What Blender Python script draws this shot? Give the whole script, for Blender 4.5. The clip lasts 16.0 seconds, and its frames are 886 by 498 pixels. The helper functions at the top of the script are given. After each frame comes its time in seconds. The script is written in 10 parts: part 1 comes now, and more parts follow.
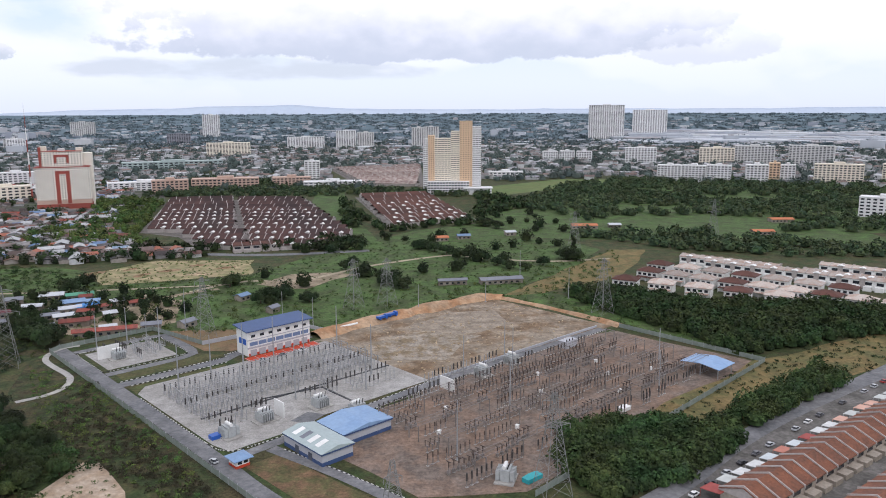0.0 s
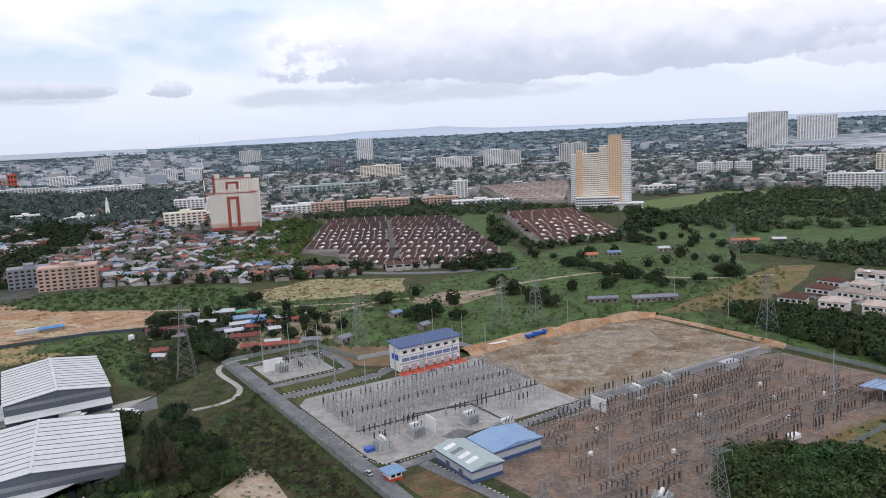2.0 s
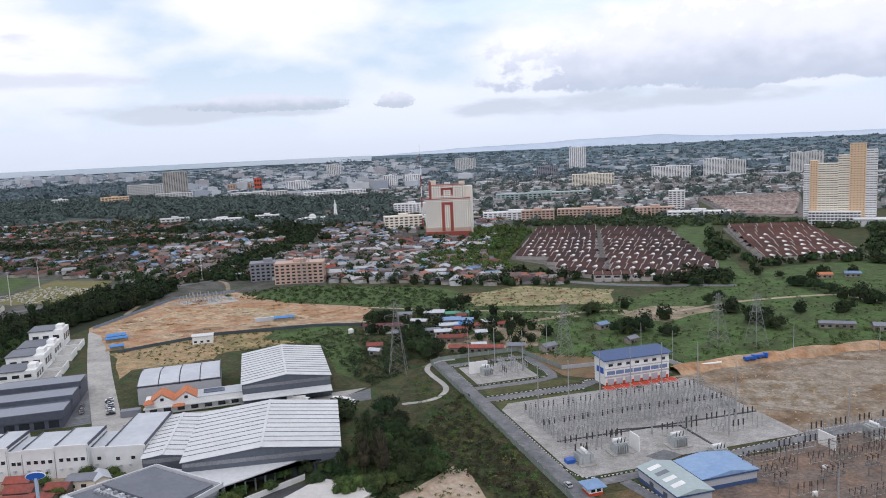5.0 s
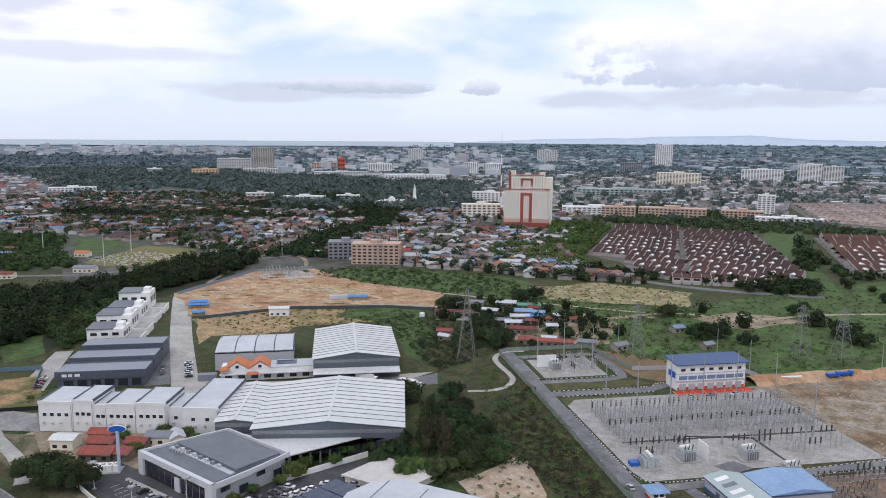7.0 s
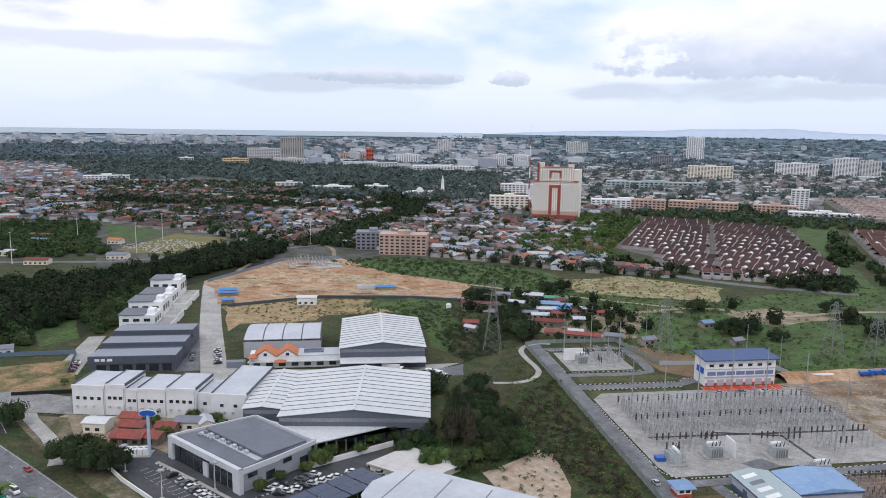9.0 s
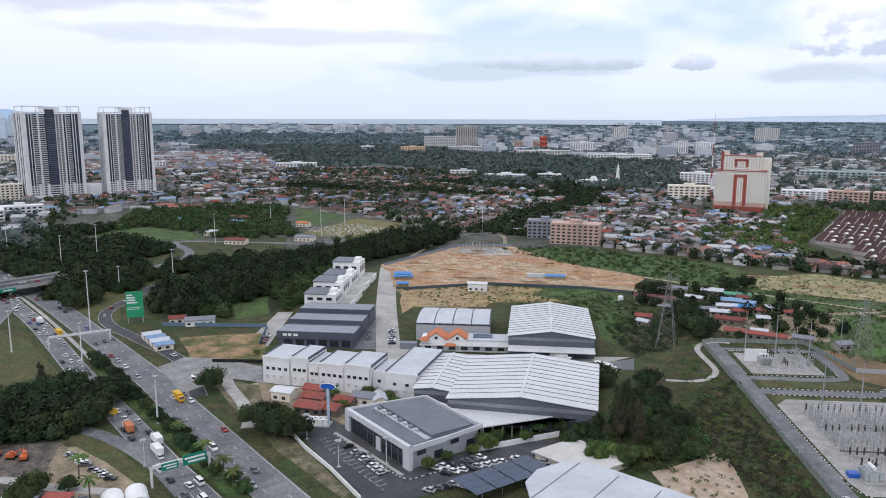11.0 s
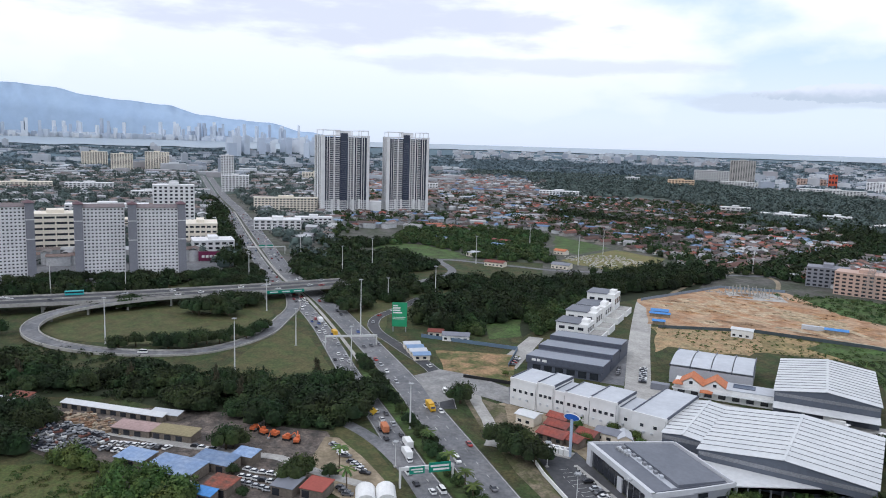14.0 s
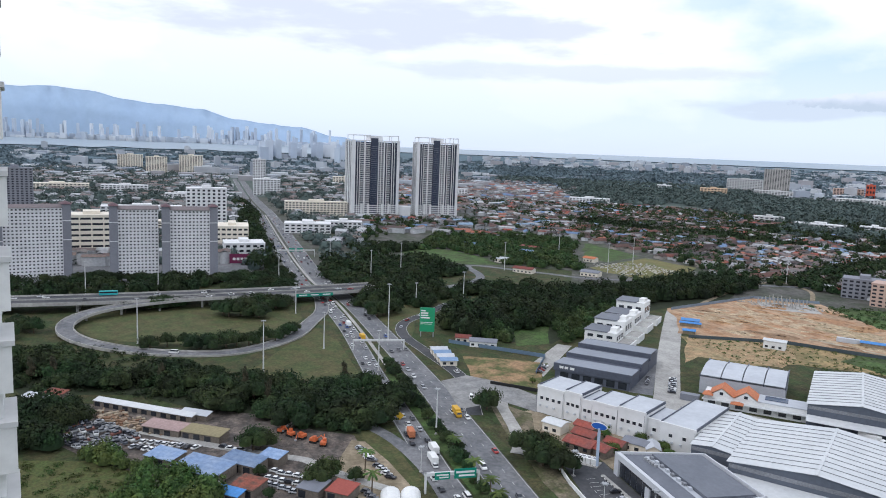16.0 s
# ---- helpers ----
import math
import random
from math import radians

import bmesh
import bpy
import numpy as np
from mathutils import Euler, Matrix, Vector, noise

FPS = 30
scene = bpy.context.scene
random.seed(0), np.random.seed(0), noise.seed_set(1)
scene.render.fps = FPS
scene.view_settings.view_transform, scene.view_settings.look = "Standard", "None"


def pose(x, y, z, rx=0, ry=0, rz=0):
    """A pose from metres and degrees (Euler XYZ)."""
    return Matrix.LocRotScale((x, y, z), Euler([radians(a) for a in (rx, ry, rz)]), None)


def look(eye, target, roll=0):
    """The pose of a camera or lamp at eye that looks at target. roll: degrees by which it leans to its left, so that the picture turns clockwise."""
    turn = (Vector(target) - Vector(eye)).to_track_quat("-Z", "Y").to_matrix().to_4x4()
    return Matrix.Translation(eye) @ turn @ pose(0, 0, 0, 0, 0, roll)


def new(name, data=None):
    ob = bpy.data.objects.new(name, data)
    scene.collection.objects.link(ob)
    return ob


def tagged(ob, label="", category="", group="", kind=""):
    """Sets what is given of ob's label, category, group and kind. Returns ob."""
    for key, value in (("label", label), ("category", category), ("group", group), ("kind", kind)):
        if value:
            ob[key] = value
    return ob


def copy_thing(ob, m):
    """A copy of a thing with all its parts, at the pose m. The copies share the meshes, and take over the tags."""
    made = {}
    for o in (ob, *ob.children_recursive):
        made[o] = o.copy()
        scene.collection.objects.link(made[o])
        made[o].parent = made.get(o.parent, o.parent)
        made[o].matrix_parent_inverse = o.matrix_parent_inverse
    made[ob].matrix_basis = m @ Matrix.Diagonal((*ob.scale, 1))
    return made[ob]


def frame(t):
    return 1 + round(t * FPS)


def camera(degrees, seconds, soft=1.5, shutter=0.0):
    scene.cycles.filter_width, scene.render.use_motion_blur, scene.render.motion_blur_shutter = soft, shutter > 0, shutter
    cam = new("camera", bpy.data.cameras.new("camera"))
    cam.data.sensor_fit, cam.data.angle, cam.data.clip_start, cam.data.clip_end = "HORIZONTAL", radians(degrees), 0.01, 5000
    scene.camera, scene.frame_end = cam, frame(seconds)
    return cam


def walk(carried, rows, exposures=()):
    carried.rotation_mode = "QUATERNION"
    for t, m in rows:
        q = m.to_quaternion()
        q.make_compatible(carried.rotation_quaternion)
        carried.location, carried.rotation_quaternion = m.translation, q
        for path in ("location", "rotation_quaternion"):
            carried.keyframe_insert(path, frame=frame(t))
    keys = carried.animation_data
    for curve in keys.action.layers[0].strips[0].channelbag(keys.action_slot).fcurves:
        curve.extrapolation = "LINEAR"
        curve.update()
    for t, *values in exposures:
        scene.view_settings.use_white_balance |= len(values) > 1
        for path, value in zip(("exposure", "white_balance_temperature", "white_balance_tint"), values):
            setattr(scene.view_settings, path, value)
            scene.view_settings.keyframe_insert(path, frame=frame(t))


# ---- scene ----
cam = camera(61.1, 16.0, 1.0)
H = 120.0
# seconds, yaw, pitch, roll of the camera on its high balcony
TURNS = [
    (0.0, -0.41, -10.51, 0.17),
    (0.5, 0.05, -10.32, 0.58),
    (1.0, 4.05, -9.74, 1.57),
    (1.5, 7.81, -9.28, 2.20),
    (2.0, 10.59, -8.90, 2.63),
    (2.5, 13.20, -8.51, 2.79),
    (3.0, 15.65, -8.33, 2.83),
    (3.5, 17.08, -8.19, 2.87),
    (4.0, 18.66, -8.12, 3.13),
    (4.5, 20.39, -7.90, 3.29),
    (5.0, 26.59, -7.57, 2.59),
    (5.2, 28.49, -7.49, 2.21),
    (7.3, 33.02, -8.37, -0.57),
    (7.5, 33.16, -8.38, -0.74),
    (8.0, 33.49, -8.43, -1.15),
    (8.2, 33.59, -8.51, -1.22),
    (10.3, 42.44, -10.03, 0.02),
    (10.5, 44.26, -10.01, -0.17),
    (11.0, 48.06, -10.03, -0.17),
    (11.5, 52.07, -10.03, -0.00),
    (12.0, 56.02, -9.62, -0.12),
    (12.5, 58.46, -9.04, -0.80),
    (13.0, 61.59, -8.66, -1.16),
    (13.5, 65.56, -8.49, -1.37),
    (14.0, 67.95, -8.18, -1.70),
    (14.5, 69.83, -7.93, -1.86),
    (15.0, 70.42, -7.69, -2.04),
    (15.5, 70.50, -7.65, -2.13),
    (16.0, 70.22, -7.83, -2.17),
]
walk(cam, [(t, pose(0, 0, H, 90 + p, r, w)) for t, w, p, r in TURNS],
     [(0.0, -0.35, 6150.0, 17.0), (1.5, -0.44, 6130.0, 16.5), (3.0, -0.50, 6110.0, 16.0), (5.0, -0.48, 6080.0, 16.0), (8.0, -0.44, 6030.0, 15.5), (11.0, -0.41, 5960.0, 15.0), (13.5, -0.40, 5910.0, 14.0), (16.0, -0.35, 5860.0, 13.0)])

# ---- light: bright broken overcast, veiled sun high behind the viewer ----
world = bpy.data.worlds.new("sky")
scene.world = world
world.use_nodes = True
SUN_EL, SUN_AZ = 50.0, 160.0      # azimuth clockwise from +y


def build_sky():
    nt = world.node_tree
    nt.nodes.clear()
    N, L = nt.nodes.new, nt.links.new

    def put(sock, v):
        if isinstance(v, (int, float)):
            sock.default_value = v
        elif isinstance(v, tuple):
            sock.default_value = (*v, 1) if len(v) == 3 and sock.type == "RGBA" else v
        else:
            L(v, sock)

    def op(kind, a, b=0.0, c=0.0):
        n = N("ShaderNodeMath")
        n.operation = kind
        for s, v in zip(n.inputs, (a, b, c)):
            put(s, v)
        return n.outputs[0]

    def step(v, lo, hi, a=0.0, b=1.0):
        n = N("ShaderNodeMapRange")
        n.interpolation_type = "SMOOTHSTEP"
        for k, x in (("Value", v), ("From Min", lo), ("From Max", hi), ("To Min", a), ("To Max", b)):
            put(n.inputs[k], x)
        return n.outputs["Result"]

    def blend(f, a, b):
        n = N("ShaderNodeMix")
        n.data_type = "RGBA"
        put(n.inputs["Factor"], f)
        put(n.inputs["A"], a)
        put(n.inputs["B"], b)
        return n.outputs["Result"]

    def fbm(x, y, scale, detail=6, rough=0.55, seed=0.0):
        v = N("ShaderNodeCombineXYZ")
        put(v.inputs[0], x)
        put(v.inputs[1], y)
        put(v.inputs[2], seed)
        n = N("ShaderNodeTexNoise")
        n.inputs["Scale"].default_value, n.inputs["Detail"].default_value, n.inputs["Roughness"].default_value = scale, detail, rough
        L(v.outputs[0], n.inputs["Vector"])
        return n.outputs["Fac"]

    xyz = N("ShaderNodeSeparateXYZ")
    L(N("ShaderNodeTexCoord").outputs["Generated"], xyz.inputs[0])
    x, y, z = xyz.outputs
    az = op("DEGREES", op("ARCTAN2", op("MULTIPLY", x, -1), y))      # degrees to the left of straight ahead
    el = op("DEGREES", op("ARCSINE", z))
    sky = N("ShaderNodeTexSky")
    sky.sky_type, sky.sun_disc = "NISHITA", False
    sky.sun_elevation, sky.sun_rotation = radians(SUN_EL), radians(SUN_AZ)
    sky.dust_density = 3.0
    K = 1.42 / 0.13                                                      # cloud colours are given as seen
    c = lambda r, g, b: (r * K, g * K, b * K)
    # thin bright veil over the blue; thickest low down
    blue = blend(0.72, sky.outputs[0], c(0.72, 0.89, 1.00))
    veil = op("MAXIMUM", op("MULTIPLY", step(az, 42, 66), 0.8), op("MULTIPLY", step(fbm(az, op("MULTIPLY", el, 2.2), 0.055, 7, 0.5, 4.0), 0.34, 0.55), step(el, 0, 10, 0.85, 1.0)))
    low = step(el, 0.0, 9.0, 1.0, 0.0)
    col = blend(op("MAXIMUM", veil, op("MULTIPLY", low, 0.8)), blue, blend(low, c(1.03, 1.03, 1.03), c(0.83, 0.885, 0.945)))
    # overcast half of the sky above the view
    col = blend(step(el, 16, 40), col, blend(step(fbm(x, y, 2.2, 5), 0.35, 0.65), c(0.80, 0.84, 0.90), c(1.05, 1.04, 1.02)))

    def cumulus(col, a0, e0, wa, we, amount, dark, bright, scale, seed, flat=0.6):
        """A bank of cloud centred at an azimuth and a height, with a flat shaded base and bright billowing top."""
        n = fbm(az, op("MULTIPLY", el, 1.7), scale, 8, 0.55, seed)
        da = op("DIVIDE", op("SUBTRACT", az, a0), wa)
        de = op("DIVIDE", op("SUBTRACT", el, e0), we)
        up = op("MAXIMUM", de, 0.0)
        dn = op("MULTIPLY", op("MINIMUM", de, 0.0), 1 / flat)
        r = op("ADD", op("MULTIPLY", da, da), op("ADD", op("MULTIPLY", up, up), op("MULTIPLY", dn, dn)))
        puff = fbm(az, op("MULTIPLY", el, 1.3), scale * 4.5, 5, 0.6, seed + 9)
        body = op("ADD", op("SUBTRACT", 1.0, r), op("ADD", op("MULTIPLY", op("SUBTRACT", n, 0.5), 1.7), op("MULTIPLY", op("SUBTRACT", puff, 0.5), 1.2)))
        m = op("MULTIPLY", step(body, 0.22, 0.46), amount)
        shade = op("ADD", op("MULTIPLY", de, 1.05), op("ADD", 0.26, op("MULTIPLY", op("SUBTRACT", fbm(az, op("MULTIPLY", el, 1.6), scale * 2.2, 6, 0.5, seed + 5), 0.5), 1.0)))
        return blend(m, col, blend(step(shade, 0.0, 1.0), dark, bright))

    def streak(col, a0, e0, wa, we, amount, tint, seed):
        n = fbm(op("MULTIPLY", az, 0.5), op("MULTIPLY", el, 2.0), 0.30, 6, 0.55, seed)
        da = op("DIVIDE", op("SUBTRACT", az, a0), wa)
        de = op("DIVIDE", op("SUBTRACT", el, e0), we)
        r = op("ADD", op("MULTIPLY", da, da), op("MULTIPLY", de, de))
        body = op("ADD", op("SUBTRACT", 1.0, r), op("MULTIPLY", op("SUBTRACT", n, 0.5), 3.0))
        return blend(op("MULTIPLY", step(body, 0.1, 0.9), amount), col, tint)

    grey, lav = c(0.53, 0.60, 0.66), c(0.62, 0.68, 0.73)
    col = streak(col, 74, 8.6, 22, 2.6, 0.75, c(0.66, 0.69, 0.76), 2.0)
    col = streak(col, 62, 5.6, 16, 0.9, 0.5, c(0.62, 0.66, 0.73), 7.0)
    col = streak(col, 44, 3.4, 12, 0.9, 0.75, lav, 9.0)
    col = streak(col, 19, 10.2, 11, 1.6, 0.75, c(0.78, 0.92, 1.00), 31.0)
    col = cumulus(col, 39, 3.7, 7, 0.9, 0.8, grey, c(0.80, 0.82, 0.87), 0.5, 11.0)
    col = cumulus(col, 30, 3.6, 1.7, 0.9, 0.8, grey, c(0.80, 0.82, 0.87), 0.6, 15.0)
    col = streak(col, 13, 2.9, 15, 0.9, 0.8, lav, 12.0)
    col = cumulus(col, 2, 4.7, 25, 5.2, 0.95, c(0.58, 0.64, 0.725), c(0.93, 0.945, 0.985), 0.15, 21.0, 0.27)
    col = cumulus(col, -19, 4.0, 6, 2.0, 0.5, c(0.60, 0.645, 0.72), c(0.85, 0.88, 0.92), 0.25, 27.0, 0.6)
    # bright haze at the skyline
    col = blend(step(el, -1.0, 2.2, 0.75, 0.0), col, c(0.70, 0.75, 0.81))
    bg, out = N("ShaderNodeBackground"), N("ShaderNodeOutputWorld")
    bg.inputs["Strength"].default_value = 0.13
    L(col, bg.inputs[0])
    L(bg.outputs[0], out.inputs[0])


build_sky()
sun_data = bpy.data.lights.new("sun", "SUN")
sun_data.energy, sun_data.angle, sun_data.color = 1.1, radians(12), (1.0, 0.95, 0.88)
sun = new("sun", sun_data)
sun.matrix_world = look((300 * math.sin(radians(SUN_AZ)), 300 * math.cos(radians(SUN_AZ)), 300 * math.tan(radians(SUN_EL))), (0, 0, 0))

# ---- materials ----
def mat(name, col, rough=0.8, var=0.25, size=3.0, col2=None, big=60.0, metal=0.0, bump=0.0, world_space=False, rnd=0.0, fine=0.1, spec=0.3):
    """Procedural surface: base colour with two scales of noise, optional second colour in patches, bump, per-object variation."""
    m = bpy.data.materials.new(name)
    m.use_nodes = True
    nt = m.node_tree
    b = nt.nodes["Principled BSDF"]
    N, L = nt.nodes.new, nt.links.new
    b.inputs["Roughness"].default_value, b.inputs["Metallic"].default_value = rough, metal
    b.inputs["Specular IOR Level"].default_value = spec
    if world_space:
        vec = N("ShaderNodeNewGeometry").outputs["Position"]
    else:
        vec = N("ShaderNodeTexCoord").outputs["Object"]
    n1, n2 = N("ShaderNodeTexNoise"), N("ShaderNodeTexNoise")
    for n, s, dt in ((n1, 1.0 / size, 5), (n2, 1.0 / big, 4)):
        n.inputs["Scale"].default_value, n.inputs["Detail"].default_value = s, dt
        n.inputs["Roughness"].default_value = 0.65
        L(vec, n.inputs["Vector"])
    mix = N("ShaderNodeMix")
    mix.data_type = "RGBA"
    mix.inputs["A"].default_value = (*col, 1)
    mix.inputs["B"].default_value = (*(col2 or [c * (1 - var) for c in col]), 1)
    r = N("ShaderNodeMapRange")
    r.inputs["From Min"].default_value, r.inputs["From Max"].default_value = 0.4, 0.6
    L(n2.outputs["Fac"], r.inputs["Value"])
    L(r.outputs["Result"], mix.inputs["Factor"])
    r2 = N("ShaderNodeMapRange")
    r2.inputs["From Min"].default_value, r2.inputs["From Max"].default_value = 0.32, 0.68
    r2.inputs["To Min"].default_value, r2.inputs["To Max"].default_value = 1 - var, 1 + var * 0.6
    L(n1.outputs["Fac"], r2.inputs["Value"])
    val = r2.outputs["Result"]
    if world_space:
        n3 = N("ShaderNodeTexNoise")
        n3.inputs["Scale"].default_value, n3.inputs["Detail"].default_value, n3.inputs["Roughness"].default_value = 0.2 / size, 6, 0.7
        L(vec, n3.inputs["Vector"])
        r4 = N("ShaderNodeMapRange")
        r4.inputs["From Min"].default_value, r4.inputs["From Max"].default_value = 0.36, 0.64
        r4.inputs["To Min"].default_value, r4.inputs["To Max"].default_value = 1 - var * 0.8, 1 + var * 0.5
        L(n3.outputs["Fac"], r4.inputs["Value"])
        m3 = N("ShaderNodeMath")
        m3.operation = "MULTIPLY"
        L(val, m3.inputs[0])
        L(r4.outputs["Result"], m3.inputs[1])
        val = m3.outputs[0]
    if rnd:
        oi = N("ShaderNodeObjectInfo")
        r3 = N("ShaderNodeMapRange")
        r3.inputs["To Min"].default_value, r3.inputs["To Max"].default_value = 1 - rnd, 1 + rnd
        L(oi.outputs["Random"], r3.inputs["Value"])
        mu = N("ShaderNodeMath")
        mu.operation = "MULTIPLY"
        L(val, mu.inputs[0])
        L(r3.outputs["Result"], mu.inputs[1])
        val = mu.outputs[0]
    hsv = N("ShaderNodeHueSaturation")
    L(mix.outputs["Result"], hsv.inputs["Color"])
    L(val, hsv.inputs["Value"])
    L(hsv.outputs["Color"], b.inputs["Base Color"])
    if bump:
        bp = N("ShaderNodeBump")
        bp.inputs["Strength"].default_value, bp.inputs["Distance"].default_value = bump, fine
        L(n1.outputs["Fac"], bp.inputs["Height"])
        L(bp.outputs["Normal"], b.inputs["Normal"])
    return m


def ramp_mat(name, cols, rough=0.8, var=0.3, per_island=True, size=2.0, leafy=False):
    """One of several colours for each loose piece (or each object), with fine noise on top."""
    m = bpy.data.materials.new(name)
    m.use_nodes = True
    nt = m.node_tree
    b = nt.nodes["Principled BSDF"]
    N, L = nt.nodes.new, nt.links.new
    b.inputs["Roughness"].default_value = rough
    b.inputs["Specular IOR Level"].default_value = 0.25
    src = N("ShaderNodeNewGeometry").outputs["Random Per Island"] if per_island else N("ShaderNodeObjectInfo").outputs["Random"]
    rp = N("ShaderNodeValToRGB")
    rp.color_ramp.interpolation = "CONSTANT"
    el = rp.color_ramp.elements
    while len(el) < len(cols):
        el.new(0.5)
    for i, c in enumerate(cols):
        el[i].position = i / len(cols)
        el[i].color = (*c, 1)
    L(src, rp.inputs["Fac"])
    n1 = N("ShaderNodeTexNoise")
    n1.inputs["Scale"].default_value, n1.inputs["Detail"].default_value = 1 / size, 5
    L(N("ShaderNodeNewGeometry").outputs["Position"], n1.inputs["Vector"])
    r2 = N("ShaderNodeMapRange")
    r2.inputs["From Min"].default_value, r2.inputs["From Max"].default_value = 0.3, 0.7
    r2.inputs["To Min"].default_value, r2.inputs["To Max"].default_value = 1 - var, 1 + var * 0.4
    L(n1.outputs["Fac"], r2.inputs["Value"])
    hsv = N("ShaderNodeHueSaturation")
    L(rp.outputs["Color"], hsv.inputs["Color"])
    L(r2.outputs["Result"], hsv.inputs["Value"])
    if leafy:                                # each tree its own shade, and drifts of yellower and bluer green
        r3, mu, n2, r4 = N("ShaderNodeMapRange"), N("ShaderNodeMath"), N("ShaderNodeTexNoise"), N("ShaderNodeMapRange")
        r3.inputs["To Min"].default_value, r3.inputs["To Max"].default_value = 0.72, 1.3
        L(N("ShaderNodeObjectInfo").outputs["Random"], r3.inputs["Value"])
        mu.operation = "MULTIPLY"
        L(r2.outputs["Result"], mu.inputs[0])
        L(r3.outputs["Result"], mu.inputs[1])
        L(mu.outputs[0], hsv.inputs["Value"])
        n2.inputs["Scale"].default_value, n2.inputs["Detail"].default_value = 0.07, 3
        L(N("ShaderNodeNewGeometry").outputs["Position"], n2.inputs["Vector"])
        r4.inputs["From Min"].default_value, r4.inputs["From Max"].default_value = 0.35, 0.65
        r4.inputs["To Min"].default_value, r4.inputs["To Max"].default_value = 0.455, 0.53
        L(n2.outputs["Fac"], r4.inputs["Value"])
        L(r4.outputs["Result"], hsv.inputs["Hue"])
    L(hsv.outputs["Color"], b.inputs["Base Color"])
    return m


GRASS = mat("grass", (0.040, 0.064, 0.019), 0.95, 0.5, 1.5, (0.072, 0.066, 0.028), 14, world_space=True, bump=0.6, fine=0.5)
MEADOW = mat("meadow", (0.072, 0.130, 0.034), 0.95, 0.45, 2.0, (0.064, 0.088, 0.031), 17, world_space=True, bump=0.5, fine=0.4)
SCRUB = mat("scrub", (0.072, 0.060, 0.028), 0.95, 0.6, 1.2, (0.036, 0.056, 0.018), 9, world_space=True, bump=0.8, fine=0.6)
LAWN = mat("lawn", (0.070, 0.088, 0.030), 0.95, 0.35, 1.5, (0.092, 0.086, 0.036), 12, world_space=True, bump=0.4, fine=0.2)
ASPHALT = mat("asphalt", (0.150, 0.155, 0.165), 0.85, 0.3, 2.0, (0.195, 0.195, 0.20), 24, world_space=True)
ASPHALT_DARK = mat("dark_asphalt", (0.055, 0.058, 0.065), 0.85, 0.25, 2.0, (0.08, 0.08, 0.085), 25, world_space=True)
CONCRETE = mat("concrete", (0.42, 0.41, 0.38), 0.85, 0.2, 1.5, (0.34, 0.33, 0.31), 20, world_space=True)
GRAVEL = mat("gravel", (0.37, 0.36, 0.345), 0.95, 0.25, 0.8, (0.31, 0.30, 0.28), 18, world_space=True, bump=0.4)
RED_EARTH = mat("red_earth", (0.225, 0.155, 0.115), 0.95, 0.4, 1.4, (0.18, 0.145, 0.122), 15, world_space=True, bump=0.4)
PAD_EARTH = mat("pad_earth", (0.185, 0.125, 0.075), 0.9, 0.4, 2.5, (0.30, 0.25, 0.19), 19, world_space=True, bump=0.3)
VERGE_SOIL = mat("verge_soil", (0.20, 0.165, 0.115), 0.95, 0.4, 1.2, (0.085, 0.090, 0.040), 7, world_space=True, bump=0.4)
SOIL_TAN = mat("soil_tan", (0.40, 0.27, 0.15), 0.95, 0.4, 1.5, (0.30, 0.24, 0.13), 9, world_space=True, bump=0.4)
ORANGE_SOIL = mat("orange_soil", (0.36, 0.20, 0.105), 0.95, 0.35, 3.5, (0.44, 0.31, 0.20), 17, world_space=True, bump=0.4)
DIRT = mat("dirt", (0.33, 0.27, 0.19), 0.95, 0.3, 2.0, (0.22, 0.18, 0.12), 15, world_space=True, bump=0.3)
WATER = mat("sea_water", (0.29, 0.36, 0.42), 0.4, 0.08, 40, None, 400, world_space=True)
WHITE_PAINT = mat("white_paint", (0.78, 0.78, 0.76), 0.6, 0.08, 0.6, (0.70, 0.70, 0.68), 8)
LINE_PAINT = mat("line_paint", (0.62, 0.62, 0.58), 0.8, 0.3, 0.8)
CREAM = mat("cream_wall", (0.76, 0.70, 0.59), 0.8, 0.08, 1.0, (0.70, 0.64, 0.54), 15)
GREY_WALL = mat("grey_wall", (0.42, 0.43, 0.46), 0.8, 0.1, 1.0)
DARK_GREY = mat("dark_grey_metal", (0.09, 0.10, 0.13), 0.5, 0.15, 1.5)
BRICK_RED = mat("red_brick_paint", (0.33, 0.085, 0.065), 0.8, 0.15, 1.0)
GLASS_DARK = mat("dark_window_glass", (0.03, 0.035, 0.045), 0.15, 0.3, 2.0, spec=0.6)
ROOF_WHITE = mat("white_metal_roof", (0.60, 0.61, 0.61), 0.45, 0.10, 2.0, (0.55, 0.565, 0.57), 18)
ROOF_GREY = mat("grey_metal_roof", (0.20, 0.21, 0.24), 0.5, 0.12, 2.0, (0.16, 0.17, 0.2), 15)
ROOF_BLUE = mat("blue_metal_roof", (0.17, 0.27, 0.43), 0.5, 0.10, 1.5, (0.20, 0.30, 0.45), 12, rnd=0.25)
ROOF_DBLUE = mat("deep_blue_roof", (0.055, 0.095, 0.21), 0.5, 0.12, 2.0)
ROOF_RED = mat("red_tile_roof", (0.24, 0.10, 0.07), 0.85, 0.3, 0.7, (0.17, 0.085, 0.065), 9, rnd=0.2)
ROOF_ORANGE = mat("orange_tile_roof", (0.52, 0.19, 0.09), 0.8, 0.2, 0.6)
STEEL = mat("galvanised_steel", (0.38, 0.39, 0.40), 0.5, 0.15, 1.0, metal=0.3)
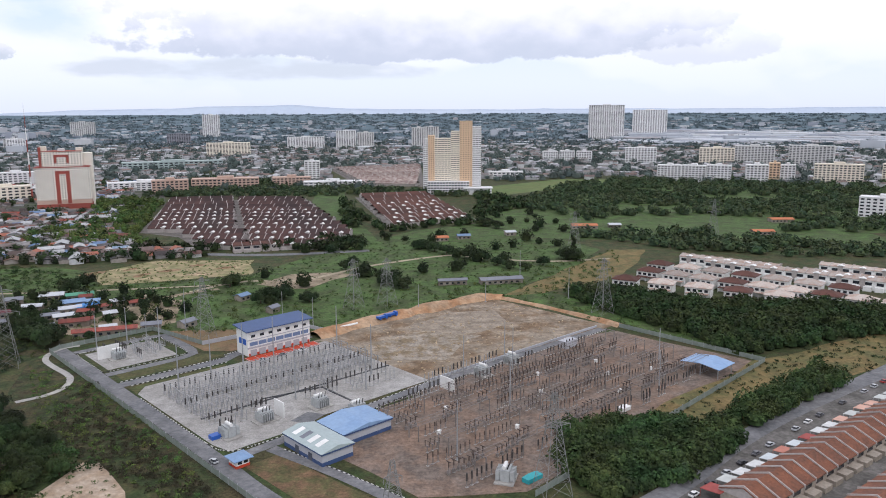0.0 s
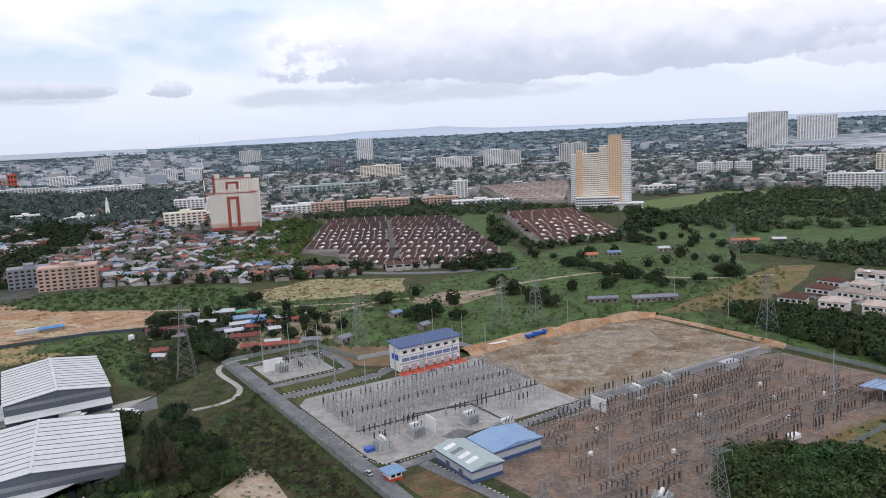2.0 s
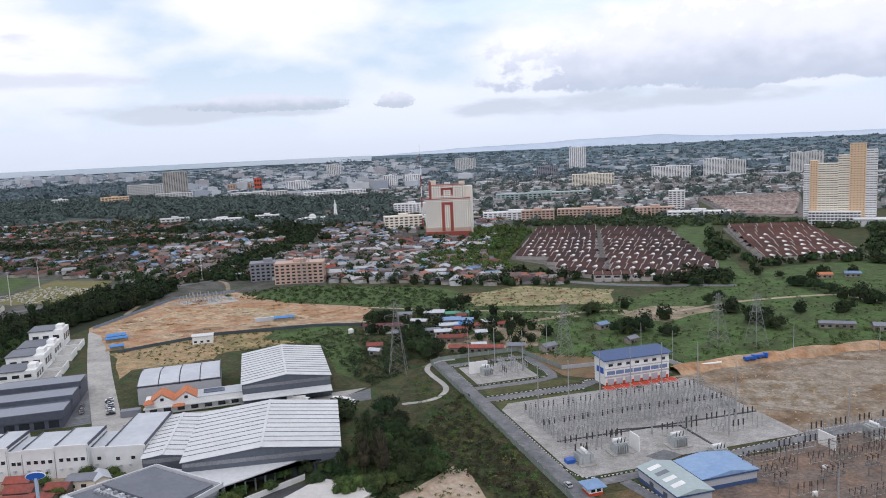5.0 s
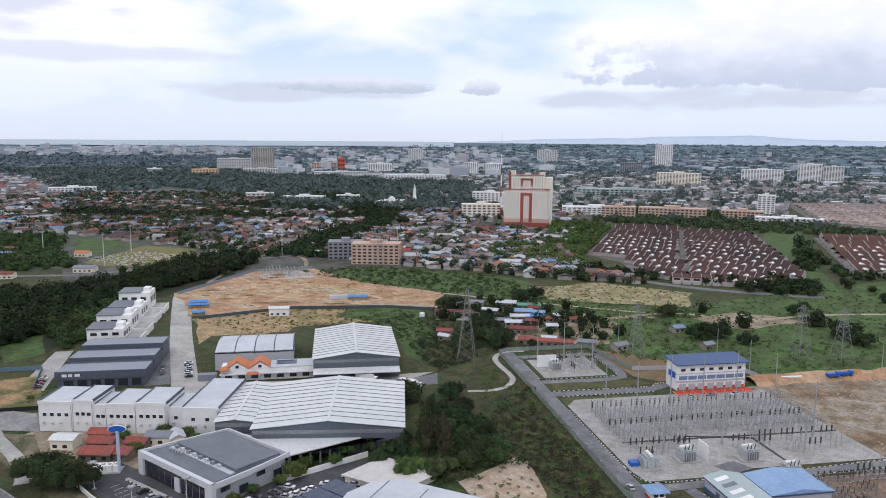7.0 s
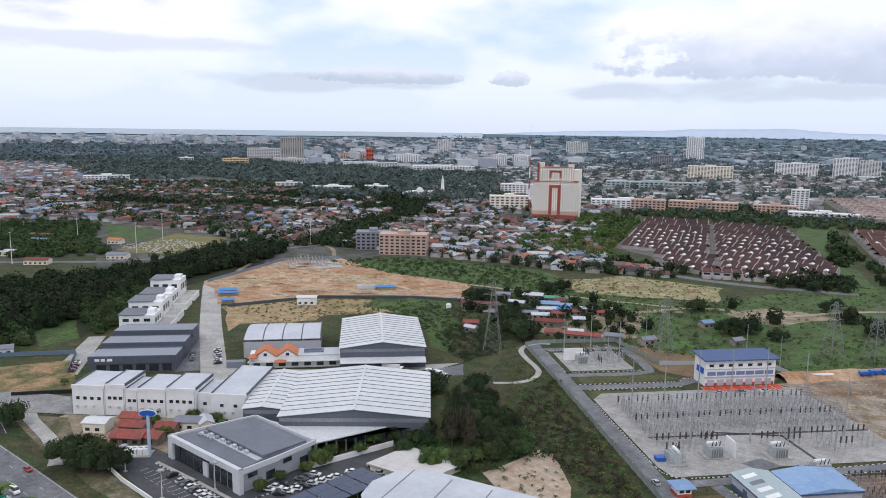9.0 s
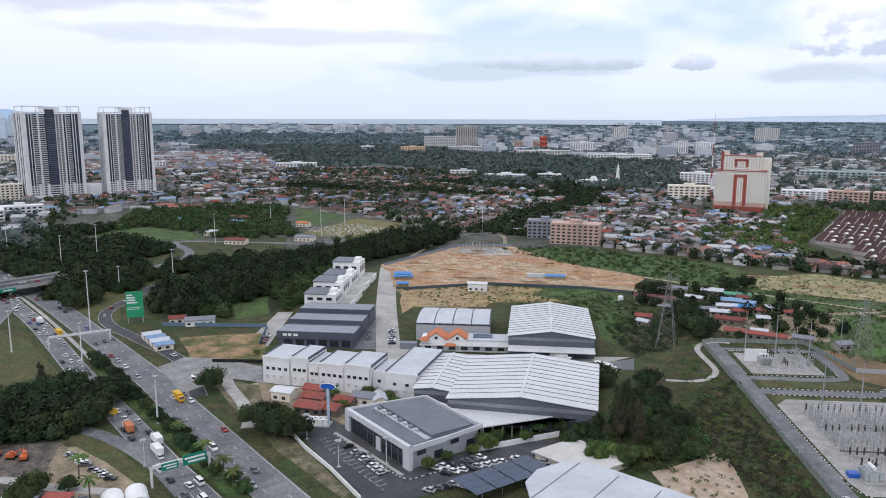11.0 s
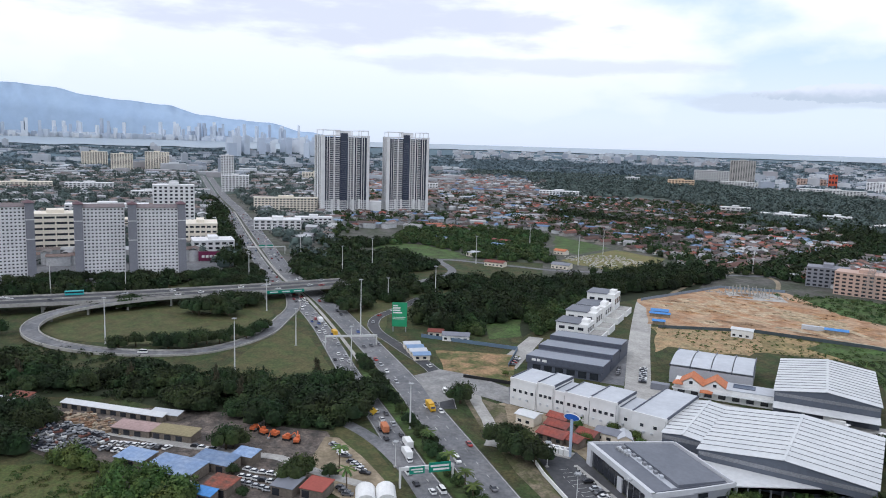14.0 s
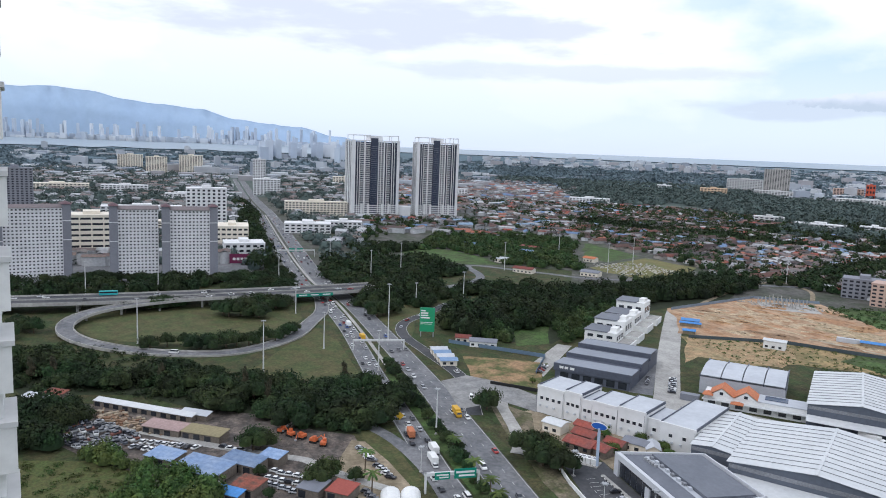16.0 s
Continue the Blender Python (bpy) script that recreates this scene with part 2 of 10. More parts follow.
BLACK_RUBBER = mat("black_rubber", (0.02, 0.02, 0.02), 0.8, 0.2)
BARK = mat("bark", (0.12, 0.09, 0.06), 0.95, 0.4, 0.3)


# ---- mesh helpers ----
class Shape:
    """Collects vertices and faces; each face carries a material slot."""

    def __init__(self):
        self.v, self.f, self.m = [], [], []

    def add(self, verts, faces, slot=0):
        k = len(self.v)
        self.v.extend(verts)
        for fc in faces:
            self.f.append([k + i for i in fc])
            self.m.append(slot)
        return self

    def box(self, x0, y0, z0, x1, y1, z1, slot=0):
        v = [(x, y, z) for z in (z0, z1) for x, y in ((x0, y0), (x1, y0), (x1, y1), (x0, y1))]
        return self.add(v, [(3, 2, 1, 0), (4, 5, 6, 7), (0, 1, 5, 4), (1, 2, 6, 5), (2, 3, 7, 6), (3, 0, 4, 7)], slot)

    def slab(self, cx, cy, z0, w, d, h, ang=0, slot=0):
        """A box turned by ang degrees about its upright axis."""
        c, s = math.cos(radians(ang)), math.sin(radians(ang))
        p = [(cx + c * a * w / 2 - s * b * d / 2, cy + s * a * w / 2 + c * b * d / 2) for a, b in ((-1, -1), (1, -1), (1, 1), (-1, 1))]
        return self.add([(*q, z) for z in (z0, z0 + h) for q in p], [(3, 2, 1, 0), (4, 5, 6, 7), (0, 1, 5, 4), (1, 2, 6, 5), (2, 3, 7, 6), (3, 0, 4, 7)], slot)

    def prism(self, pts, z0, z1, slot=0):
        n = len(pts)
        area = sum(pts[i][0] * pts[(i + 1) % n][1] - pts[(i + 1) % n][0] * pts[i][1] for i in range(n))
        if area < 0:
            pts = pts[::-1]
        v = [(*p[:2], z) for z in (z0, z1) for p in pts]
        return self.add(v, [tuple(range(n - 1, -1, -1)), tuple(range(n, 2 * n))] + [(i, (i + 1) % n, n + (i + 1) % n, n + i) for i in range(n)], slot)

    def gable(self, x0, y0, x1, y1, z, rise, over=0.5, thick=0.25, slot=0):
        """A pitched roof with thickness; the ridge runs along x."""
        x0, x1, y0, y1 = x0 - over, x1 + over, y0 - over, y1 + over
        ym = (y0 + y1) / 2
        v = []
        for x in (x0, x1):
            v += [(x, y0, z), (x, ym, z + rise), (x, y1, z), (x, y1, z + thick), (x, ym, z + rise + thick), (x, y0, z + thick)]
        return self.add(v, [(5, 4, 3, 2, 1, 0), (6, 7, 8, 9, 10, 11)] + [(i, (i + 1) % 6, 6 + (i + 1) % 6, 6 + i) for i in range(6)], slot)

    def hip(self, x0, y0, x1, y1, z, rise, over=0.6, slot=0, lip=0.25):
        x0, x1, y0, y1 = x0 - over, x1 + over, y0 - over, y1 + over
        d = min(y1 - y0, x1 - x0) / 2
        if x1 - x0 >= y1 - y0:
            r = [(x0 + d, (y0 + y1) / 2), (x1 - d, (y0 + y1) / 2)]
            f = [(4, 5, 9, 8), (5, 6, 9), (6, 7, 8, 9), (7, 4, 8)]
        else:
            r = [((x0 + x1) / 2, y0 + d), ((x0 + x1) / 2, y1 - d)]
            f = [(4, 5, 8), (5, 6, 9, 8), (6, 7, 9), (7, 4, 8, 9)]
        v = [(x, y, zz) for zz in (z, z + lip) for x, y in ((x0, y0), (x1, y0), (x1, y1), (x0, y1))] + [(*p, z + lip + rise) for p in r]
        return self.add(v, [(3, 2, 1, 0), (0, 1, 5, 4), (1, 2, 6, 5), (2, 3, 7, 6), (3, 0, 4, 7)] + f, slot)

    def rod(self, a, b, r0, r1=None, n=6, slot=0):
        a, b = Vector(a), Vector(b)
        r1 = r0 if r1 is None else r1
        d = (b - a).normalized()
        u = d.orthogonal().normalized()
        w = d.cross(u)
        v = []
        for p, r in ((a, r0), (b, r1)):
            for i in range(n):
                t = 2 * math.pi * i / n
                v.append(tuple(p + u * (r * math.cos(t)) + w * (r * math.sin(t))))
        return self.add(v, [(i, (i + 1) % n, n + (i + 1) % n, n + i) for i in range(n)] + [tuple(range(n - 1, -1, -1)), tuple(range(n, 2 * n))], slot)

    def tube(self, pts, r, n=4):
        """One unbroken tube through the points."""
        k = len(pts)
        v = []
        for i, p in enumerate(pts):
            d = (Vector(pts[min(i + 1, k - 1)]) - Vector(pts[max(i - 1, 0)])).normalized()
            u = d.orthogonal().normalized()
            w = d.cross(u)
            v += [tuple(Vector(p) + u * (r * math.cos(2 * math.pi * j / n)) + w * (r * math.sin(2 * math.pi * j / n))) for j in range(n)]
        f = [(i * n + j, i * n + (j + 1) % n, (i + 1) * n + (j + 1) % n, (i + 1) * n + j) for i in range(k - 1) for j in range(n)]
        return self.add(v, f + [tuple(range(n - 1, -1, -1)), tuple(range((k - 1) * n, k * n))])

    def mesh(self, name, mats):
        me = bpy.data.meshes.new(name)
        me.from_pydata(self.v, [], self.f)
        for m in (mats if isinstance(mats, (list, tuple)) else [mats]):
            me.materials.append(m)
        if any(self.m):
            me.polygons.foreach_set("material_index", self.m)
        me.update()
        return me


def part(name, shape, mats, parent, label=""):
    ob = new(name, shape.mesh(name, mats))
    ob.parent = parent
    if name in ("facade", "upper_facade", "fin", "balcony_band", "podium_band", "fence_mesh", "stand"):
        ob["kind"] = "stuff"
    return tagged(ob, label)


def thing(name, label, category, m=None, group="", kind=""):
    ob = new(name)
    ob.empty_display_size = 0.5
    if m is not None:
        ob.matrix_basis = m
    return tagged(ob, label, category, group, kind)


def solid(name, shape, mats, label, category="", group="", kind="", m=None):
    ob = new(name, shape.mesh(name, mats))
    if m is not None:
        ob.matrix_basis = m
    return tagged(ob, label, category, group, kind)


rng = np.random.default_rng(7)


def inside(poly, x, y):
    """Which of the points x, y lie in the polygon."""
    x, y = np.asarray(x, float), np.asarray(y, float)
    r = np.zeros(x.shape, bool)
    n = len(poly)
    for i in range(n):
        (ax, ay), (bx, by) = poly[i], poly[(i + 1) % n]
        c = (ay > y) != (by > y)
        with np.errstate(divide="ignore", invalid="ignore"):
            r ^= c & (x < (bx - ax) * (y - ay) / (by - ay + 1e-12) + ax)
    return r


PATCHES = []


def patch(name, pts, z, m, label, category="ground", wobble=0.0, step=8.0, depth=0.0, parent=None):
    """A flat piece of ground laid on the sheet, with an uneven rim where wobble is given."""
    PATCHES.append(name)
    z += 0.0009 * len(PATCHES)
    rim = []
    for i in range(len(pts)):
        a, b = Vector(pts[i]), Vector(pts[(i + 1) % len(pts)])
        n = max(1, int((b - a).length / step)) if wobble else 1
        for k in range(n):
            p = a.lerp(b, k / n)
            if wobble:
                q = noise.noise_vector(Vector((p.x / (4 * step), p.y / (4 * step), 3.3)))
                p = p + Vector((q.x, q.y)) * wobble
            rim.append((p.x, p.y))
    bm = bmesh.new()
    f = bm.faces.new([bm.verts.new((x, y, z)) for x, y in rim])
    f.normal_update()
    if f.normal.z < 0:
        f.normal_flip()
    bmesh.ops.triangulate(bm, faces=bm.faces[:])
    if depth:
        r = bmesh.ops.extrude_face_region(bm, geom=bm.faces[:])
        bmesh.ops.translate(bm, verts=[e for e in r["geom"] if isinstance(e, bmesh.types.BMVert)], vec=(0, 0, depth))
        bmesh.ops.recalc_face_normals(bm, faces=bm.faces[:])
    me = bpy.data.meshes.new(name)
    bm.to_mesh(me)
    bm.free()
    me.materials.append(m)
    ob = new(name, me)
    if parent:
        ob.parent = parent
        return tagged(ob, label)
    return tagged(ob, label, category, kind="structure")


def smooth_line(pts, step=6.0):
    """A smooth curve through the points."""
    P = [Vector((*p, 0)) if len(p) == 2 else Vector(p) for p in pts]
    P = [2 * P[0] - P[1]] + P + [2 * P[-1] - P[-2]]
    out = []
    for i in range(1, len(P) - 2):
        a, b, c, d = P[i - 1:i + 3]
        n = max(2, int((c - b).length / step))
        for k in range(n):
            t = k / n
            out.append(0.5 * (2 * b + (c - a) * t + (2 * a - 5 * b + 4 * c - d) * t * t + (3 * b - a - 3 * c + d) * t ** 3))
    out.append(P[-2])
    return out


def ribbon(shape, line, off0, off1, z, slot=0, thick=0.0):
    """A strip between two offsets (left positive) of a line; z is added to the line's own height."""
    L, R = [], []
    for i, p in enumerate(line):
        d = (line[min(i + 1, len(line) - 1)] - line[max(i - 1, 0)])
        n = Vector((-d.y, d.x, 0)).normalized()
        L.append(p + n * off1 + Vector((0, 0, z)))
        R.append(p + n * off0 + Vector((0, 0, z)))
    n = len(line)
    if not thick:
        return shape.add([tuple(q) for q in R + L], [(i, i + 1, n + i + 1, n + i) for i in range(n - 1)], slot)
    t = Vector((0, 0, thick))
    v = [tuple(q) for q in R + L] + [tuple(q - t) for q in R + L]
    f = [(i, i + 1, n + i + 1, n + i) for i in range(n - 1)]
    f += [(2 * n + i + 1, 2 * n + i, 3 * n + i, 3 * n + i + 1) for i in range(n - 1)]
    f += [(2 * n + i, 2 * n + i + 1, i + 1, i) for i in range(n - 1)]
    f += [(n + i, n + i + 1, 3 * n + i + 1, 3 * n + i) for i in range(n - 1)]
    f += [(0, n, 3 * n, 2 * n), (n - 1, 3 * n - 1, 4 * n - 1, 2 * n - 1)]
    return shape.add(v, f, slot)


def road(name, pts, width, z, m, label, category="road", step=8.0, lines=(), dashes=()):
    line = smooth_line(pts, step)
    if name.endswith(("_track", "path", "town_road")):
        z += 0.12
        line = [p + Vector((0, 0, 0.0007 * i)) for i, p in enumerate(line)]
    s = Shape()
    ribbon(s, line, -width / 2, width / 2, z)
    ob = solid(name, s, m, label, category, kind="structure")
    if lines or dashes:
        q = Shape()
        for o in lines:
            ribbon(q, line, o - 0.1, o + 0.1, z + 0.02)
        for o in dashes:
            fine = smooth_line(pts, 3.0)
            for i in range(0, len(fine) - 1, 4):
                ribbon(q, fine[i:i + 2], o - 0.09, o + 0.09, z + 0.02)
        part("lane_marking", q, LINE_PAINT, ob, "worn white painted lane lines")
    return ob


# ---- the land ----
def land_z(d):
    """Height of the land at d metres: flat, then rising gently towards the far horizon."""
    if d <= 3000:
        return 0.0
    far = 3000 * 8.17 ** ((d - 3000) / 1900)
    return H - d * H / far


def build_ground():
    radii = [0, 60, 150, 300, 500, 800, 1200, 1700, 2300] + [3000 + 95 * i for i in range(21)]
    n = 160
    v, f = [(0, 0, 0)], []
    for r in radii[1:]:
        for i in range(n):
            t = 2 * math.pi * i / n
            v.append((r * math.cos(t), r * math.sin(t), land_z(r)))
    f += [(0, 1 + i, 1 + (i + 1) % n) for i in range(n)]
    for k in range(len(radii) - 2):
        a, b = 1 + k * n, 1 + (k + 1) * n
        f += [(a + i, b + i, b + (i + 1) % n, a + (i + 1) % n) for i in range(n)]
    s = Shape().add(v, f)
    return solid("ground", s, GRASS, "rough green and brown grassland reaching the hazy horizon", "ground", kind="structure")


build_ground()


def polar(az, d, up=0.0):
    """A place on the land: az degrees to the left of straight ahead, d metres off."""
    return (-d * math.sin(radians(az)), d * math.cos(radians(az)), land_z(d) + up)


# substation site frame: su runs along the control building, sv towards the viewer
SITE = pose(-191, 367, 0, 0, 0, 43)


def site(u, v, z=0):
    p = SITE @ Vector((u, -v, z))
    return (p.x, p.y, p.z) if z else (p.x, p.y)


def site_patch(name, uv, z, m, label, wobble=0.0, category="ground", depth=0.0):
    return patch(name, [site(*p) for p in uv], z, m, label, category, wobble, depth=depth)


site_patch("red_earth_yard", [(30, 170), (92, 170), (92, 160), (215, 168), (232, 175), (236, 250), (150, 254), (60, 256), (34, 235)], 0.06, RED_EARTH, "bare reddish earth floor of the older switchyard", 2)
site_patch("gravel_yard", [(4, 86), (10, 79), (106, 79), (106, 160), (47, 160), (40, 164), (6, 164), (4, 155)], 0.12, GRAVEL, "pale grey gravel floor of the newer switchyard", category="gravel")
site_patch("small_gravel_yard", [(6, 14), (40, 14), (40, 46), (6, 46)], 0.12, GRAVEL, "pale gravel floor of the small switchyard", category="gravel")
site_patch("earth_pad", [(100, 74), (235, 74), (238, 168), (106, 160), (106, 79)], 0.05, PAD_EARTH, "levelled bare earth pad with puddle stains", 2)

# ---- roads ----
road("site_road", [site(-0.5, -2), site(-0.5, 60), site(-0.5, 120), site(-0.5, 170), site(-1, 205), site(4, 260)], 6.5, 0.10, ASPHALT, "grey asphalt perimeter road inside the fence")
road("site_road", [site(-1, 70), site(52, 70), site(60, 66), site(105, 66)], 6, 0.11, ASPHALT, "grey asphalt site road past the control building")
road("site_road", [site(0, 170), site(40, 168), site(110, 164), site(230, 167)], 5, 0.13, ASPHALT, "grey asphalt road between the two switchyards")
road("site_road", [site(18, 172), site(24, 205), site(28, 240), site(34, 270)], 5, 0.14, ASPHALT, "grey asphalt lane beside the sheds")
road("site_road", [site(3, 8), site(44, 8), site(48, 14), site(48, 44), site(40, 52), site(3, 52)], 5, 0.09, ASPHALT, "grey asphalt lane round the small switchyard")
road("highway_carriageway", [(-120, 104), (-208, 111), (-228, 112.5), (-258, 115), (-303, 118.5), (-340, 121.5), (-440, 125), (-545, 127), (-657, 122), (-880, 134), (-1219, 151), (-1571, 160), (-2300, 195)], 15, 0.10, ASPHALT,
     "grey asphalt carriageway of the highway", lines=(-7, 7), dashes=(-2.5, 2.5))
road("highway_carriageway", [(-120, 86), (-217, 91), (-243, 91.8), (-269, 93.5), (-300, 95.5), (-330, 97), (-371, 99.5), (-470, 107), (-560, 108), (-657, 105), (-880, 114), (-1219, 133), (-1571, 143), (-2300, 176)], 11, 0.11, ASPHALT,
     "grey asphalt carriageway crowded with traffic", lines=(-5, 5), dashes=(-1.7, 1.7))
road("slip_road", [(-222, 88), (-246, 89), (-270, 87), (-288, 83), (-304, 76), (-330, 60)], 6, 0.14, ASPHALT, "grey slip road joining the highway")
road("slip_road", [(-300, 128), (-350, 142), (-404, 140), (-445, 138), (-476, 148), (-500, 172), (-530, 200)], 8, 0.15, ASPHALT_DARK, "dark slip road curving off the highway", lines=(-3.6, 3.6))
road("industrial_road", [(-478, 372), (-463, 358), (-380, 292), (-306, 236), (-285, 220)], 13, 0.08, CONCRETE, "pale concrete road between the factories")
road("side_road", [(-318, 150), (-306, 144.5), (-283, 139.5), (-264, 133), (-256, 128)], 5.5, 0.09, CONCRETE, "pale concrete lane down from the junction")


# ---- woods and town made in bulk ----
def points_in(poly, count, gap=0.0, avoid=()):
    xs, ys = [p[0] for p in poly], [p[1] for p in poly]
    x = rng.uniform(min(xs), max(xs), count * 6)
    y = rng.uniform(min(ys), max(ys), count * 6)
    k = inside(poly, x, y)
    for a in avoid:
        k &= ~inside(a, x, y)
    x, y = x[k], y[k]
    if gap:
        seen, keep = {}, []
        for i in range(len(x)):
            c = (int(x[i] // gap), int(y[i] // gap))
            if any((c[0] + a, c[1] + b) in seen and math.hypot(x[i] - seen[c[0] + a, c[1] + b][0], y[i] - seen[c[0] + a, c[1] + b][1]) < gap for a in (-1, 0, 1) for b in (-1, 0, 1)):
                continue
            seen[c] = (x[i], y[i])
            keep.append(i)
            if len(keep) >= count:
                break
        x, y = x[keep], y[keep]
    return np.stack([x[:count], y[:count]], 1)


def raw_mesh(name, v, tri, mats, slots=None):
    me = bpy.data.meshes.new(name)
    me.vertices.add(len(v))
    me.vertices.foreach_set("co", np.asarray(v, np.float32).ravel())
    k = len(tri)
    me.loops.add(3 * k)
    me.loops.foreach_set("vertex_index", np.asarray(tri, np.int32).ravel())
    me.polygons.add(k)
    me.polygons.foreach_set("loop_start", np.arange(0, 3 * k, 3, dtype=np.int32))
    if slots is not None:
        me.polygons.foreach_set("material_index", np.asarray(slots, np.int32))
    for m in mats:
        me.materials.append(m)
    me.update()
    me.validate()
    return me


FOLIAGE = ramp_mat("foliage", [(0.019, 0.034, 0.013), (0.024, 0.044, 0.015), (0.029, 0.052, 0.017), (0.022, 0.039, 0.015), (0.034, 0.056, 0.019), (0.017, 0.032, 0.013)], 0.9, 0.65, size=11, leafy=True)
FOLIAGE_MID = ramp_mat("green_foliage", [(0.036, 0.066, 0.021), (0.045, 0.080, 0.024), (0.030, 0.055, 0.019), (0.052, 0.088, 0.028), (0.026, 0.048, 0.018)], 0.9, 0.6, size=9, leafy=True)
# These two greens carry the air's haze in their paler, bluer base colours.
FOLIAGE_FAR_HAZED = ramp_mat("hazed_far_foliage", [(0.082, 0.113, 0.104), (0.090, 0.120, 0.108), (0.096, 0.120, 0.106), (0.074, 0.102, 0.098)], 0.95, 0.45, size=40)
FOLIAGE_DISTANT_HAZED = ramp_mat("hazed_distant_foliage", [(0.118, 0.160, 0.182), (0.128, 0.170, 0.188), (0.132, 0.172, 0.186), (0.110, 0.150, 0.174)], 0.95, 0.3, size=60)
FOLIAGE_OPEN = ramp_mat("open_wood_foliage", [(0.048, 0.078, 0.036), (0.058, 0.090, 0.038), (0.040, 0.066, 0.034), (0.068, 0.102, 0.042), (0.036, 0.060, 0.032)], 0.9, 0.55, size=12, leafy=True)
FOLIAGE_BROWN = ramp_mat("brownish_foliage", [(0.040, 0.040, 0.022), (0.052, 0.046, 0.026), (0.034, 0.038, 0.020), (0.060, 0.052, 0.032)], 0.9, 0.5, size=5)
FOLIAGE_LIGHT = ramp_mat("light_foliage", [(0.07, 0.12, 0.03), (0.09, 0.14, 0.035), (0.055, 0.095, 0.028), (0.06, 0.10, 0.03)], 0.9, 0.45, size=6, leafy=True)


def leaves(pos, rad, hgt, per, size, base=None):
    """Triangles spread over lumpy domes: pos (n,2), crown radius and height for each, count of leaf sprays for each."""
    n = len(pos)
    z0 = np.zeros(n) if base is None else base
    t = rng.uniform(0, 2 * np.pi, (n, per))
    cz = rng.uniform(-0.15, 1.0, (n, per))
    ph = rng.uniform(0, 6.28, (n, 4))
    lump = 1 + 0.28 * np.sin(2 * t + ph[:, :1]) * np.sqrt(np.clip(1 - cz * cz, 0, 1)) + 0.16 * np.sin(5 * cz + 3 * t + ph[:, 1:2]) + 0.12 * np.sin(7 * t + 4 * cz + ph[:, 2:3])
    lump *= rng.uniform(0.78, 1.05, (n, per))
    s = np.sqrt(np.clip(1 - cz * cz, 0, 1))
    ctr = np.stack([pos[:, :1] + rad[:, None] * lump * s * np.cos(t), pos[:, 1:2] + rad[:, None] * lump * s * np.sin(t),
                    z0[:, None] + hgt[:, None] * (0.42 + 0.58 * np.clip(cz, -0.3, 1) * lump)], -1).reshape(-1, 3)
    k = len(ctr)
    out = np.stack([s * np.cos(t), s * np.sin(t), np.clip(cz, 0, 1) + .25], -1).reshape(-1, 3)
    out /= np.linalg.norm(out, axis=1, keepdims=True)
    out += rng.normal(0, .5, (k, 3))
    a = np.cross(out, rng.normal(size=(k, 3)))
    a /= np.linalg.norm(a, axis=1, keepdims=True)
    b = np.cross(out, a)
    b /= np.linalg.norm(b, axis=1, keepdims=True)
    sz = (np.repeat(rad, per) * size * rng.uniform(0.6, 1.3, k))[:, None]
    v = np.stack([ctr + a * sz, ctr - 0.5 * a * sz + 0.8 * b * sz, ctr - 0.5 * a * sz - 0.8 * b * sz], 1).reshape(-1, 3)
    return v, np.arange(3 * k).reshape(-1, 3)


def hulls(p, rad, hgt, z):
    """The dense inner mass of each crown: a low lumpy dome behind the outer leaves."""
    ring = [(1.0, .14), (.95, .5), (.62, .80)]
    t = np.arange(7) * 2 * np.pi / 7
    n = len(p)
    lump = rng.uniform(.82, 1.08, (n, 22))
    loc = np.array([(r * math.cos(a), r * math.sin(a), h) for r, h in ring for a in t] + [(0, 0, .92)])
    v = np.empty((n, 22, 3))
    v[:, :, 0] = p[:, :1] + loc[:, 0] * lump * rad[:, None]
    v[:, :, 1] = p[:, 1:2] + loc[:, 1] * lump * rad[:, None]
    v[:, :, 2] = z[:, None] + loc[:, 2] * lump * hgt[:, None]
    tri = []
    for j in range(2):
        for i in range(7):
            a, b = 7 * j + i, 7 * j + (i + 1) % 7
            tri += [(a, b, b + 7), (a, b + 7, a + 7)]
    tri += [(14 + i, 14 + (i + 1) % 7, 21) for i in range(7)]
    f = (np.arange(n) * 22)[:, None, None] + np.array(tri)[None]
    return v.reshape(-1, 3), f.reshape(-1, 3)


def wood(name, poly, count, rad, hgt, per, size, m, label, gap=0.0, avoid=(), category="trees"):
    p = points_in(poly, count, gap, avoid)
    n = len(p)
    k = rng.uniform(0.7, 1.35, n)
    z = np.array([land_z(math.hypot(*q)) for q in p])
    v, f = leaves(p, rad * k, hgt * k * rng.uniform(0.8, 1.2, n), per, size, z)
    if hgt > 3 and per >= 40:
        hv, hf = hulls(p, rad * k * .74, hgt * k * .92, z)
        f = np.concatenate([f, hf + len(v)])
        v = np.concatenate([v, hv])
    ob = new(name, raw_mesh(name, v, f, [m]))
    return tagged(ob, label, category, kind="stuff")


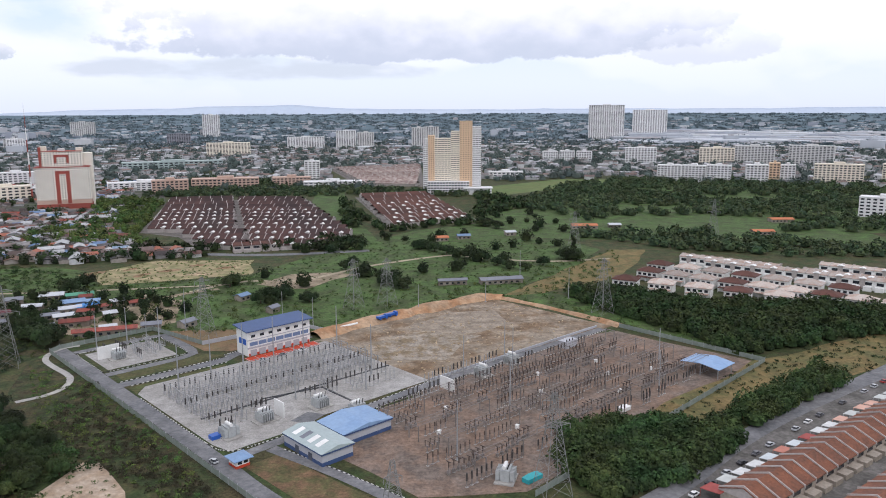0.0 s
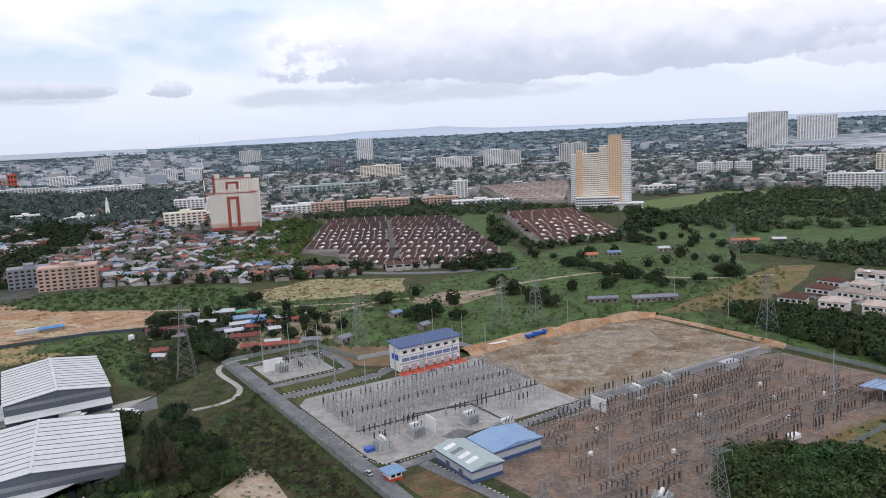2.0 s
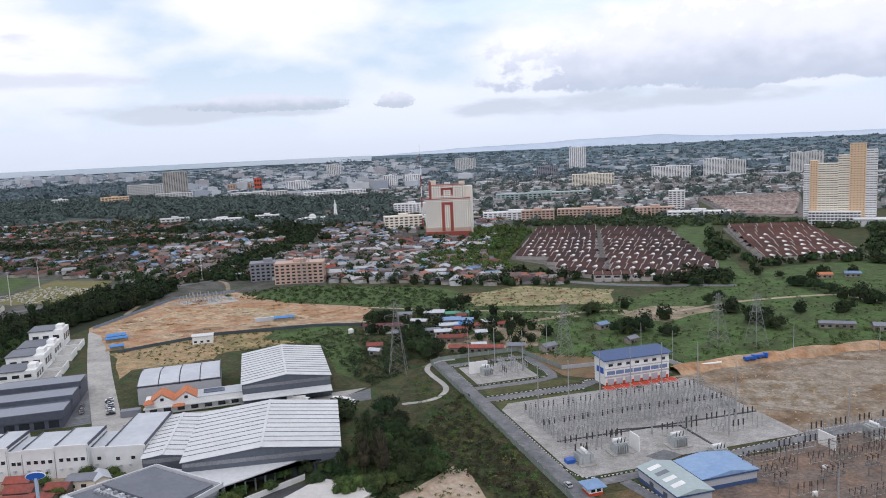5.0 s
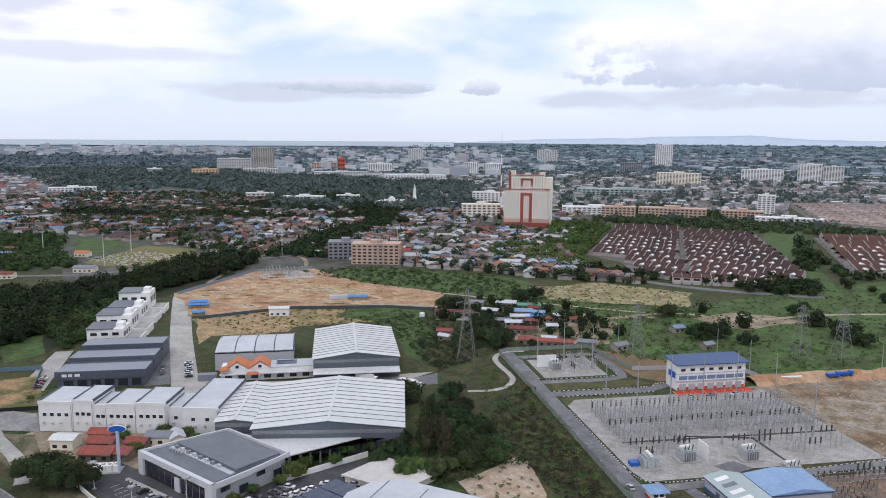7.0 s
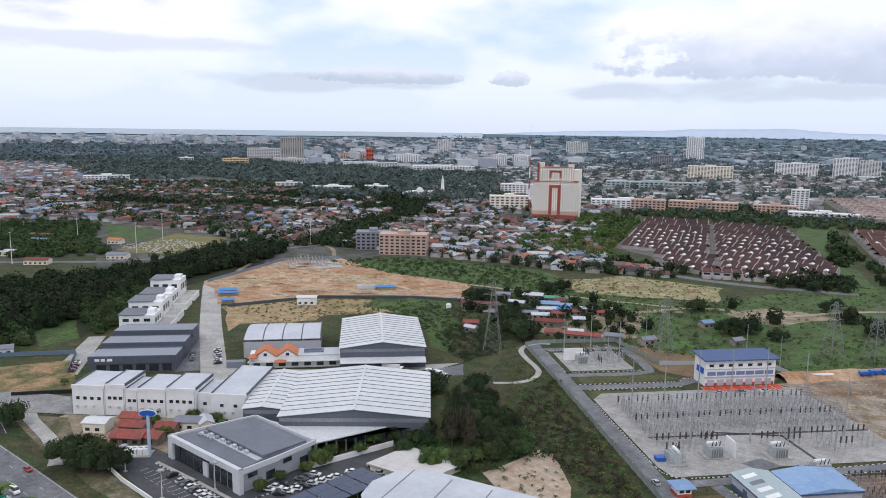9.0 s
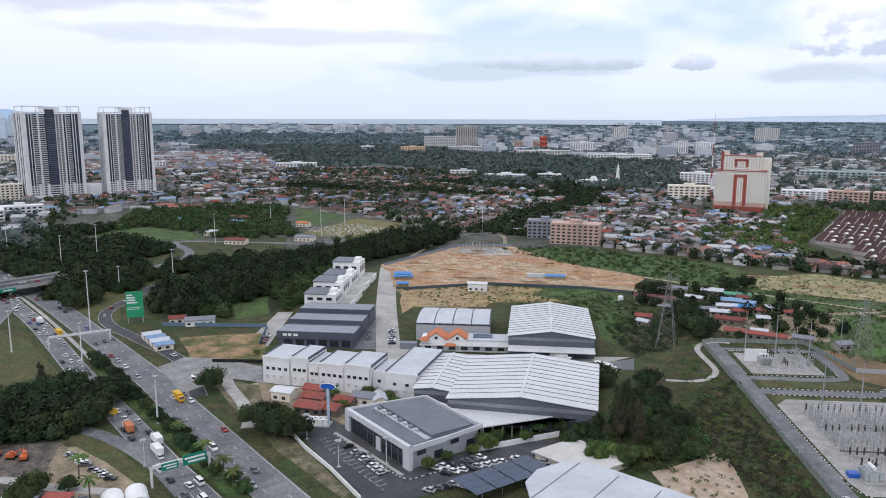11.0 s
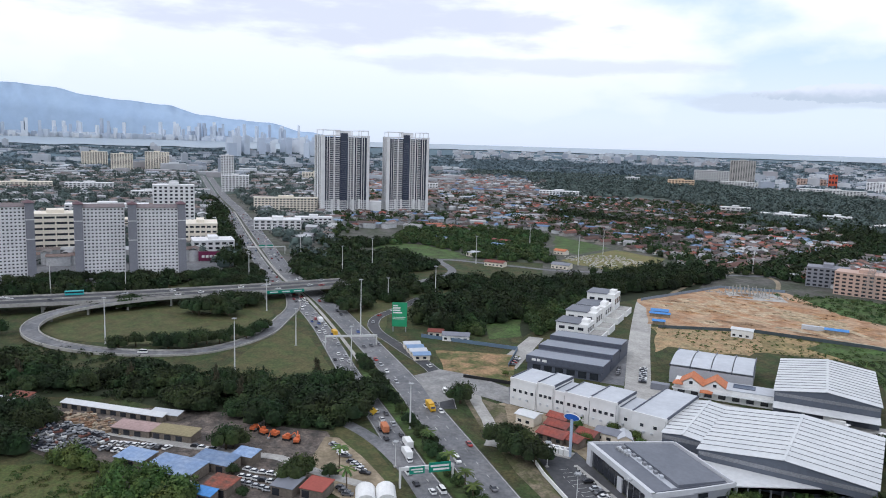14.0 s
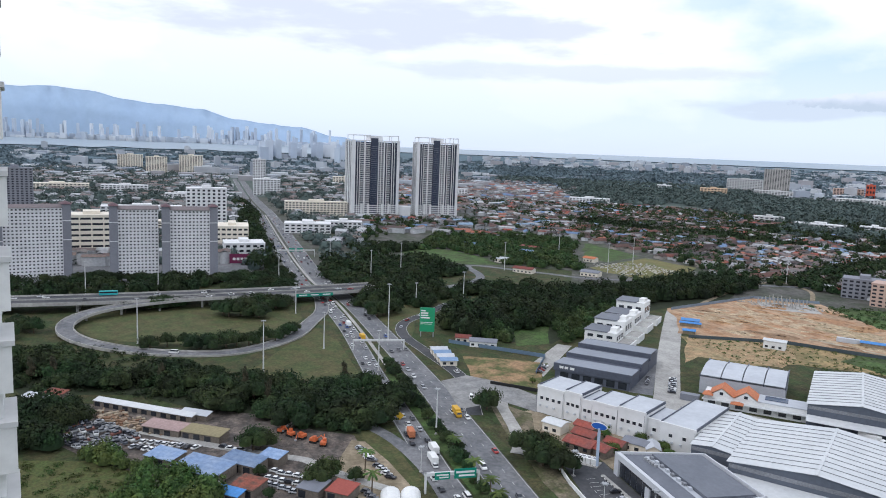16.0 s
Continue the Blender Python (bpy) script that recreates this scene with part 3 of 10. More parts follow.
TOWN_WALL = ramp_mat("town_walls", [(0.414, 0.396, 0.378), (0.495, 0.486, 0.468), (0.342, 0.315, 0.279), (0.252, 0.243, 0.243), (0.378, 0.342, 0.306)], 0.85, 0.25)
TOWN_ROOF = ramp_mat("town_roofs", [(0.060, 0.044, 0.042), (0.085, 0.052, 0.045), (0.068, 0.062, 0.062), (0.17, 0.16, 0.155), (0.27, 0.062, 0.042), (0.10, 0.075, 0.066), (0.30, 0.30, 0.30), (0.17, 0.065, 0.050), (0.095, 0.092, 0.095), (0.14, 0.22, 0.36),
                                    (0.085, 0.062, 0.056), (0.22, 0.13, 0.10), (0.46, 0.46, 0.46), (0.055, 0.047, 0.046), (0.34, 0.13, 0.085), (0.24, 0.23, 0.225), (0.11, 0.06, 0.05), (0.24, 0.32, 0.42)], 0.8, 0.3)


ROW_ROOF = ramp_mat("row_roofs", [(0.055, 0.038, 0.036), (0.075, 0.045, 0.040), (0.060, 0.050, 0.050), (0.095, 0.052, 0.042), (0.05, 0.045, 0.046), (0.085, 0.068, 0.062), (0.12, 0.058, 0.046)], 0.8, 0.35)
PORCH_ROOF = ramp_mat("porch_roofs", [(0.55, 0.54, 0.52), (0.40, 0.36, 0.33), (0.48, 0.40, 0.35), (0.30, 0.28, 0.27), (0.62, 0.61, 0.60), (0.20, 0.12, 0.10)], 0.8, 0.25)
PALE_ROOF = ramp_mat("pale_town_roofs", [(0.22, 0.20, 0.19), (0.15, 0.11, 0.10), (0.34, 0.34, 0.35), (0.18, 0.15, 0.14), (0.42, 0.43, 0.44), (0.15, 0.12, 0.11), (0.28, 0.28, 0.30), (0.20, 0.15, 0.13), (0.46, 0.47, 0.48)], 0.8, 0.25)
PALE_WALL = ramp_mat("pale_town_walls", [(0.50, 0.51, 0.52), (0.42, 0.42, 0.42), (0.56, 0.57, 0.58), (0.36, 0.36, 0.37)], 0.85, 0.2)


def houses(pos, ang, w, d, h, rise, base):
    """Many small pitched-roof houses as one set of triangles; slot 0 walls, 1 roofs."""
    n = len(pos)
    c, s = np.cos(ang), np.sin(ang)
    def at(a, b, z):
        return np.stack([pos[:, 0] + c * a - s * b, pos[:, 1] + s * a + c * b, base + z], -1)
    o = np.zeros(n)
    lo = [at(i * w / 2, j * d / 2, o) for i, j in ((-1, -1), (1, -1), (1, 1), (-1, 1))]
    hi = [at(i * w / 2, j * d / 2, h) for i, j in ((-1, -1), (1, -1), (1, 1), (-1, 1))]
    e = 0.6
    ro = [at(i * (w / 2 + e), j * (d / 2 + e), h - 0.2) for i, j in ((-1, -1), (1, -1), (1, 1), (-1, 1))]
    rd = [at(-w / 2 - e, o, h + rise), at(w / 2 + e, o, h + rise)]
    gw = [at(-w / 2, o, h + rise * 0.9), at(w / 2, o, h + rise * 0.9)]
    V = np.stack(lo + hi + gw + ro + rd, 1)
    wall = [(0, 1, 5), (0, 5, 4), (1, 2, 6), (1, 6, 5), (2, 3, 7), (2, 7, 6), (3, 0, 4), (3, 4, 7), (4, 7, 8), (5, 9, 6)]
    roof = [(10, 11, 15), (10, 15, 14), (12, 13, 14), (12, 14, 15)]
    t = np.array(wall + roof)
    F = (np.arange(n) * 16)[:, None, None] + t[None]
    S = np.tile([0] * 10 + [1] * 4, n)
    return V.reshape(-1, 3), F.reshape(-1, 3), S


def town(name, poly, count, label, size=(9, 8), h=(3, 6), gap=12, avoid=(), ang=None, mats=None, category="houses"):
    p = points_in(poly, count, gap, avoid)
    n = len(p)
    d = np.hypot(p[:, 0], p[:, 1])
    k = np.ones(n)
    z = np.array([land_z(q) for q in d])
    a = rng.uniform(0, np.pi, n) if ang is None else np.radians(ang) + rng.integers(0, 2, n) * np.pi / 2 + rng.normal(0, 0.06, n)
    v, f, s = houses(p, a, rng.uniform(0.7, 1.7, n) * size[0] * k, rng.uniform(0.8, 1.2, n) * size[1] * k, rng.uniform(*h, n) * k, rng.uniform(1.2, 2.6, n) * k, z)
    ob = new(name, raw_mesh(name, v, f, mats or [TOWN_WALL, TOWN_ROOF], s))
    return tagged(ob, label, category, kind="stuff")


def row_town(name, poly, ang, pitch, avoid, label):
    """Streets of terraced houses: long dark roofs in parallel rows, each house with a pale porch roof on the street side."""
    c, t = math.cos(radians(ang)), math.sin(radians(ang))
    xs, ys = [p[0] for p in poly], [p[1] for p in poly]
    cx, cy = sum(xs) / len(xs), sum(ys) / len(ys)
    R = max(math.hypot(x - cx, y - cy) for x, y in poly)
    rows, porch = [], []
    v = -R
    while v < R:
        u = -R + rng.uniform(0, 20)
        while u < R:
            L = float(rng.choice([30, 45, 60, 75]))
            rows.append((cx + c * (u + L / 2) - t * v, cy + t * (u + L / 2) + c * v, L))
            for k in range(int(L / 7.5)):
                for side in (-1, 1):
                    if rng.random() < .62:
                        q = u + 3.7 + 7.5 * k
                        w = v + side * 8.8
                        porch.append((cx + c * q - t * w, cy + t * q + c * w, rng.uniform(3.5, 6.5)))
            u += L + rng.uniform(7, 14)
        v += pitch
    vs, fs, ss, k = [], [], [], 0
    for items, depth, h, rise, slot in ((rows, 12.5, 3.6, 2.6, 0), (porch, 4.6, 2.7, .4, 2)):
        a = np.array(items)
        ok = inside(poly, a[:, 0], a[:, 1])
        for z in avoid:
            ok &= ~inside(z, a[:, 0], a[:, 1])
        a = a[ok]
        n = len(a)
        V, F, S = houses(a[:, :2], np.full(n, radians(ang)) + rng.normal(0, .01, n), a[:, 2], np.full(n, depth), np.full(n, h) * rng.uniform(.9, 1.15, n), np.full(n, rise), np.zeros(n))
        vs.append(V), fs.append(F + k), ss.append(S + slot)
        k += len(V)
    ob = new(name, raw_mesh(name, np.concatenate(vs), np.concatenate(fs), [TOWN_WALL, ROW_ROOF, PALE_WALL, PORCH_ROOF], np.concatenate(ss)))
    return tagged(ob, label, "terraced houses", kind="stuff")


def sector(a0, a1, d0, d1, n=8):
    """A piece of a ring round the viewer, azimuths in degrees to the left."""
    return [polar(a0 + (a1 - a0) * i / n, d0)[:2] for i in range(n + 1)] + [polar(a1 + (a0 - a1) * i / n, d1)[:2] for i in range(n + 1)]


# ---- tall buildings ----
def far_off(x, y):
    """Beyond 3 km the land rises to the skyline: gives the place and the scale there for a true plan position."""
    D = math.hypot(x, y)
    if D <= 3000:
        return x, y, 0.0, 1.0
    d = 3000 + 1900 * math.log(D / 3000) / math.log(8.17)
    k = d / D
    return x * k, y * k, land_z(d), k


def face(x, y, off=0):
    """Degrees of turn that set a block's front square to the viewer, plus off."""
    return math.degrees(math.atan2(-x, y)) + off


def grid_front(s, w, d, h, floors, cols, dcols, band, pier, z0=0.0):
    """Floor bands and piers standing 0.35 m proud of a recessed core, all round."""
    fh = h / floors
    for i in range(floors + 1):
        a, b = max(0, i * fh - fh * band / 2), min(h, i * fh + fh * band / 2)
        s.box(-w / 2, -d / 2, z0 + a, w / 2, d / 2, z0 + b)
    pw, pd = w / cols * pier / 2, d / dcols * pier / 2
    for i in range(cols + 1):
        c = -w / 2 + i * w / cols
        for y0 in (-d / 2 - .05, d / 2 - .4):
            s.box(max(c - pw, -w / 2 - .02), y0, z0, min(c + pw, w / 2 + .02), y0 + .45, z0 + h)
    for i in range(dcols + 1):
        c = -d / 2 + i * d / dcols
        for x0 in (-w / 2 - .06, w / 2 - .4):
            s.box(x0, max(c - pd, -d / 2 - .02), z0, x0 + .46, min(c + pd, d / 2 + .02), z0 + h)
    return s


def core(w, d, h, z0=0.0, e=.35):
    return Shape().box(-w / 2 + e, -d / 2 + e, z0, w / 2 - e, d / 2 - e, z0 + h - .3)


def block(name, label, category, x, y, w, d, h, floors, cols, wall, off=0, group="", band=.5, pier=.4, roof=None, dcols=None, glass=None):
    x, y, z, k = far_off(x, y)
    ob = thing(name, label, category, Matrix.LocRotScale((x, y, z), Euler((0, 0, radians(face(x, y, off)))), (k, k, k)), group)
    part("glazing", core(w, d, h), glass or GLASS_DARK, ob, "dark recessed windows")
    part("facade", grid_front(Shape(), w, d, h, floors, cols, dcols or max(2, round(cols * d / w)), band, pier), wall, ob)
    part("roof", Shape().box(-w / 2 - .3, -d / 2 - .3, h, w / 2 + .3, d / 2 + .3, h + 1.0), roof or wall, ob)
    part("stair_head", Shape().box(-w * .12, -d * .3, h + 1.0, w * .12, d * .3, h + 4), wall, ob)
    return ob


PINK = mat("pink_wall", (0.52, 0.37, 0.30), 0.8, 0.1, 1.0)
APRICOT = mat("apricot_wall", (0.68, 0.49, 0.33), 0.8, 0.08, 1.0)
PALE_CONC = mat("pale_grey_wall", (0.60, 0.60, 0.59), 0.8, 0.08, 1.0)
BLUE_GLASS = mat("blue_tower_glass", (0.045, 0.055, 0.085), 0.2, 0.15, 2.0, spec=.6)
SLATE = mat("slate_wall", (0.24, 0.245, 0.275), 0.8, 0.1, 1.0)
PAINTED_WHITE = mat("weathered_white", (0.74, 0.74, 0.74), 0.8, 0.1, 1.0, (0.66, 0.66, 0.66), 12)

# red and cream tower
IVORY = mat("ivory_wall", (0.82, 0.78, 0.69), 0.8, 0.08, 1.0, (0.76, 0.72, 0.64), 15)
t = thing("apartment_tower", "cream and brick-red stepped apartment tower", "apartment tower", pose(-465, 937, 0, 0, 0, face(-465, 937, -6)) @ Matrix.Scale(.92, 4))
part("glazing", core(66, 24, 50, 6), GLASS_DARK, t)
part("facade", grid_front(Shape(), 66, 24, 50, 17, 20, 8, .56, .52, 6), IVORY, t)
part("podium", Shape().box(-33.6, -12.8, 0, 33.6, 12.8, 7.5), BRICK_RED, t, "brick-red podium")
part("podium_band", Shape().box(-33.3, -12.35, 7.5, 33.3, 12.35, 13), PINK, t, "pinkish lower storeys")
for sx in (-1, 1):
    part("red_frame", Shape().box(sx * 6.4 - 2.4, -12.9, 8, sx * 6.4 + 2.4, -11.8, 50), BRICK_RED, t, "brick-red vertical strip")
part("red_frame", Shape().box(-8.8, -12.95, 47.5, 8.8, -11.8, 51.5), BRICK_RED, t)
part("parapet", Shape().box(-33.4, -12.4, 56, 33.4, 12.4, 57.2), BRICK_RED, t)
part("upper_glazing", core(50, 18, 20, 57), GLASS_DARK, t)
part("upper_facade", grid_front(Shape(), 50, 18, 20, 7, 14, 6, .56, .52, 57), IVORY, t)
part("upper_arch", Shape().box(-9, -9.6, 62, -6, -8.6, 72).box(6, -9.6, 62, 9, -8.6, 72).box(-9, -9.6, 70, 9, -8.6, 73), BRICK_RED, t, "brick-red arch frame")
part("upper_parapet", Shape().box(-25.4, -9.4, 77, 25.4, 9.4, 78), BRICK_RED, t)
for sx, h in ((-22, 84), (22, 82), (0, 81)):
    part("turret", Shape().box(sx - 4, -5, 77, sx + 4, 5, h), CREAM if sx else PALE_CONC, t)
part("side_turret", Shape().box(-27, -10, 57, -24, -4, 83), BRICK_RED, t)
part("rear_wing", Shape().box(20, 8, 0, 36, 26, 74), IVORY, t)

# cream and orange tower
t = thing("apartment_tower", "tall cream apartment tower with orange core bays", "apartment tower", pose(21, 1102, 0, 0, 0, face(21, 1102)) @ Matrix.Diagonal((.91, .93, 1.02, 1)))
for nm, x0, x1, h, wl, fl, cl in (("left_wing", -46, -38, 77, PAINTED_WHITE, 27, 2), ("orange_bay", -38, -28, 82, APRICOT, 28, 3), ("middle_wing", -28, -2, 78, CREAM, 27, 5), ("upper_wing", -2, 12, 88, CREAM, 30, 3), ("orange_core", 12, 32, 102, APRICOT, 34, 5), ("right_wing", 32, 46, 94, PAINTED_WHITE, 32, 3)):
    w = x1 - x0
    m = Matrix.Translation(((x0 + x1) / 2, 0, 0))
    g = part(nm, core(w, 24, h), GLASS_DARK, t)
    g.matrix_basis = m
    f = part("facade", grid_front(Shape(), w, 24 + (2 if wl is APRICOT else 0), h, fl, cl, 5, .74, .16 if wl is not APRICOT else .62), wl, g)
part("podium", grid_front(Shape(), 66, 16, 18, 5, 14, 3, .5, .25), PAINTED_WHITE, t).matrix_basis = Matrix.Translation((-6, -20, 0))
part("podium_glazing", core(66, 16, 18), GLASS_DARK, t).matrix_basis = Matrix.Translation((-6, -20, 0))
part("annexe", Shape().box(20, -34, 0, 62, -10, 9).box(18, -36, 9, 64, -8, 9.8), PAINTED_WHITE, t)


# twin towers
def twin(x, y, w, d, off):
    t = thing("apartment_tower", "tall white and dark-glazed twin tower with open roof frames", "apartment tower", pose(x, y, 0, 0, 0, face(x, y, off)), "twin towers")
    h0, h = 20, 123
    part("glazing", core(w, d, h - 4, 3), BLUE_GLASS, t, "dark blue glazing")
    s, b = Shape(), Shape()
    # the front from one corner to the other: white fins, balcony stacks, dark glazing between
    for u0, u1 in ((0, .065), (.105, .115), (.15, .16), (.245, .275), (.545, .56), (.60, .612), (.66, .685), (.72, .73), (.835, .85), (.885, .895), (.945, 1)):
        s.box(-w / 2 + w * u0, -d / 2 - .9, 0, -w / 2 + w * u1, -d / 2 + .5, h)
    for u0, u1 in ((.165, .24), (.28, .37), (.562, .60), (.612, .655), (.735, .80)):
        for f in range(33):
            z = h0 + 1 + 3.05 * f
            b.box(-w / 2 + w * u0, -d / 2 - 1.3, z, -w / 2 + w * u1, -d / 2 + .5, z + 1.15)
    for y0, y1 in ((0, .12), (.26, .34), (.48, .62), (.78, .82), (.93, 1)):
        for x0 in (-w / 2 - .5, w / 2 - .4):
            s.box(x0, -d / 2 + d * y0, 0, x0 + .9, -d / 2 + d * y1, h)
    for f in range(33):
        z = h0 + 1 + 3.05 * f
        for x0 in (-w / 2 - .9, w / 2 - .4):
            b.box(x0, d * .32 + .2, z, x0 + 1.3, d * .43 - .2, z + 1.1)
    part("fin", s, PAINTED_WHITE, t, "white vertical fins")
    part("balcony_band", b, PALE_CONC, t, "pale balcony fronts")
    part("glass_core", Shape().box(-w * .115, -d / 2 - 1.2, h0, w * .035, -d / 2 + .5, h + 5), mat("core_glass", (0.032, 0.042, 0.075), .25, .15, 2, spec=.6), t, "deep blue central glass strip")
    q = Shape()
    for f in range(32):
        q.box(-w * .113, -d / 2 - 1.28, h0 + 3.05 * f, w * .033, -d / 2 - 1.1, h0 + .35 + 3.05 * f)
    tagged(part("glass_band", q, SLATE, t, "grey floor lines on the glass strip"), kind="stuff")
    p = Shape()
    for f in range(6):
        p.box(-w / 2 - .8, -d / 2 - 1.0, 1.2 + 3.3 * f, w / 2 + .8, d / 2 + 1, 2.5 + 3.3 * f)
    for u in (0, .2, .34, .64, .78, .97):
        p.box(-w / 2 - .9 + w * u, -d / 2 - 1.1, 0, -w / 2 + w * (u + .035), -d / 2 + .5, h0 + 1)
    part("podium_band", p, PAINTED_WHITE, t, "white podium storeys")
    part("roof", Shape().box(-w / 2 - .5, -d / 2 - .7, h, w / 2 + .5, d / 2 + .7, h + 1.6), PAINTED_WHITE, t)
    part("lift_head", Shape().box(-w * .1, -d * .35, h + 1.6, w * .14, d * .3, h + 9), PAINTED_WHITE, t)
    for x0, x1 in ((-w * .47, -w * .12), (w * .28, w * .48)):
        q = Shape()
        for xx in (x0, x1):
            for yy in (-d * .45, d * .4):
                q.box(xx - .6, yy - .6, h + 1.6, xx + .6, yy + .6, h + 9.5)
        q.box(x0 - .6, -d * .45 - .6, h + 8.6, x1 + .6, -d * .45 + .6, h + 9.8)
        q.box(x0 - .6, d * .4 - .6, h + 8.6, x1 + .6, d * .4 + .6, h + 9.8)
        q.box(x0 - .6, -d * .45, h + 8.6, x0 + .6, d * .4, h + 9.8)
        q.box(x1 - .6, -d * .45, h + 8.6, x1 + .6, d * .4, h + 9.8)
        part("roof_frame", q, PAINTED_WHITE, t, "open white roof frame")
    return t


twin(-1216, 314, 80, 42, 17)
twin(-1214, 424, 71, 40, 12)
podium = thing("car_park_podium", "white storeyed car park joining the twin towers", "car park", pose(-1208, 370, 0, 0, 0, 72))
for z0_, z1_ in ((0, 2), (3.2, 5.2), (6.4, 8.4), (9.6, 11.6), (12.8, 17)):
    part("parapet", Shape().box(-10, -12, z0_, 10, 12, z1_), PAINTED_WHITE, podium)
part("core", Shape().box(-9.5, -11.5, .1, 9.5, 11.5, 16), PAINTED_WHITE, podium, "shaded parking floors")


# grey-white slab flats
def slab_flats(x, y, w, label="long grey-white slab block of flats", towers=(-1, 1)):
    t = thing("apartment_block", label, "apartment block", pose(x, y, 0, 0, 0, face(x, y, 3)), "slab flats")
    h, d = 57, 14
    part("glazing", core(w, d, h), GLASS_DARK, t)
    part("facade", grid_front(Shape(), w, d, h, 20, int(w / 2.9), 5, .60, .50), PAINTED_WHITE, t)
    part("roof", Shape().gable(-w / 2, -d / 2, w / 2, d / 2, h, 2.6, .6, .3), mat("grey_brown_roof", (0.20, 0.17, 0.17), .8, .2) if "grey_brown_roof" not in bpy.data.materials else bpy.data.materials["grey_brown_roof"], t)
    for k in towers:
        part("stair_tower", Shape().box(k * (w / 2 + 3) - 3.2, -d / 2 - 1.5, 0, k * (w / 2 + 3) + 3.2, d / 2 + 1, h + 3), SLATE, t, "slate-grey stair tower")
        part("tower_cap", Shape().hip(k * (w / 2 + 3) - 3.2, -d / 2 - 1.5, k * (w / 2 + 3) + 3.2, d / 2 + 1, h + 3, 1.8, .8), bpy.data.materials["maroon_cap"] if "maroon_cap" in bpy.data.materials else mat("maroon_cap", (0.15, 0.09, 0.10), .8, .2), t)
        for z in (30, 46):
            part("tower_band", Shape().box(k * (w / 2 + 3) - 3.4, -d / 2 - 1.7, z, k * (w / 2 + 3) + 3.4, d / 2 + 1.1, z + .7), PAINTED_WHITE, t)
    return t


slab_flats(-695, -108, 44)
slab_flats(-688, -27, 32, towers=(-1,))
slab_flats(-683, 15, 33)
block("car_park_building", "cream multi-storey car park with dark open decks", "car park", -790, -72, 62, 30, 42, 8, 6, CREAM, 0, band=.62, pier=.12)
block("office_block", "white office block with rows of windows", "office", -940, 40, 46, 20, 59, 14, 8, PAINTED_WHITE, 0, band=.45, pier=.5)
block("mall", "cream mall with horizontal window bands", "mall", -840, 62, 34, 40, 26, 5, 6, CREAM, 0, band=.6, pier=.3)
block("mall", "low white and blue shop block", "shop", -790, 70, 40, 30, 14, 3, 6, PAINTED_WHITE, 5)
block("apartment_block", "cream four-storey apartment block with dormers", "apartment block", -1217, 222, 100, 16, 22, 6, 18, CREAM, 4)
block("office_block", "white office block beside the highway", "office", -1655, 195, 56, 24, 34, 9, 8, PAINTED_WHITE)
block("office_block", "slim white office tower", "office", -1900, 205, 30, 20, 70, 18, 5, PAINTED_WHITE)
block("apartment_tower", "slate-grey apartment tower beyond the flats", "apartment tower", -1077, -185, 40, 20, 72, 24, 8, SLATE, pier=.5)
block("shop_block", "low shop block with a pale curved roof", "shop", -990, 170, 60, 30, 12, 3, 8, PAINTED_WHITE)
block("shop_block", "low white shop block", "shop", -1010, 222, 50, 18, 12, 3, 8, PAINTED_WHITE)
s = Shape().box(-10, -.5, 1, 10, .5, 10)
bb = thing("billboard", "maroon roadside billboard with pale lettering bars", "billboard", pose(-735, 62, 0, 0, 0, face(-735, 62)))
part("panel", s, mat("maroon_board", (0.16, 0.02, 0.07), .5, .1), bb)
for k in range(4):
    part("text_bar", Shape().box(-7 + 3.6 * k, -.56, 4, -4.4 + 3.6 * k, -.51, 6.4), WHITE_PAINT, bb, "pale bar of lettering")
for k in (-8, 8):
    part("post", Shape().box(k - .3, -.2, 0, k + .3, .2, 1.2), STEEL, bb)

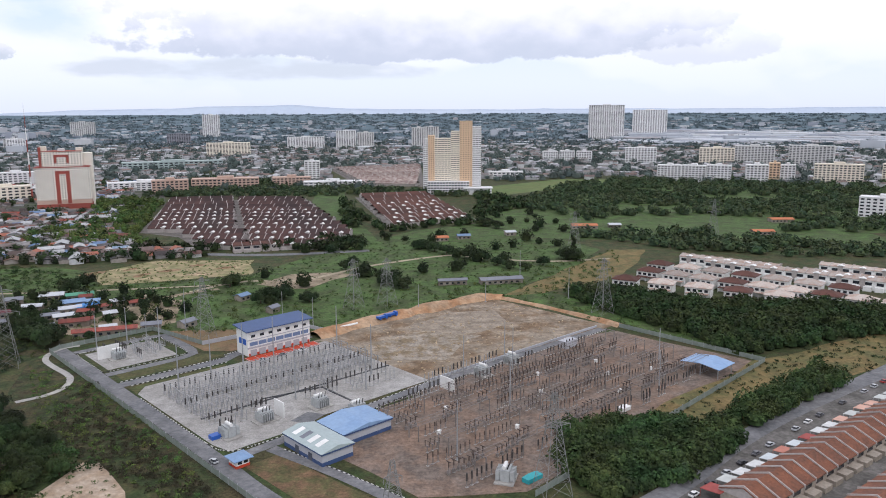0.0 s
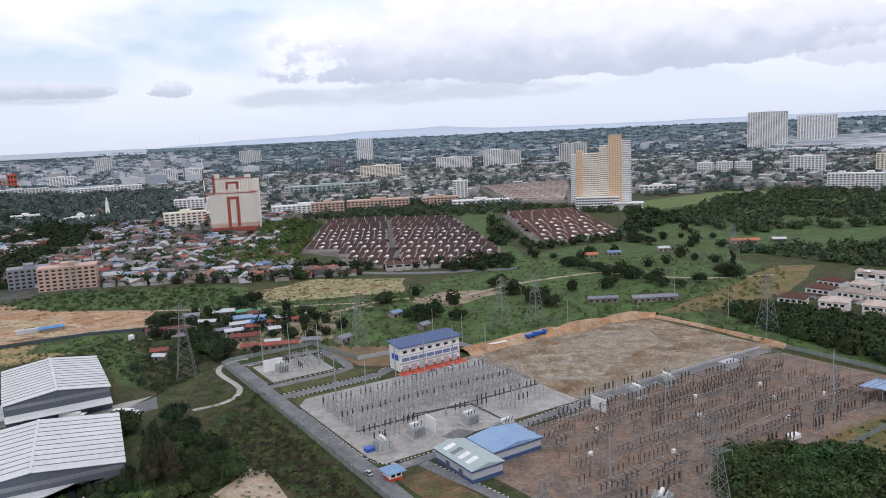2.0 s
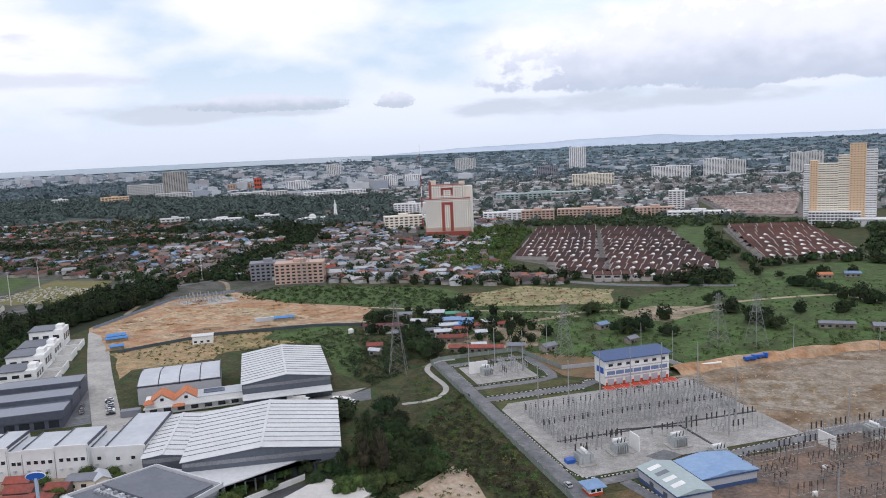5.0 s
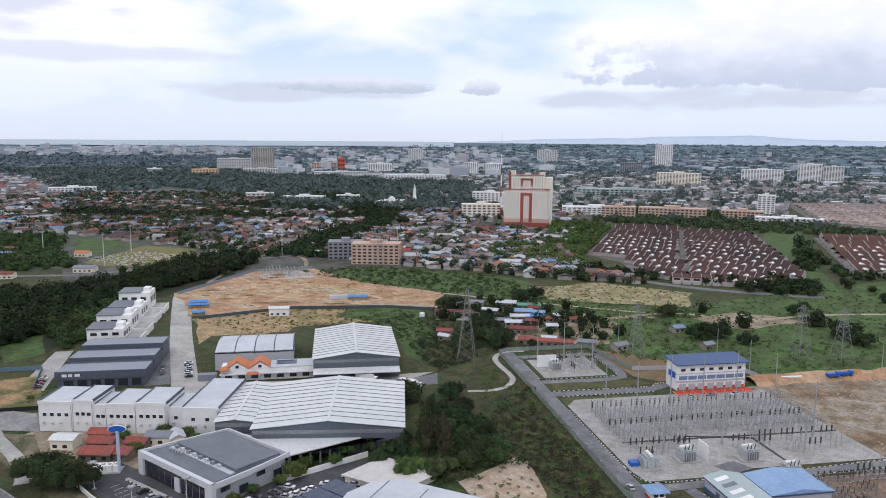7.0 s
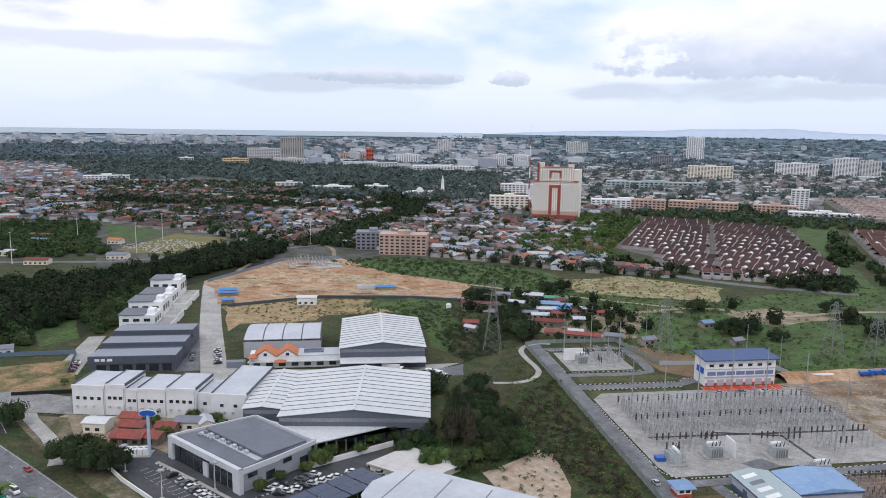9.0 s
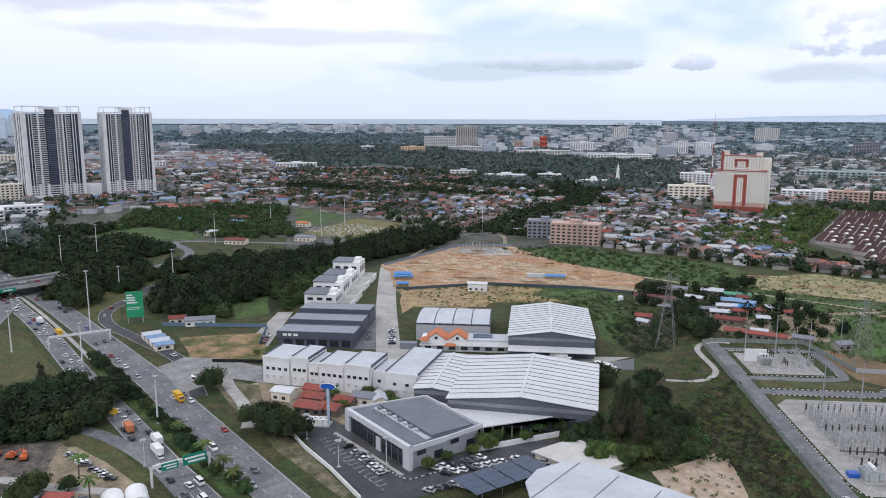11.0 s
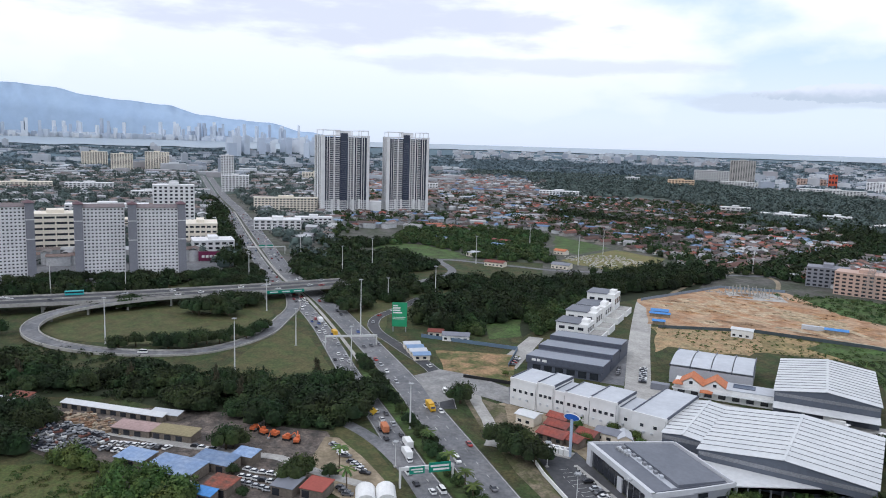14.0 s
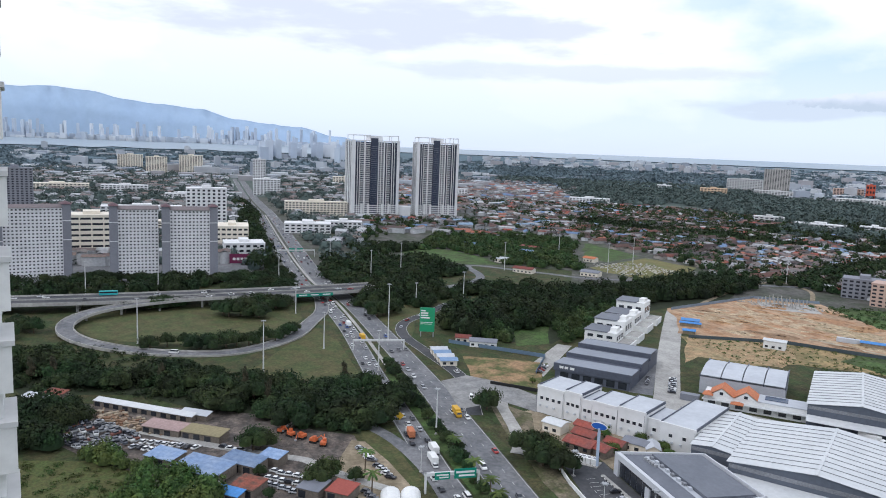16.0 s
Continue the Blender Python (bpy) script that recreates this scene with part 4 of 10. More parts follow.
# blocks towards the horizon
HOTEL = mat("hotel_beige", (0.40, 0.385, 0.36), 0.8, 0.1, 1.0)
ORANGE_RED = mat("orange_red_cladding", (0.55, 0.10, 0.05), 0.6, 0.2, 3.0)
GREEN_HALL = mat("green_grey_hall", (0.36, 0.43, 0.42), 0.7, 0.1, 3.0)
for x, y, w, h, fl, cl, wl, lb in (
        (656, 2957, 135, 136, 40, 16, PAINTED_WHITE, "pair of very tall white apartment towers"), (961, 3443, 150, 116, 34, 14, PAINTED_WHITE, "wide tall white apartment tower"), (-408, 2347, 112, 38, 11, 14, PAINTED_WHITE, "long white apartment block"),
        (-290, 2406, 62, 55, 16, 8, PAINTED_WHITE, "white apartment tower"), (-228, 2405, 52, 50, 15, 7, PALE_CONC, "grey-white apartment tower"), (-60, 2430, 45, 64, 20, 6, PALE_CONC, "pale grey apartment tower"), (-20, 2430, 45, 66, 20, 6, PALE_CONC, "pale grey apartment tower"),
        (-1034, 3480, 75, 100, 30, 8, PAINTED_WHITE, "slim white apartment tower on the skyline"), (-1720, 3697, 110, 66, 20, 12, PALE_CONC, "grey apartment block on the skyline"), (-548, 1986, 110, 36, 11, 14, CREAM, "cream apartment block with grey pilasters"), (-900, 2644, 78, 40, 9, 10, SLATE, "dark glazed office block"),
        (-330, 1170, 100, 16, 4, 16, PINK, "long pink-beige institutional block"), (-395, 1110, 50, 19, 5, 8, PINK, "pink-beige institutional block"), (-235, 1210, 60, 14, 4, 10, PINK, "pink-beige institutional wing"), (-215, 1290, 26, 34, 10, 4, PAINTED_WHITE, "narrow white block among trees"), (-165, 1180, 90, 10, 3, 12, PAINTED_WHITE, "low white school block with a brown roof"),
        (-560, 1060, 70, 14, 4, 10, PAINTED_WHITE, "low white block behind the tower"), (-580, 1010, 60, 20, 5, 8, CREAM, "low cream block beside the tower"), (-450, 1160, 110, 12, 4, 14, PAINTED_WHITE, "long low white block"), 
        (265, 1778, 34, 23, 6, 6, PAINTED_WHITE, "white five-storey block"), (303, 1765, 34, 24, 6, 6, PAINTED_WHITE, "white five-storey block"), (341, 1755, 34, 24, 6, 6, PAINTED_WHITE, "white five-storey block"), (449, 1667, 66, 36, 10, 10, PAINTED_WHITE, "white block with a blue roof edge"),
        (387, 1252, 38, 28, 8, 7, PAINTED_WHITE, "white apartment block beside woods"), (424, 1241, 38, 28, 8, 7, PAINTED_WHITE, "white apartment block beside woods"), (461, 1230, 38, 29, 8, 7, PAINTED_WHITE, "white apartment block beside woods"), (608, 1641, 72, 36, 10, 10, CREAM, "cream apartment block"),
        (520, 1222, 34, 30, 8, 6, PAINTED_WHITE, "white and pale blue apartment block"), (548, 1221, 16, 33, 8, 3, APRICOT, "yellow stair tower between blocks"), (570, 1220, 22, 30, 8, 4, PAINTED_WHITE, "white and pale blue apartment block"), (637, 1190, 70, 33, 9, 12, CREAM, "cream apartment block"), (690, 1640, 80, 40, 11, 12, PALE_CONC, "grey-white apartment block"), (820, 1650, 90, 40, 11, 12, PALE_CONC, "grey-white apartment block"), (760, 1220, 60, 30, 8, 10, CREAM, "cream apartment block"),
        (120, 1330, 60, 12, 3, 8, PAINTED_WHITE, "low white factory block"), (500, 830, 50, 22, 6, 8, PAINTED_WHITE, "white block at the wood edge"),
        (-488, 577, 34, 17, 5, 7, SLATE, "grey five-storey flats"), (-445, 572, 46, 19, 6, 9, PINK, "pinkish-cream six-storey flats"),
        (-1857, 1778, 74, 86, 24, 10, HOTEL, "tall grey-beige hotel block"), (-1830, 1750, 120, 20, 5, 14, PALE_CONC, "grey podium below the hotel"), (-2036, 1815, 112, 47, 9, 14, PALE_CONC, "white office block with dark window bands"), (-1852, 1536, 76, 24, 4, 8, APRICOT, "orange-walled mansion among trees"), (-2116, 1552, 46, 18, 3, 6, PAINTED_WHITE, "white villa among the trees"), (-1905, 2131, 90, 28, 6, 10, PINK, "red and grey mall block"), (-1820, 2131, 26, 46, 3, 3, ORANGE_RED, "bright orange-red sculpted mall front"),
        (-1595, 2071, 82, 34, 9, 10, PAINTED_WHITE, "white office block beside trees"), (-2321, 3326, 76, 66, 18, 8, PALE_CONC, "pale grey apartment tower on the skyline"), (-1245, 2099, 46, 44, 13, 7, PAINTED_WHITE, "white apartment block"), (-1179, 2127, 46, 42, 12, 7, PAINTED_WHITE, "white apartment block"), (-1234, 1767, 174, 17, 4, 20, PAINTED_WHITE, "long low white factory hall"), (-1550, 1819, 169, 15, 4, 20, PALE_CONC, "long low grey warehouse"),
        (-1104, 1048, 52, 12, 3, 6, PALE_CONC, "flat-roofed white hall among trees"), (-988, 1050, 78, 11, 3, 10, PAINTED_WHITE, "low white school hall"), (-913, 1088, 43, 14, 4, 6, PAINTED_WHITE, "white three-storey school block"), (-1286, 2304, 52, 37, 11, 6, PALE_CONC, "pale grey apartment block"), (-683, 1221, 63, 22, 6, 9, PAINTED_WHITE, "white flats beside the town road"), (-560, 1598, 200, 14, 3, 20, GREEN_HALL, "long green-grey roofed market hall"),
        
        (-1500, 900, 90, 14, 4, 12, PAINTED_WHITE, "low white school block"), (-1700, 640, 70, 18, 5, 10, PAINTED_WHITE, "white institutional block"), (-2100, 470, 80, 22, 6, 10, CREAM, "cream block of flats"), (-2500, 60, 70, 60, 18, 9, CREAM, "cream apartment tower"), (-2450, -40, 60, 54, 16, 8, CREAM, "cream apartment tower"), (-2800, -130, 80, 50, 15, 10, CREAM, "cream apartment tower"),
        (-1700, -90, 90, 14, 4, 12, PAINTED_WHITE, "low white shop row"), (-1720, -220, 120, 14, 4, 16, CREAM, "low cream shop row"), (-1500, 20, 60, 12, 3, 8, PAINTED_WHITE, "low white shop row"), (-1180, -40, 110, 16, 4, 14, PAINTED_WHITE, "long low white supermarket"), (-1030, 10, 90, 10, 3, 10, CREAM, "low cream retail hall")):
    block("apartment_tower" if h > 45 else "building_block", lb if len(lb.split()) > 3 else lb + " in the distance", "apartment tower" if h > 45 else "building", x, y, w, 16 + w * .08, h, fl, cl, wl, rng.uniform(-8, 8))


# ---- factories, showroom and the plots round them ----
def car_kit(name, label, paint, length=4.2, width=1.75, height=1.5, group="vehicles", van=False):
    """A saloon or van: shaped body, glazed cabin, four wheels."""
    ob = thing(name, label, "van" if van else "car", group=group)
    l, w, h = length / 2, width / 2, height
    s = Shape()
    prof = [(-l, 0.35), (-l, 0.85), (-l * 0.95, 0.95), (l * 0.9, 0.85), (l, 0.7), (l, 0.35)] if not van else [(-l, 0.35), (-l, h * 0.62), (l * 0.7, h * 0.6), (l, 0.95), (l, 0.35)]
    n = len(prof)
    s.add([(x, yy, zz) for yy in (-w, w) for x, zz in prof], [tuple(range(n)), tuple(range(2 * n - 1, n - 1, -1))] + [((i + 1) % n, i, n + i, n + (i + 1) % n) for i in range(n)])
    part("body", s, paint, ob)
    g = Shape()
    a, b, c, d = (-l * 0.9, -l * 0.55, l * 0.1, l * 0.5) if not van else (-l * 0.97, -l * 0.93, l * 0.45, l * 0.72)
    zb = 0.9 if not van else h * 0.6
    k = w * 0.92
    g.add([(a, -k, zb), (d, -k, zb), (d, k, zb), (a, k, zb), (b, -k * .85, h - 0.06), (c, -k * .85, h - 0.06), (c, k * .85, h - 0.06), (b, k * .85, h - 0.06)],
          [(0, 1, 5, 4), (1, 2, 6, 5), (2, 3, 7, 6), (3, 0, 4, 7), (4, 5, 6, 7)])
    part("cabin_glass", g, GLASS_DARK, ob, "dark car glazing")
    part("roof", Shape().box(b, -k * .84, h - 0.08, c, k * .84, h), paint, ob)
    wheel = Shape().rod((0, -0.1, 0), (0, 0.1, 0), 0.31, n=8).mesh("wheel", BLACK_RUBBER)
    for sx in (-0.62, 0.62):
        for sy in (-1, 1):
            o = new("wheel", wheel)
            o.parent = ob
            o.location = (sx * l, sy * (w - 0.08), 0.31)
    return ob


PAINTS = [("white", (0.75, 0.75, 0.74)), ("silver", (0.45, 0.46, 0.48)), ("black", (0.025, 0.025, 0.03)), ("dark grey", (0.12, 0.12, 0.13)), ("red", (0.35, 0.03, 0.025)), ("blue", (0.05, 0.10, 0.30)), ("yellow", (0.65, 0.42, 0.04))]
CARS = {}
for cname, ccol in PAINTS:
    CARS[cname] = car_kit("car", cname + " saloon car with dark windows", mat(cname + "_car_paint", ccol, 0.3, 0.05, 1.0, spec=0.5))
    CARS[cname].location = (0, 0, -50)
VAN = car_kit("van", "white delivery van with dark windscreen", WHITE_PAINT, 5.2, 1.9, 2.2, van=True)
VAN.location = (0, 0, -50)
USED = set()
CAR_MIX = ["white"] * 7 + ["silver"] * 5 + ["black"] * 4 + ["dark grey"] * 4 + ["red"] * 2 + ["blue"] * 1


def put_car(x, y, z, ang, colour=None):
    key = colour or CAR_MIX[int(rng.integers(len(CAR_MIX)))]
    src = VAN if key == "van" else CARS[key]
    m = pose(x, y, z, 0, 0, ang)
    if key not in USED:
        USED.add(key)
        src.matrix_basis = m
        return src
    ob = copy_thing(src, m)
    if math.hypot(x, y) > 262:                       # wheels are lost in shadow so far off
        for c in [c for c in ob.children if c.name.startswith("wheel")]:
            bpy.data.objects.remove(c)
    return ob


def park(x, y, dx, dy, count, ang, z=0.15, skip=0.15, colour=None):
    """A row of parked cars."""
    for i in range(count):
        if rng.random() > skip:
            put_car(x + dx * i, y + dy * i, z, ang + rng.normal(0, 3) + 180 * int(rng.integers(2)), colour)


def warehouse(label, x, y, ang, w, l, eave, rise, wall, roofm, awning=0.0, group="", gap=4.6):
    """Long shed: local x across the gable front (front at -y), ridge along y."""
    ob = thing("warehouse", label, "warehouse", pose(x, y, 0, 0, 0, ang), group)
    b = Shape()
    b.add([(-w / 2, -l / 2, 0), (w / 2, -l / 2, 0), (w / 2, -l / 2, eave), (0, -l / 2, eave + rise), (-w / 2, -l / 2, eave),
           (-w / 2, l / 2, 0), (w / 2, l / 2, 0), (w / 2, l / 2, eave), (0, l / 2, eave + rise), (-w / 2, l / 2, eave)],
          [(0, 1, 2, 3, 4), (9, 8, 7, 6, 5), (1, 6, 7, 2), (5, 0, 4, 9)])
    part("wall", b, wall, ob)
    for k, sx in enumerate((-1, 1)):
        r = Shape()
        x0, x1, z0, z1 = 0, sx * (w / 2 + 0.6), eave + rise + 0.1, eave + 0.06
        y0, y1 = -l / 2 - 0.6, l / 2 + 0.6
        q = [(x0, y0, z0), (x1, y0, z1), (x1, y1, z1), (x0, y1, z0)]
        v = q + [(a, b_, c + 0.2) for a, b_, c in q]
        r.add(v, [(4, 5, 6, 7) if sx > 0 else (7, 6, 5, 4), (0, 1, 5, 4), (1, 2, 6, 5), (2, 3, 7, 6), (3, 0, 4, 7), (3, 2, 1, 0)])
        part("roof_slope", r, roofm, ob, "ribbed white metal sheeting")
        n = int(l / gap)
        for i in range(1, n):
            yy = -l / 2 + l * i / n
            c = Shape()
            c.add([(x0, yy - .07, z0 + .2), (x1, yy - .07, z1 + .2), (x1, yy + .07, z1 + .2), (x0, yy + .07, z0 + .2), (x0, yy - .07, z0 + .42), (x1, yy - .07, z1 + .42), (x1, yy + .07, z1 + .42), (x0, yy + .07, z0 + .42)],
                  [(4, 5, 6, 7), (0, 1, 5, 4), (1, 2, 6, 5), (2, 3, 7, 6), (3, 0, 4, 7)])
            part("roof_seam", c, ROOF_SEAM, ob)
    part("ridge_cap", Shape().box(-0.5, -l / 2 - 0.6, eave + rise + 0.25, 0.5, l / 2 + 0.6, eave + rise + 0.5), roofm, ob)
    part("louvre_band", Shape().box(-w / 2 + .3, -l / 2 - 0.2, eave - 2.0, w / 2 - .3, -l / 2 - 0.02, eave - 0.5), LOUVRE, ob, "band of grey louvres under the roof")
    for i in range(3):
        c = -w / 2 + w * (i + 0.5) / 3
        part("roller_door", Shape().box(c - 3, -l / 2 - 0.12, 0.1, c + 3, -l / 2 - 0.03, 4.6), DARK_GREY, ob, "dark open loading door")
    if awning:
        a = Shape()
        q = [(-w / 2, -l / 2 - 0.3, 5.6), (w / 2, -l / 2 - 0.3, 5.6), (w / 2, -l / 2 - awning, 4.6), (-w / 2, -l / 2 - awning, 4.6)]
        a.add(q + [(p[0], p[1], p[2] + 0.25) for p in q], [(0, 1, 2, 3), (7, 6, 5, 4), (0, 4, 5, 1), (1, 5, 6, 2), (2, 6, 7, 3), (3, 7, 4, 0)])
        part("awning", a, roofm, ob, "white metal awning over the loading bays")
    return ob


SHOW_ROOF = mat("slate_sheet_roof", (0.125, 0.135, 0.16), 0.5, 0.12, 1.5, (0.145, 0.155, 0.18), 9)
ROOF_SEAM = mat("roof_seam", (0.20, 0.205, 0.21), 0.6, 0.1)
SLATE_CLAD = mat("slate_clad_wall", (0.115, 0.13, 0.16), 0.5, 0.12, 1.5)
LOUVRE = mat("grey_louvres", (0.27, 0.28, 0.30), 0.6, 0.3, 0.5)
warehouse("large grey warehouse with a ribbed white roof", -254, 307, 41, 43, 60, 10.5, 3.0, SLATE_CLAD, ROOF_WHITE, 7)
# great double shed
warehouse("great grey shed with a ribbed white roof", -201, 229, 36, 58, 54, 10.0, 3.0, SLATE_CLAD, ROOF_WHITE, 0)
warehouse("narrow shed bay with a ribbed white roof", -234, 211, 36, 15, 46, 9.6, 1.0, SLATE_CLAD, ROOF_WHITE, 0)
ROOF_PALE = mat("pale_grey_roof", (0.50, 0.52, 0.55), 0.45, 0.08, 2.0, (0.44, 0.46, 0.49), 12)
SOLAR = mat("solar_glass", (0.03, 0.045, 0.09), 0.2, 0.2, 1.0, spec=0.6)
WALL_WHITE_METAL = mat("white_clad_wall", (0.72, 0.72, 0.71), 0.6, 0.08, 1.5, (0.64, 0.64, 0.63), 6)


# canopy of the great shed
can = thing("loading_canopy", "wide white flat canopy on grey posts beside the great shed", "canopy")
part("canopy_roof", Shape().prism([(-229, 190), (-186, 187), (-174, 217), (-166, 222), (-205, 193.5)], 5.8, 6.2), ROOF_WHITE, can)
for k in range(9):
    t = k / 8
    x, y = -186 + 10.5 * t, 187.6 + 31 * t
    part("post", Shape().box(x - 0.25, y - 0.25, 0, x + 0.25, y + 0.25, 5.8), STEEL, can)
for k in range(5):
    t = k / 4
    x, y = -224 + 37 * t, 188.4 - 0.7 * t
    part("post", Shape().box(x - 0.25, y - 0.25, 0, x + 0.25, y + 0.25, 5.8), STEEL, can)
solid("boundary_wall", Shape().slab(-176, 197, 0, 0.3, 34, 2.2, -19), WHITE_PAINT, "low white rendered yard wall beside the shed", "wall")


def shop_unit(x, y, ang, w, d, h, n, back=0.0):
    """White clad factory unit: front at local -y, roof falling to the back behind a parapet, small square windows."""
    ob = thing("factory_unit", "white metal-clad factory unit with small square windows", "factory", pose(x, y, 0, 0, 0, ang), "white factory row")
    part("wall", Shape().box(0, 0, 0, w, d, h - 0.6), WALL_WHITE_METAL, ob)
    r = Shape()
    r.add([(-0.2, 0.6, h - 0.5), (w - 0.1, 0.6, h - 0.5), (w - 0.1, d, h - 0.2), (-0.2, d, h - 0.2), (-0.2, 0.6, h - 0.1), (w - 0.1, 0.6, h - 0.1), (w - 0.1, d, h + 0.2), (-0.2, d, h + 0.2)],
          [(4, 5, 6, 7), (0, 1, 5, 4), (1, 2, 6, 5), (2, 3, 7, 6), (3, 0, 4, 7)])
    part("roof", r, ROOF_PALE, ob, "pale grey metal roof")
    part("parapet", Shape().box(-0.15, -0.15, h - 1.0, w + 0.1, 0.55, h + 0.25), WALL_WHITE_METAL, ob)
    for sx in (-0.1, w - 0.3):
        part("parapet", Shape().box(sx, 0.55, h - 0.7, sx + 0.35, d, h + 0.5), DARK_GREY, ob, "dark party wall coping")
    for i in range(n):
        c = w * (i + 0.8) / (n + 0.6)
        win = part("window", Shape().box(c - 0.75, -0.06, h * 0.52, c + 0.75, 0.05, h * 0.52 + 1.4), GLASS_DARK, ob)
        part("window_frame", Shape().box(c - 0.95, -0.2, h * 0.52 + 1.42, c + 0.95, 0.0, h * 0.52 + 1.55), WHITE_PAINT, win)
    for i in range(int(w / 4)):
        c = 1.5 + 3.6 * i
        part("air_conditioner", Shape().box(c, -0.7, 3.4, c + 0.9, -0.05, 4.1), ROOF_PALE, ob)
    part("gutter_pipe", Shape().rod((w - 0.4, -0.12, 0), (w - 0.4, -0.12, h - 1), 0.1), STEEL, ob)
    return ob


RA = 30.5
for off, w, d, h, n, back in ((0, 14, 19, 12.6, 4, 0), (14, 8.5, 19, 13.2, 3, 0.5), (22.5, 5.5, 16, 11.3, 2, 1.0), (28, 12.5, 19, 12.0, 4, 0.4), (40.5, 12.5, 20, 12.8, 4, 0), (53, 6, 17, 10.4, 1, 2.5), (59.5, 15, 38, 11.2, 2, 0)):
    c_, s_ = math.cos(radians(RA)), math.sin(radians(RA))
    shop_unit(-298 + c_ * off - s_ * back, 158 + s_ * off + c_ * back, RA, w, d, h, n)

# dark stepped factory
fac = thing("factory", "dark blue-grey factory with three stepped roof bays", "factory", pose(-342, 191, 0, 0, 0, 42))
for k in range(3):
    y0 = 20.5 * k
    part("wall", Shape().box(0, y0, 0, 40, y0 + 20, 7.4 + 0.6 * k), DARK_GREY, fac)
    z = 8.2 + 0.9 * k
    r = Shape()
    q = [(-0.6, y0 + 0.2, z), (40.6, y0 + 0.2, z), (40.6, y0 + 15, z - 0.6), (-0.6, y0 + 15, z - 0.6)]
    r.add(q + [(a, b, c + 0.25) for a, b, c in q], [(4, 5, 6, 7), (0, 1, 5, 4), (1, 2, 6, 5), (2, 3, 7, 6), (3, 0, 4, 7)])
    part("roof_bay", r, mat("slate_metal_roof", (0.24, 0.26, 0.30), 0.5, 0.1, 2.0) if "slate_metal_roof" not in bpy.data.materials else bpy.data.materials["slate_metal_roof"], fac, "slate-grey metal roof bay")
    part("clerestory", Shape().box(0, y0 + 15, 7.0, 40, y0 + 20.4, z - 1.6), ROOF_GREY, fac, "shaded roof valley")
    part("fascia", Shape().box(-0.8, y0 - 0.5, z - 3.6, 40.8, y0 + 0.15, z + 0.3), DARK_GREY, fac)
for k, wd in enumerate((2.2, 1.8, 2.4)):
    part("sign_bar", Shape().box(2.5 + 2.9 * k, -0.62, 6.0, 2.5 + 2.9 * k + wd, -0.52, 7.3), WHITE_PAINT, fac, "white sign bar on the dark fascia")
for k in range(6):
    part("window", Shape().box(3 + 6.2 * k, -0.08, 0.6, 7.4 + 6.2 * k, 0.02, 4.0), GLASS_DARK, fac)
patch("factory_forecourt", [(-312, 217), (-304, 226), (-378, 283), (-397, 262), (-357, 252)], 0.05, ASPHALT, "grey asphalt forecourt with parked cars", "yard")
patch("factory_side_yard", [(-345, 186), (-398, 233), (-404, 226), (-358, 180)], 0.05, CONCRETE, "pale concrete side yard of the factory", "yard")
park(-322, 219, -2.6, 2.1, 7, 42)
park(-331, 229, -2.6, 2.1, 9, 42)
park(-318, 232, -2.8, 2.2, 8, 132, skip=0.4)
park(-352, 250, -2.6, 2.1, 8, 42)
park(-305, 238, -2.7, 2.1, 8, 50, skip=0.1)
park(-352, 187, -3.0, 2.6, 5, 50)


def shop_office(x, y, ang, w, d, h):
    ob = thing("office_house", "white three-storey office house with a roof terrace and dark glazing", "office", pose(x, y, 0, 0, 0, ang), "office houses")
    part("wall", Shape().box(0, 0, 0, w, d, h), WHITE_PAINT, ob)
    part("porch", Shape().box(w, 1, 0, w + 9, d - 1, 4.2), WHITE_PAINT, ob)
    part("balcony_deck", Shape().box(w + 0.6, 1.6, 4.2, w + 8.4, d - 1.6, 4.35), CONCRETE, ob, "grey terrace floor")
    part("roof_slab", Shape().box(-0.6, -0.6, h + 0.02, w * 0.72, d + 0.6, h + 0.5), SHOW_ROOF, ob, "dark grey flat roof")
    part("stair_head", Shape().box(w * 0.74, d * 0.3, h, w * 0.95, d * 0.7, h + 2.2), WHITE_PAINT, ob)
    for k in range(3):
        win = part("window", Shape().box(w - 0.02, d * (0.12 + 0.3 * k), h * 0.5, w + 0.08, d * (0.32 + 0.3 * k), h * 0.78), GLASS_DARK, ob)
    for k in range(3):
        part("window", Shape().box(w * (0.1 + 0.3 * k), -0.08, h * 0.62, w * (0.28 + 0.3 * k), 0.02, h * 0.8), GLASS_DARK, ob)
    return ob


shop_office(-399, 242, 42, 20, 17, 10)
shop_office(-414, 258, 42, 20, 18, 13)
shop_office(-436, 280, 42, 20, 20, 11)
shop_office(-454, 300, 42, 20, 18, 15)

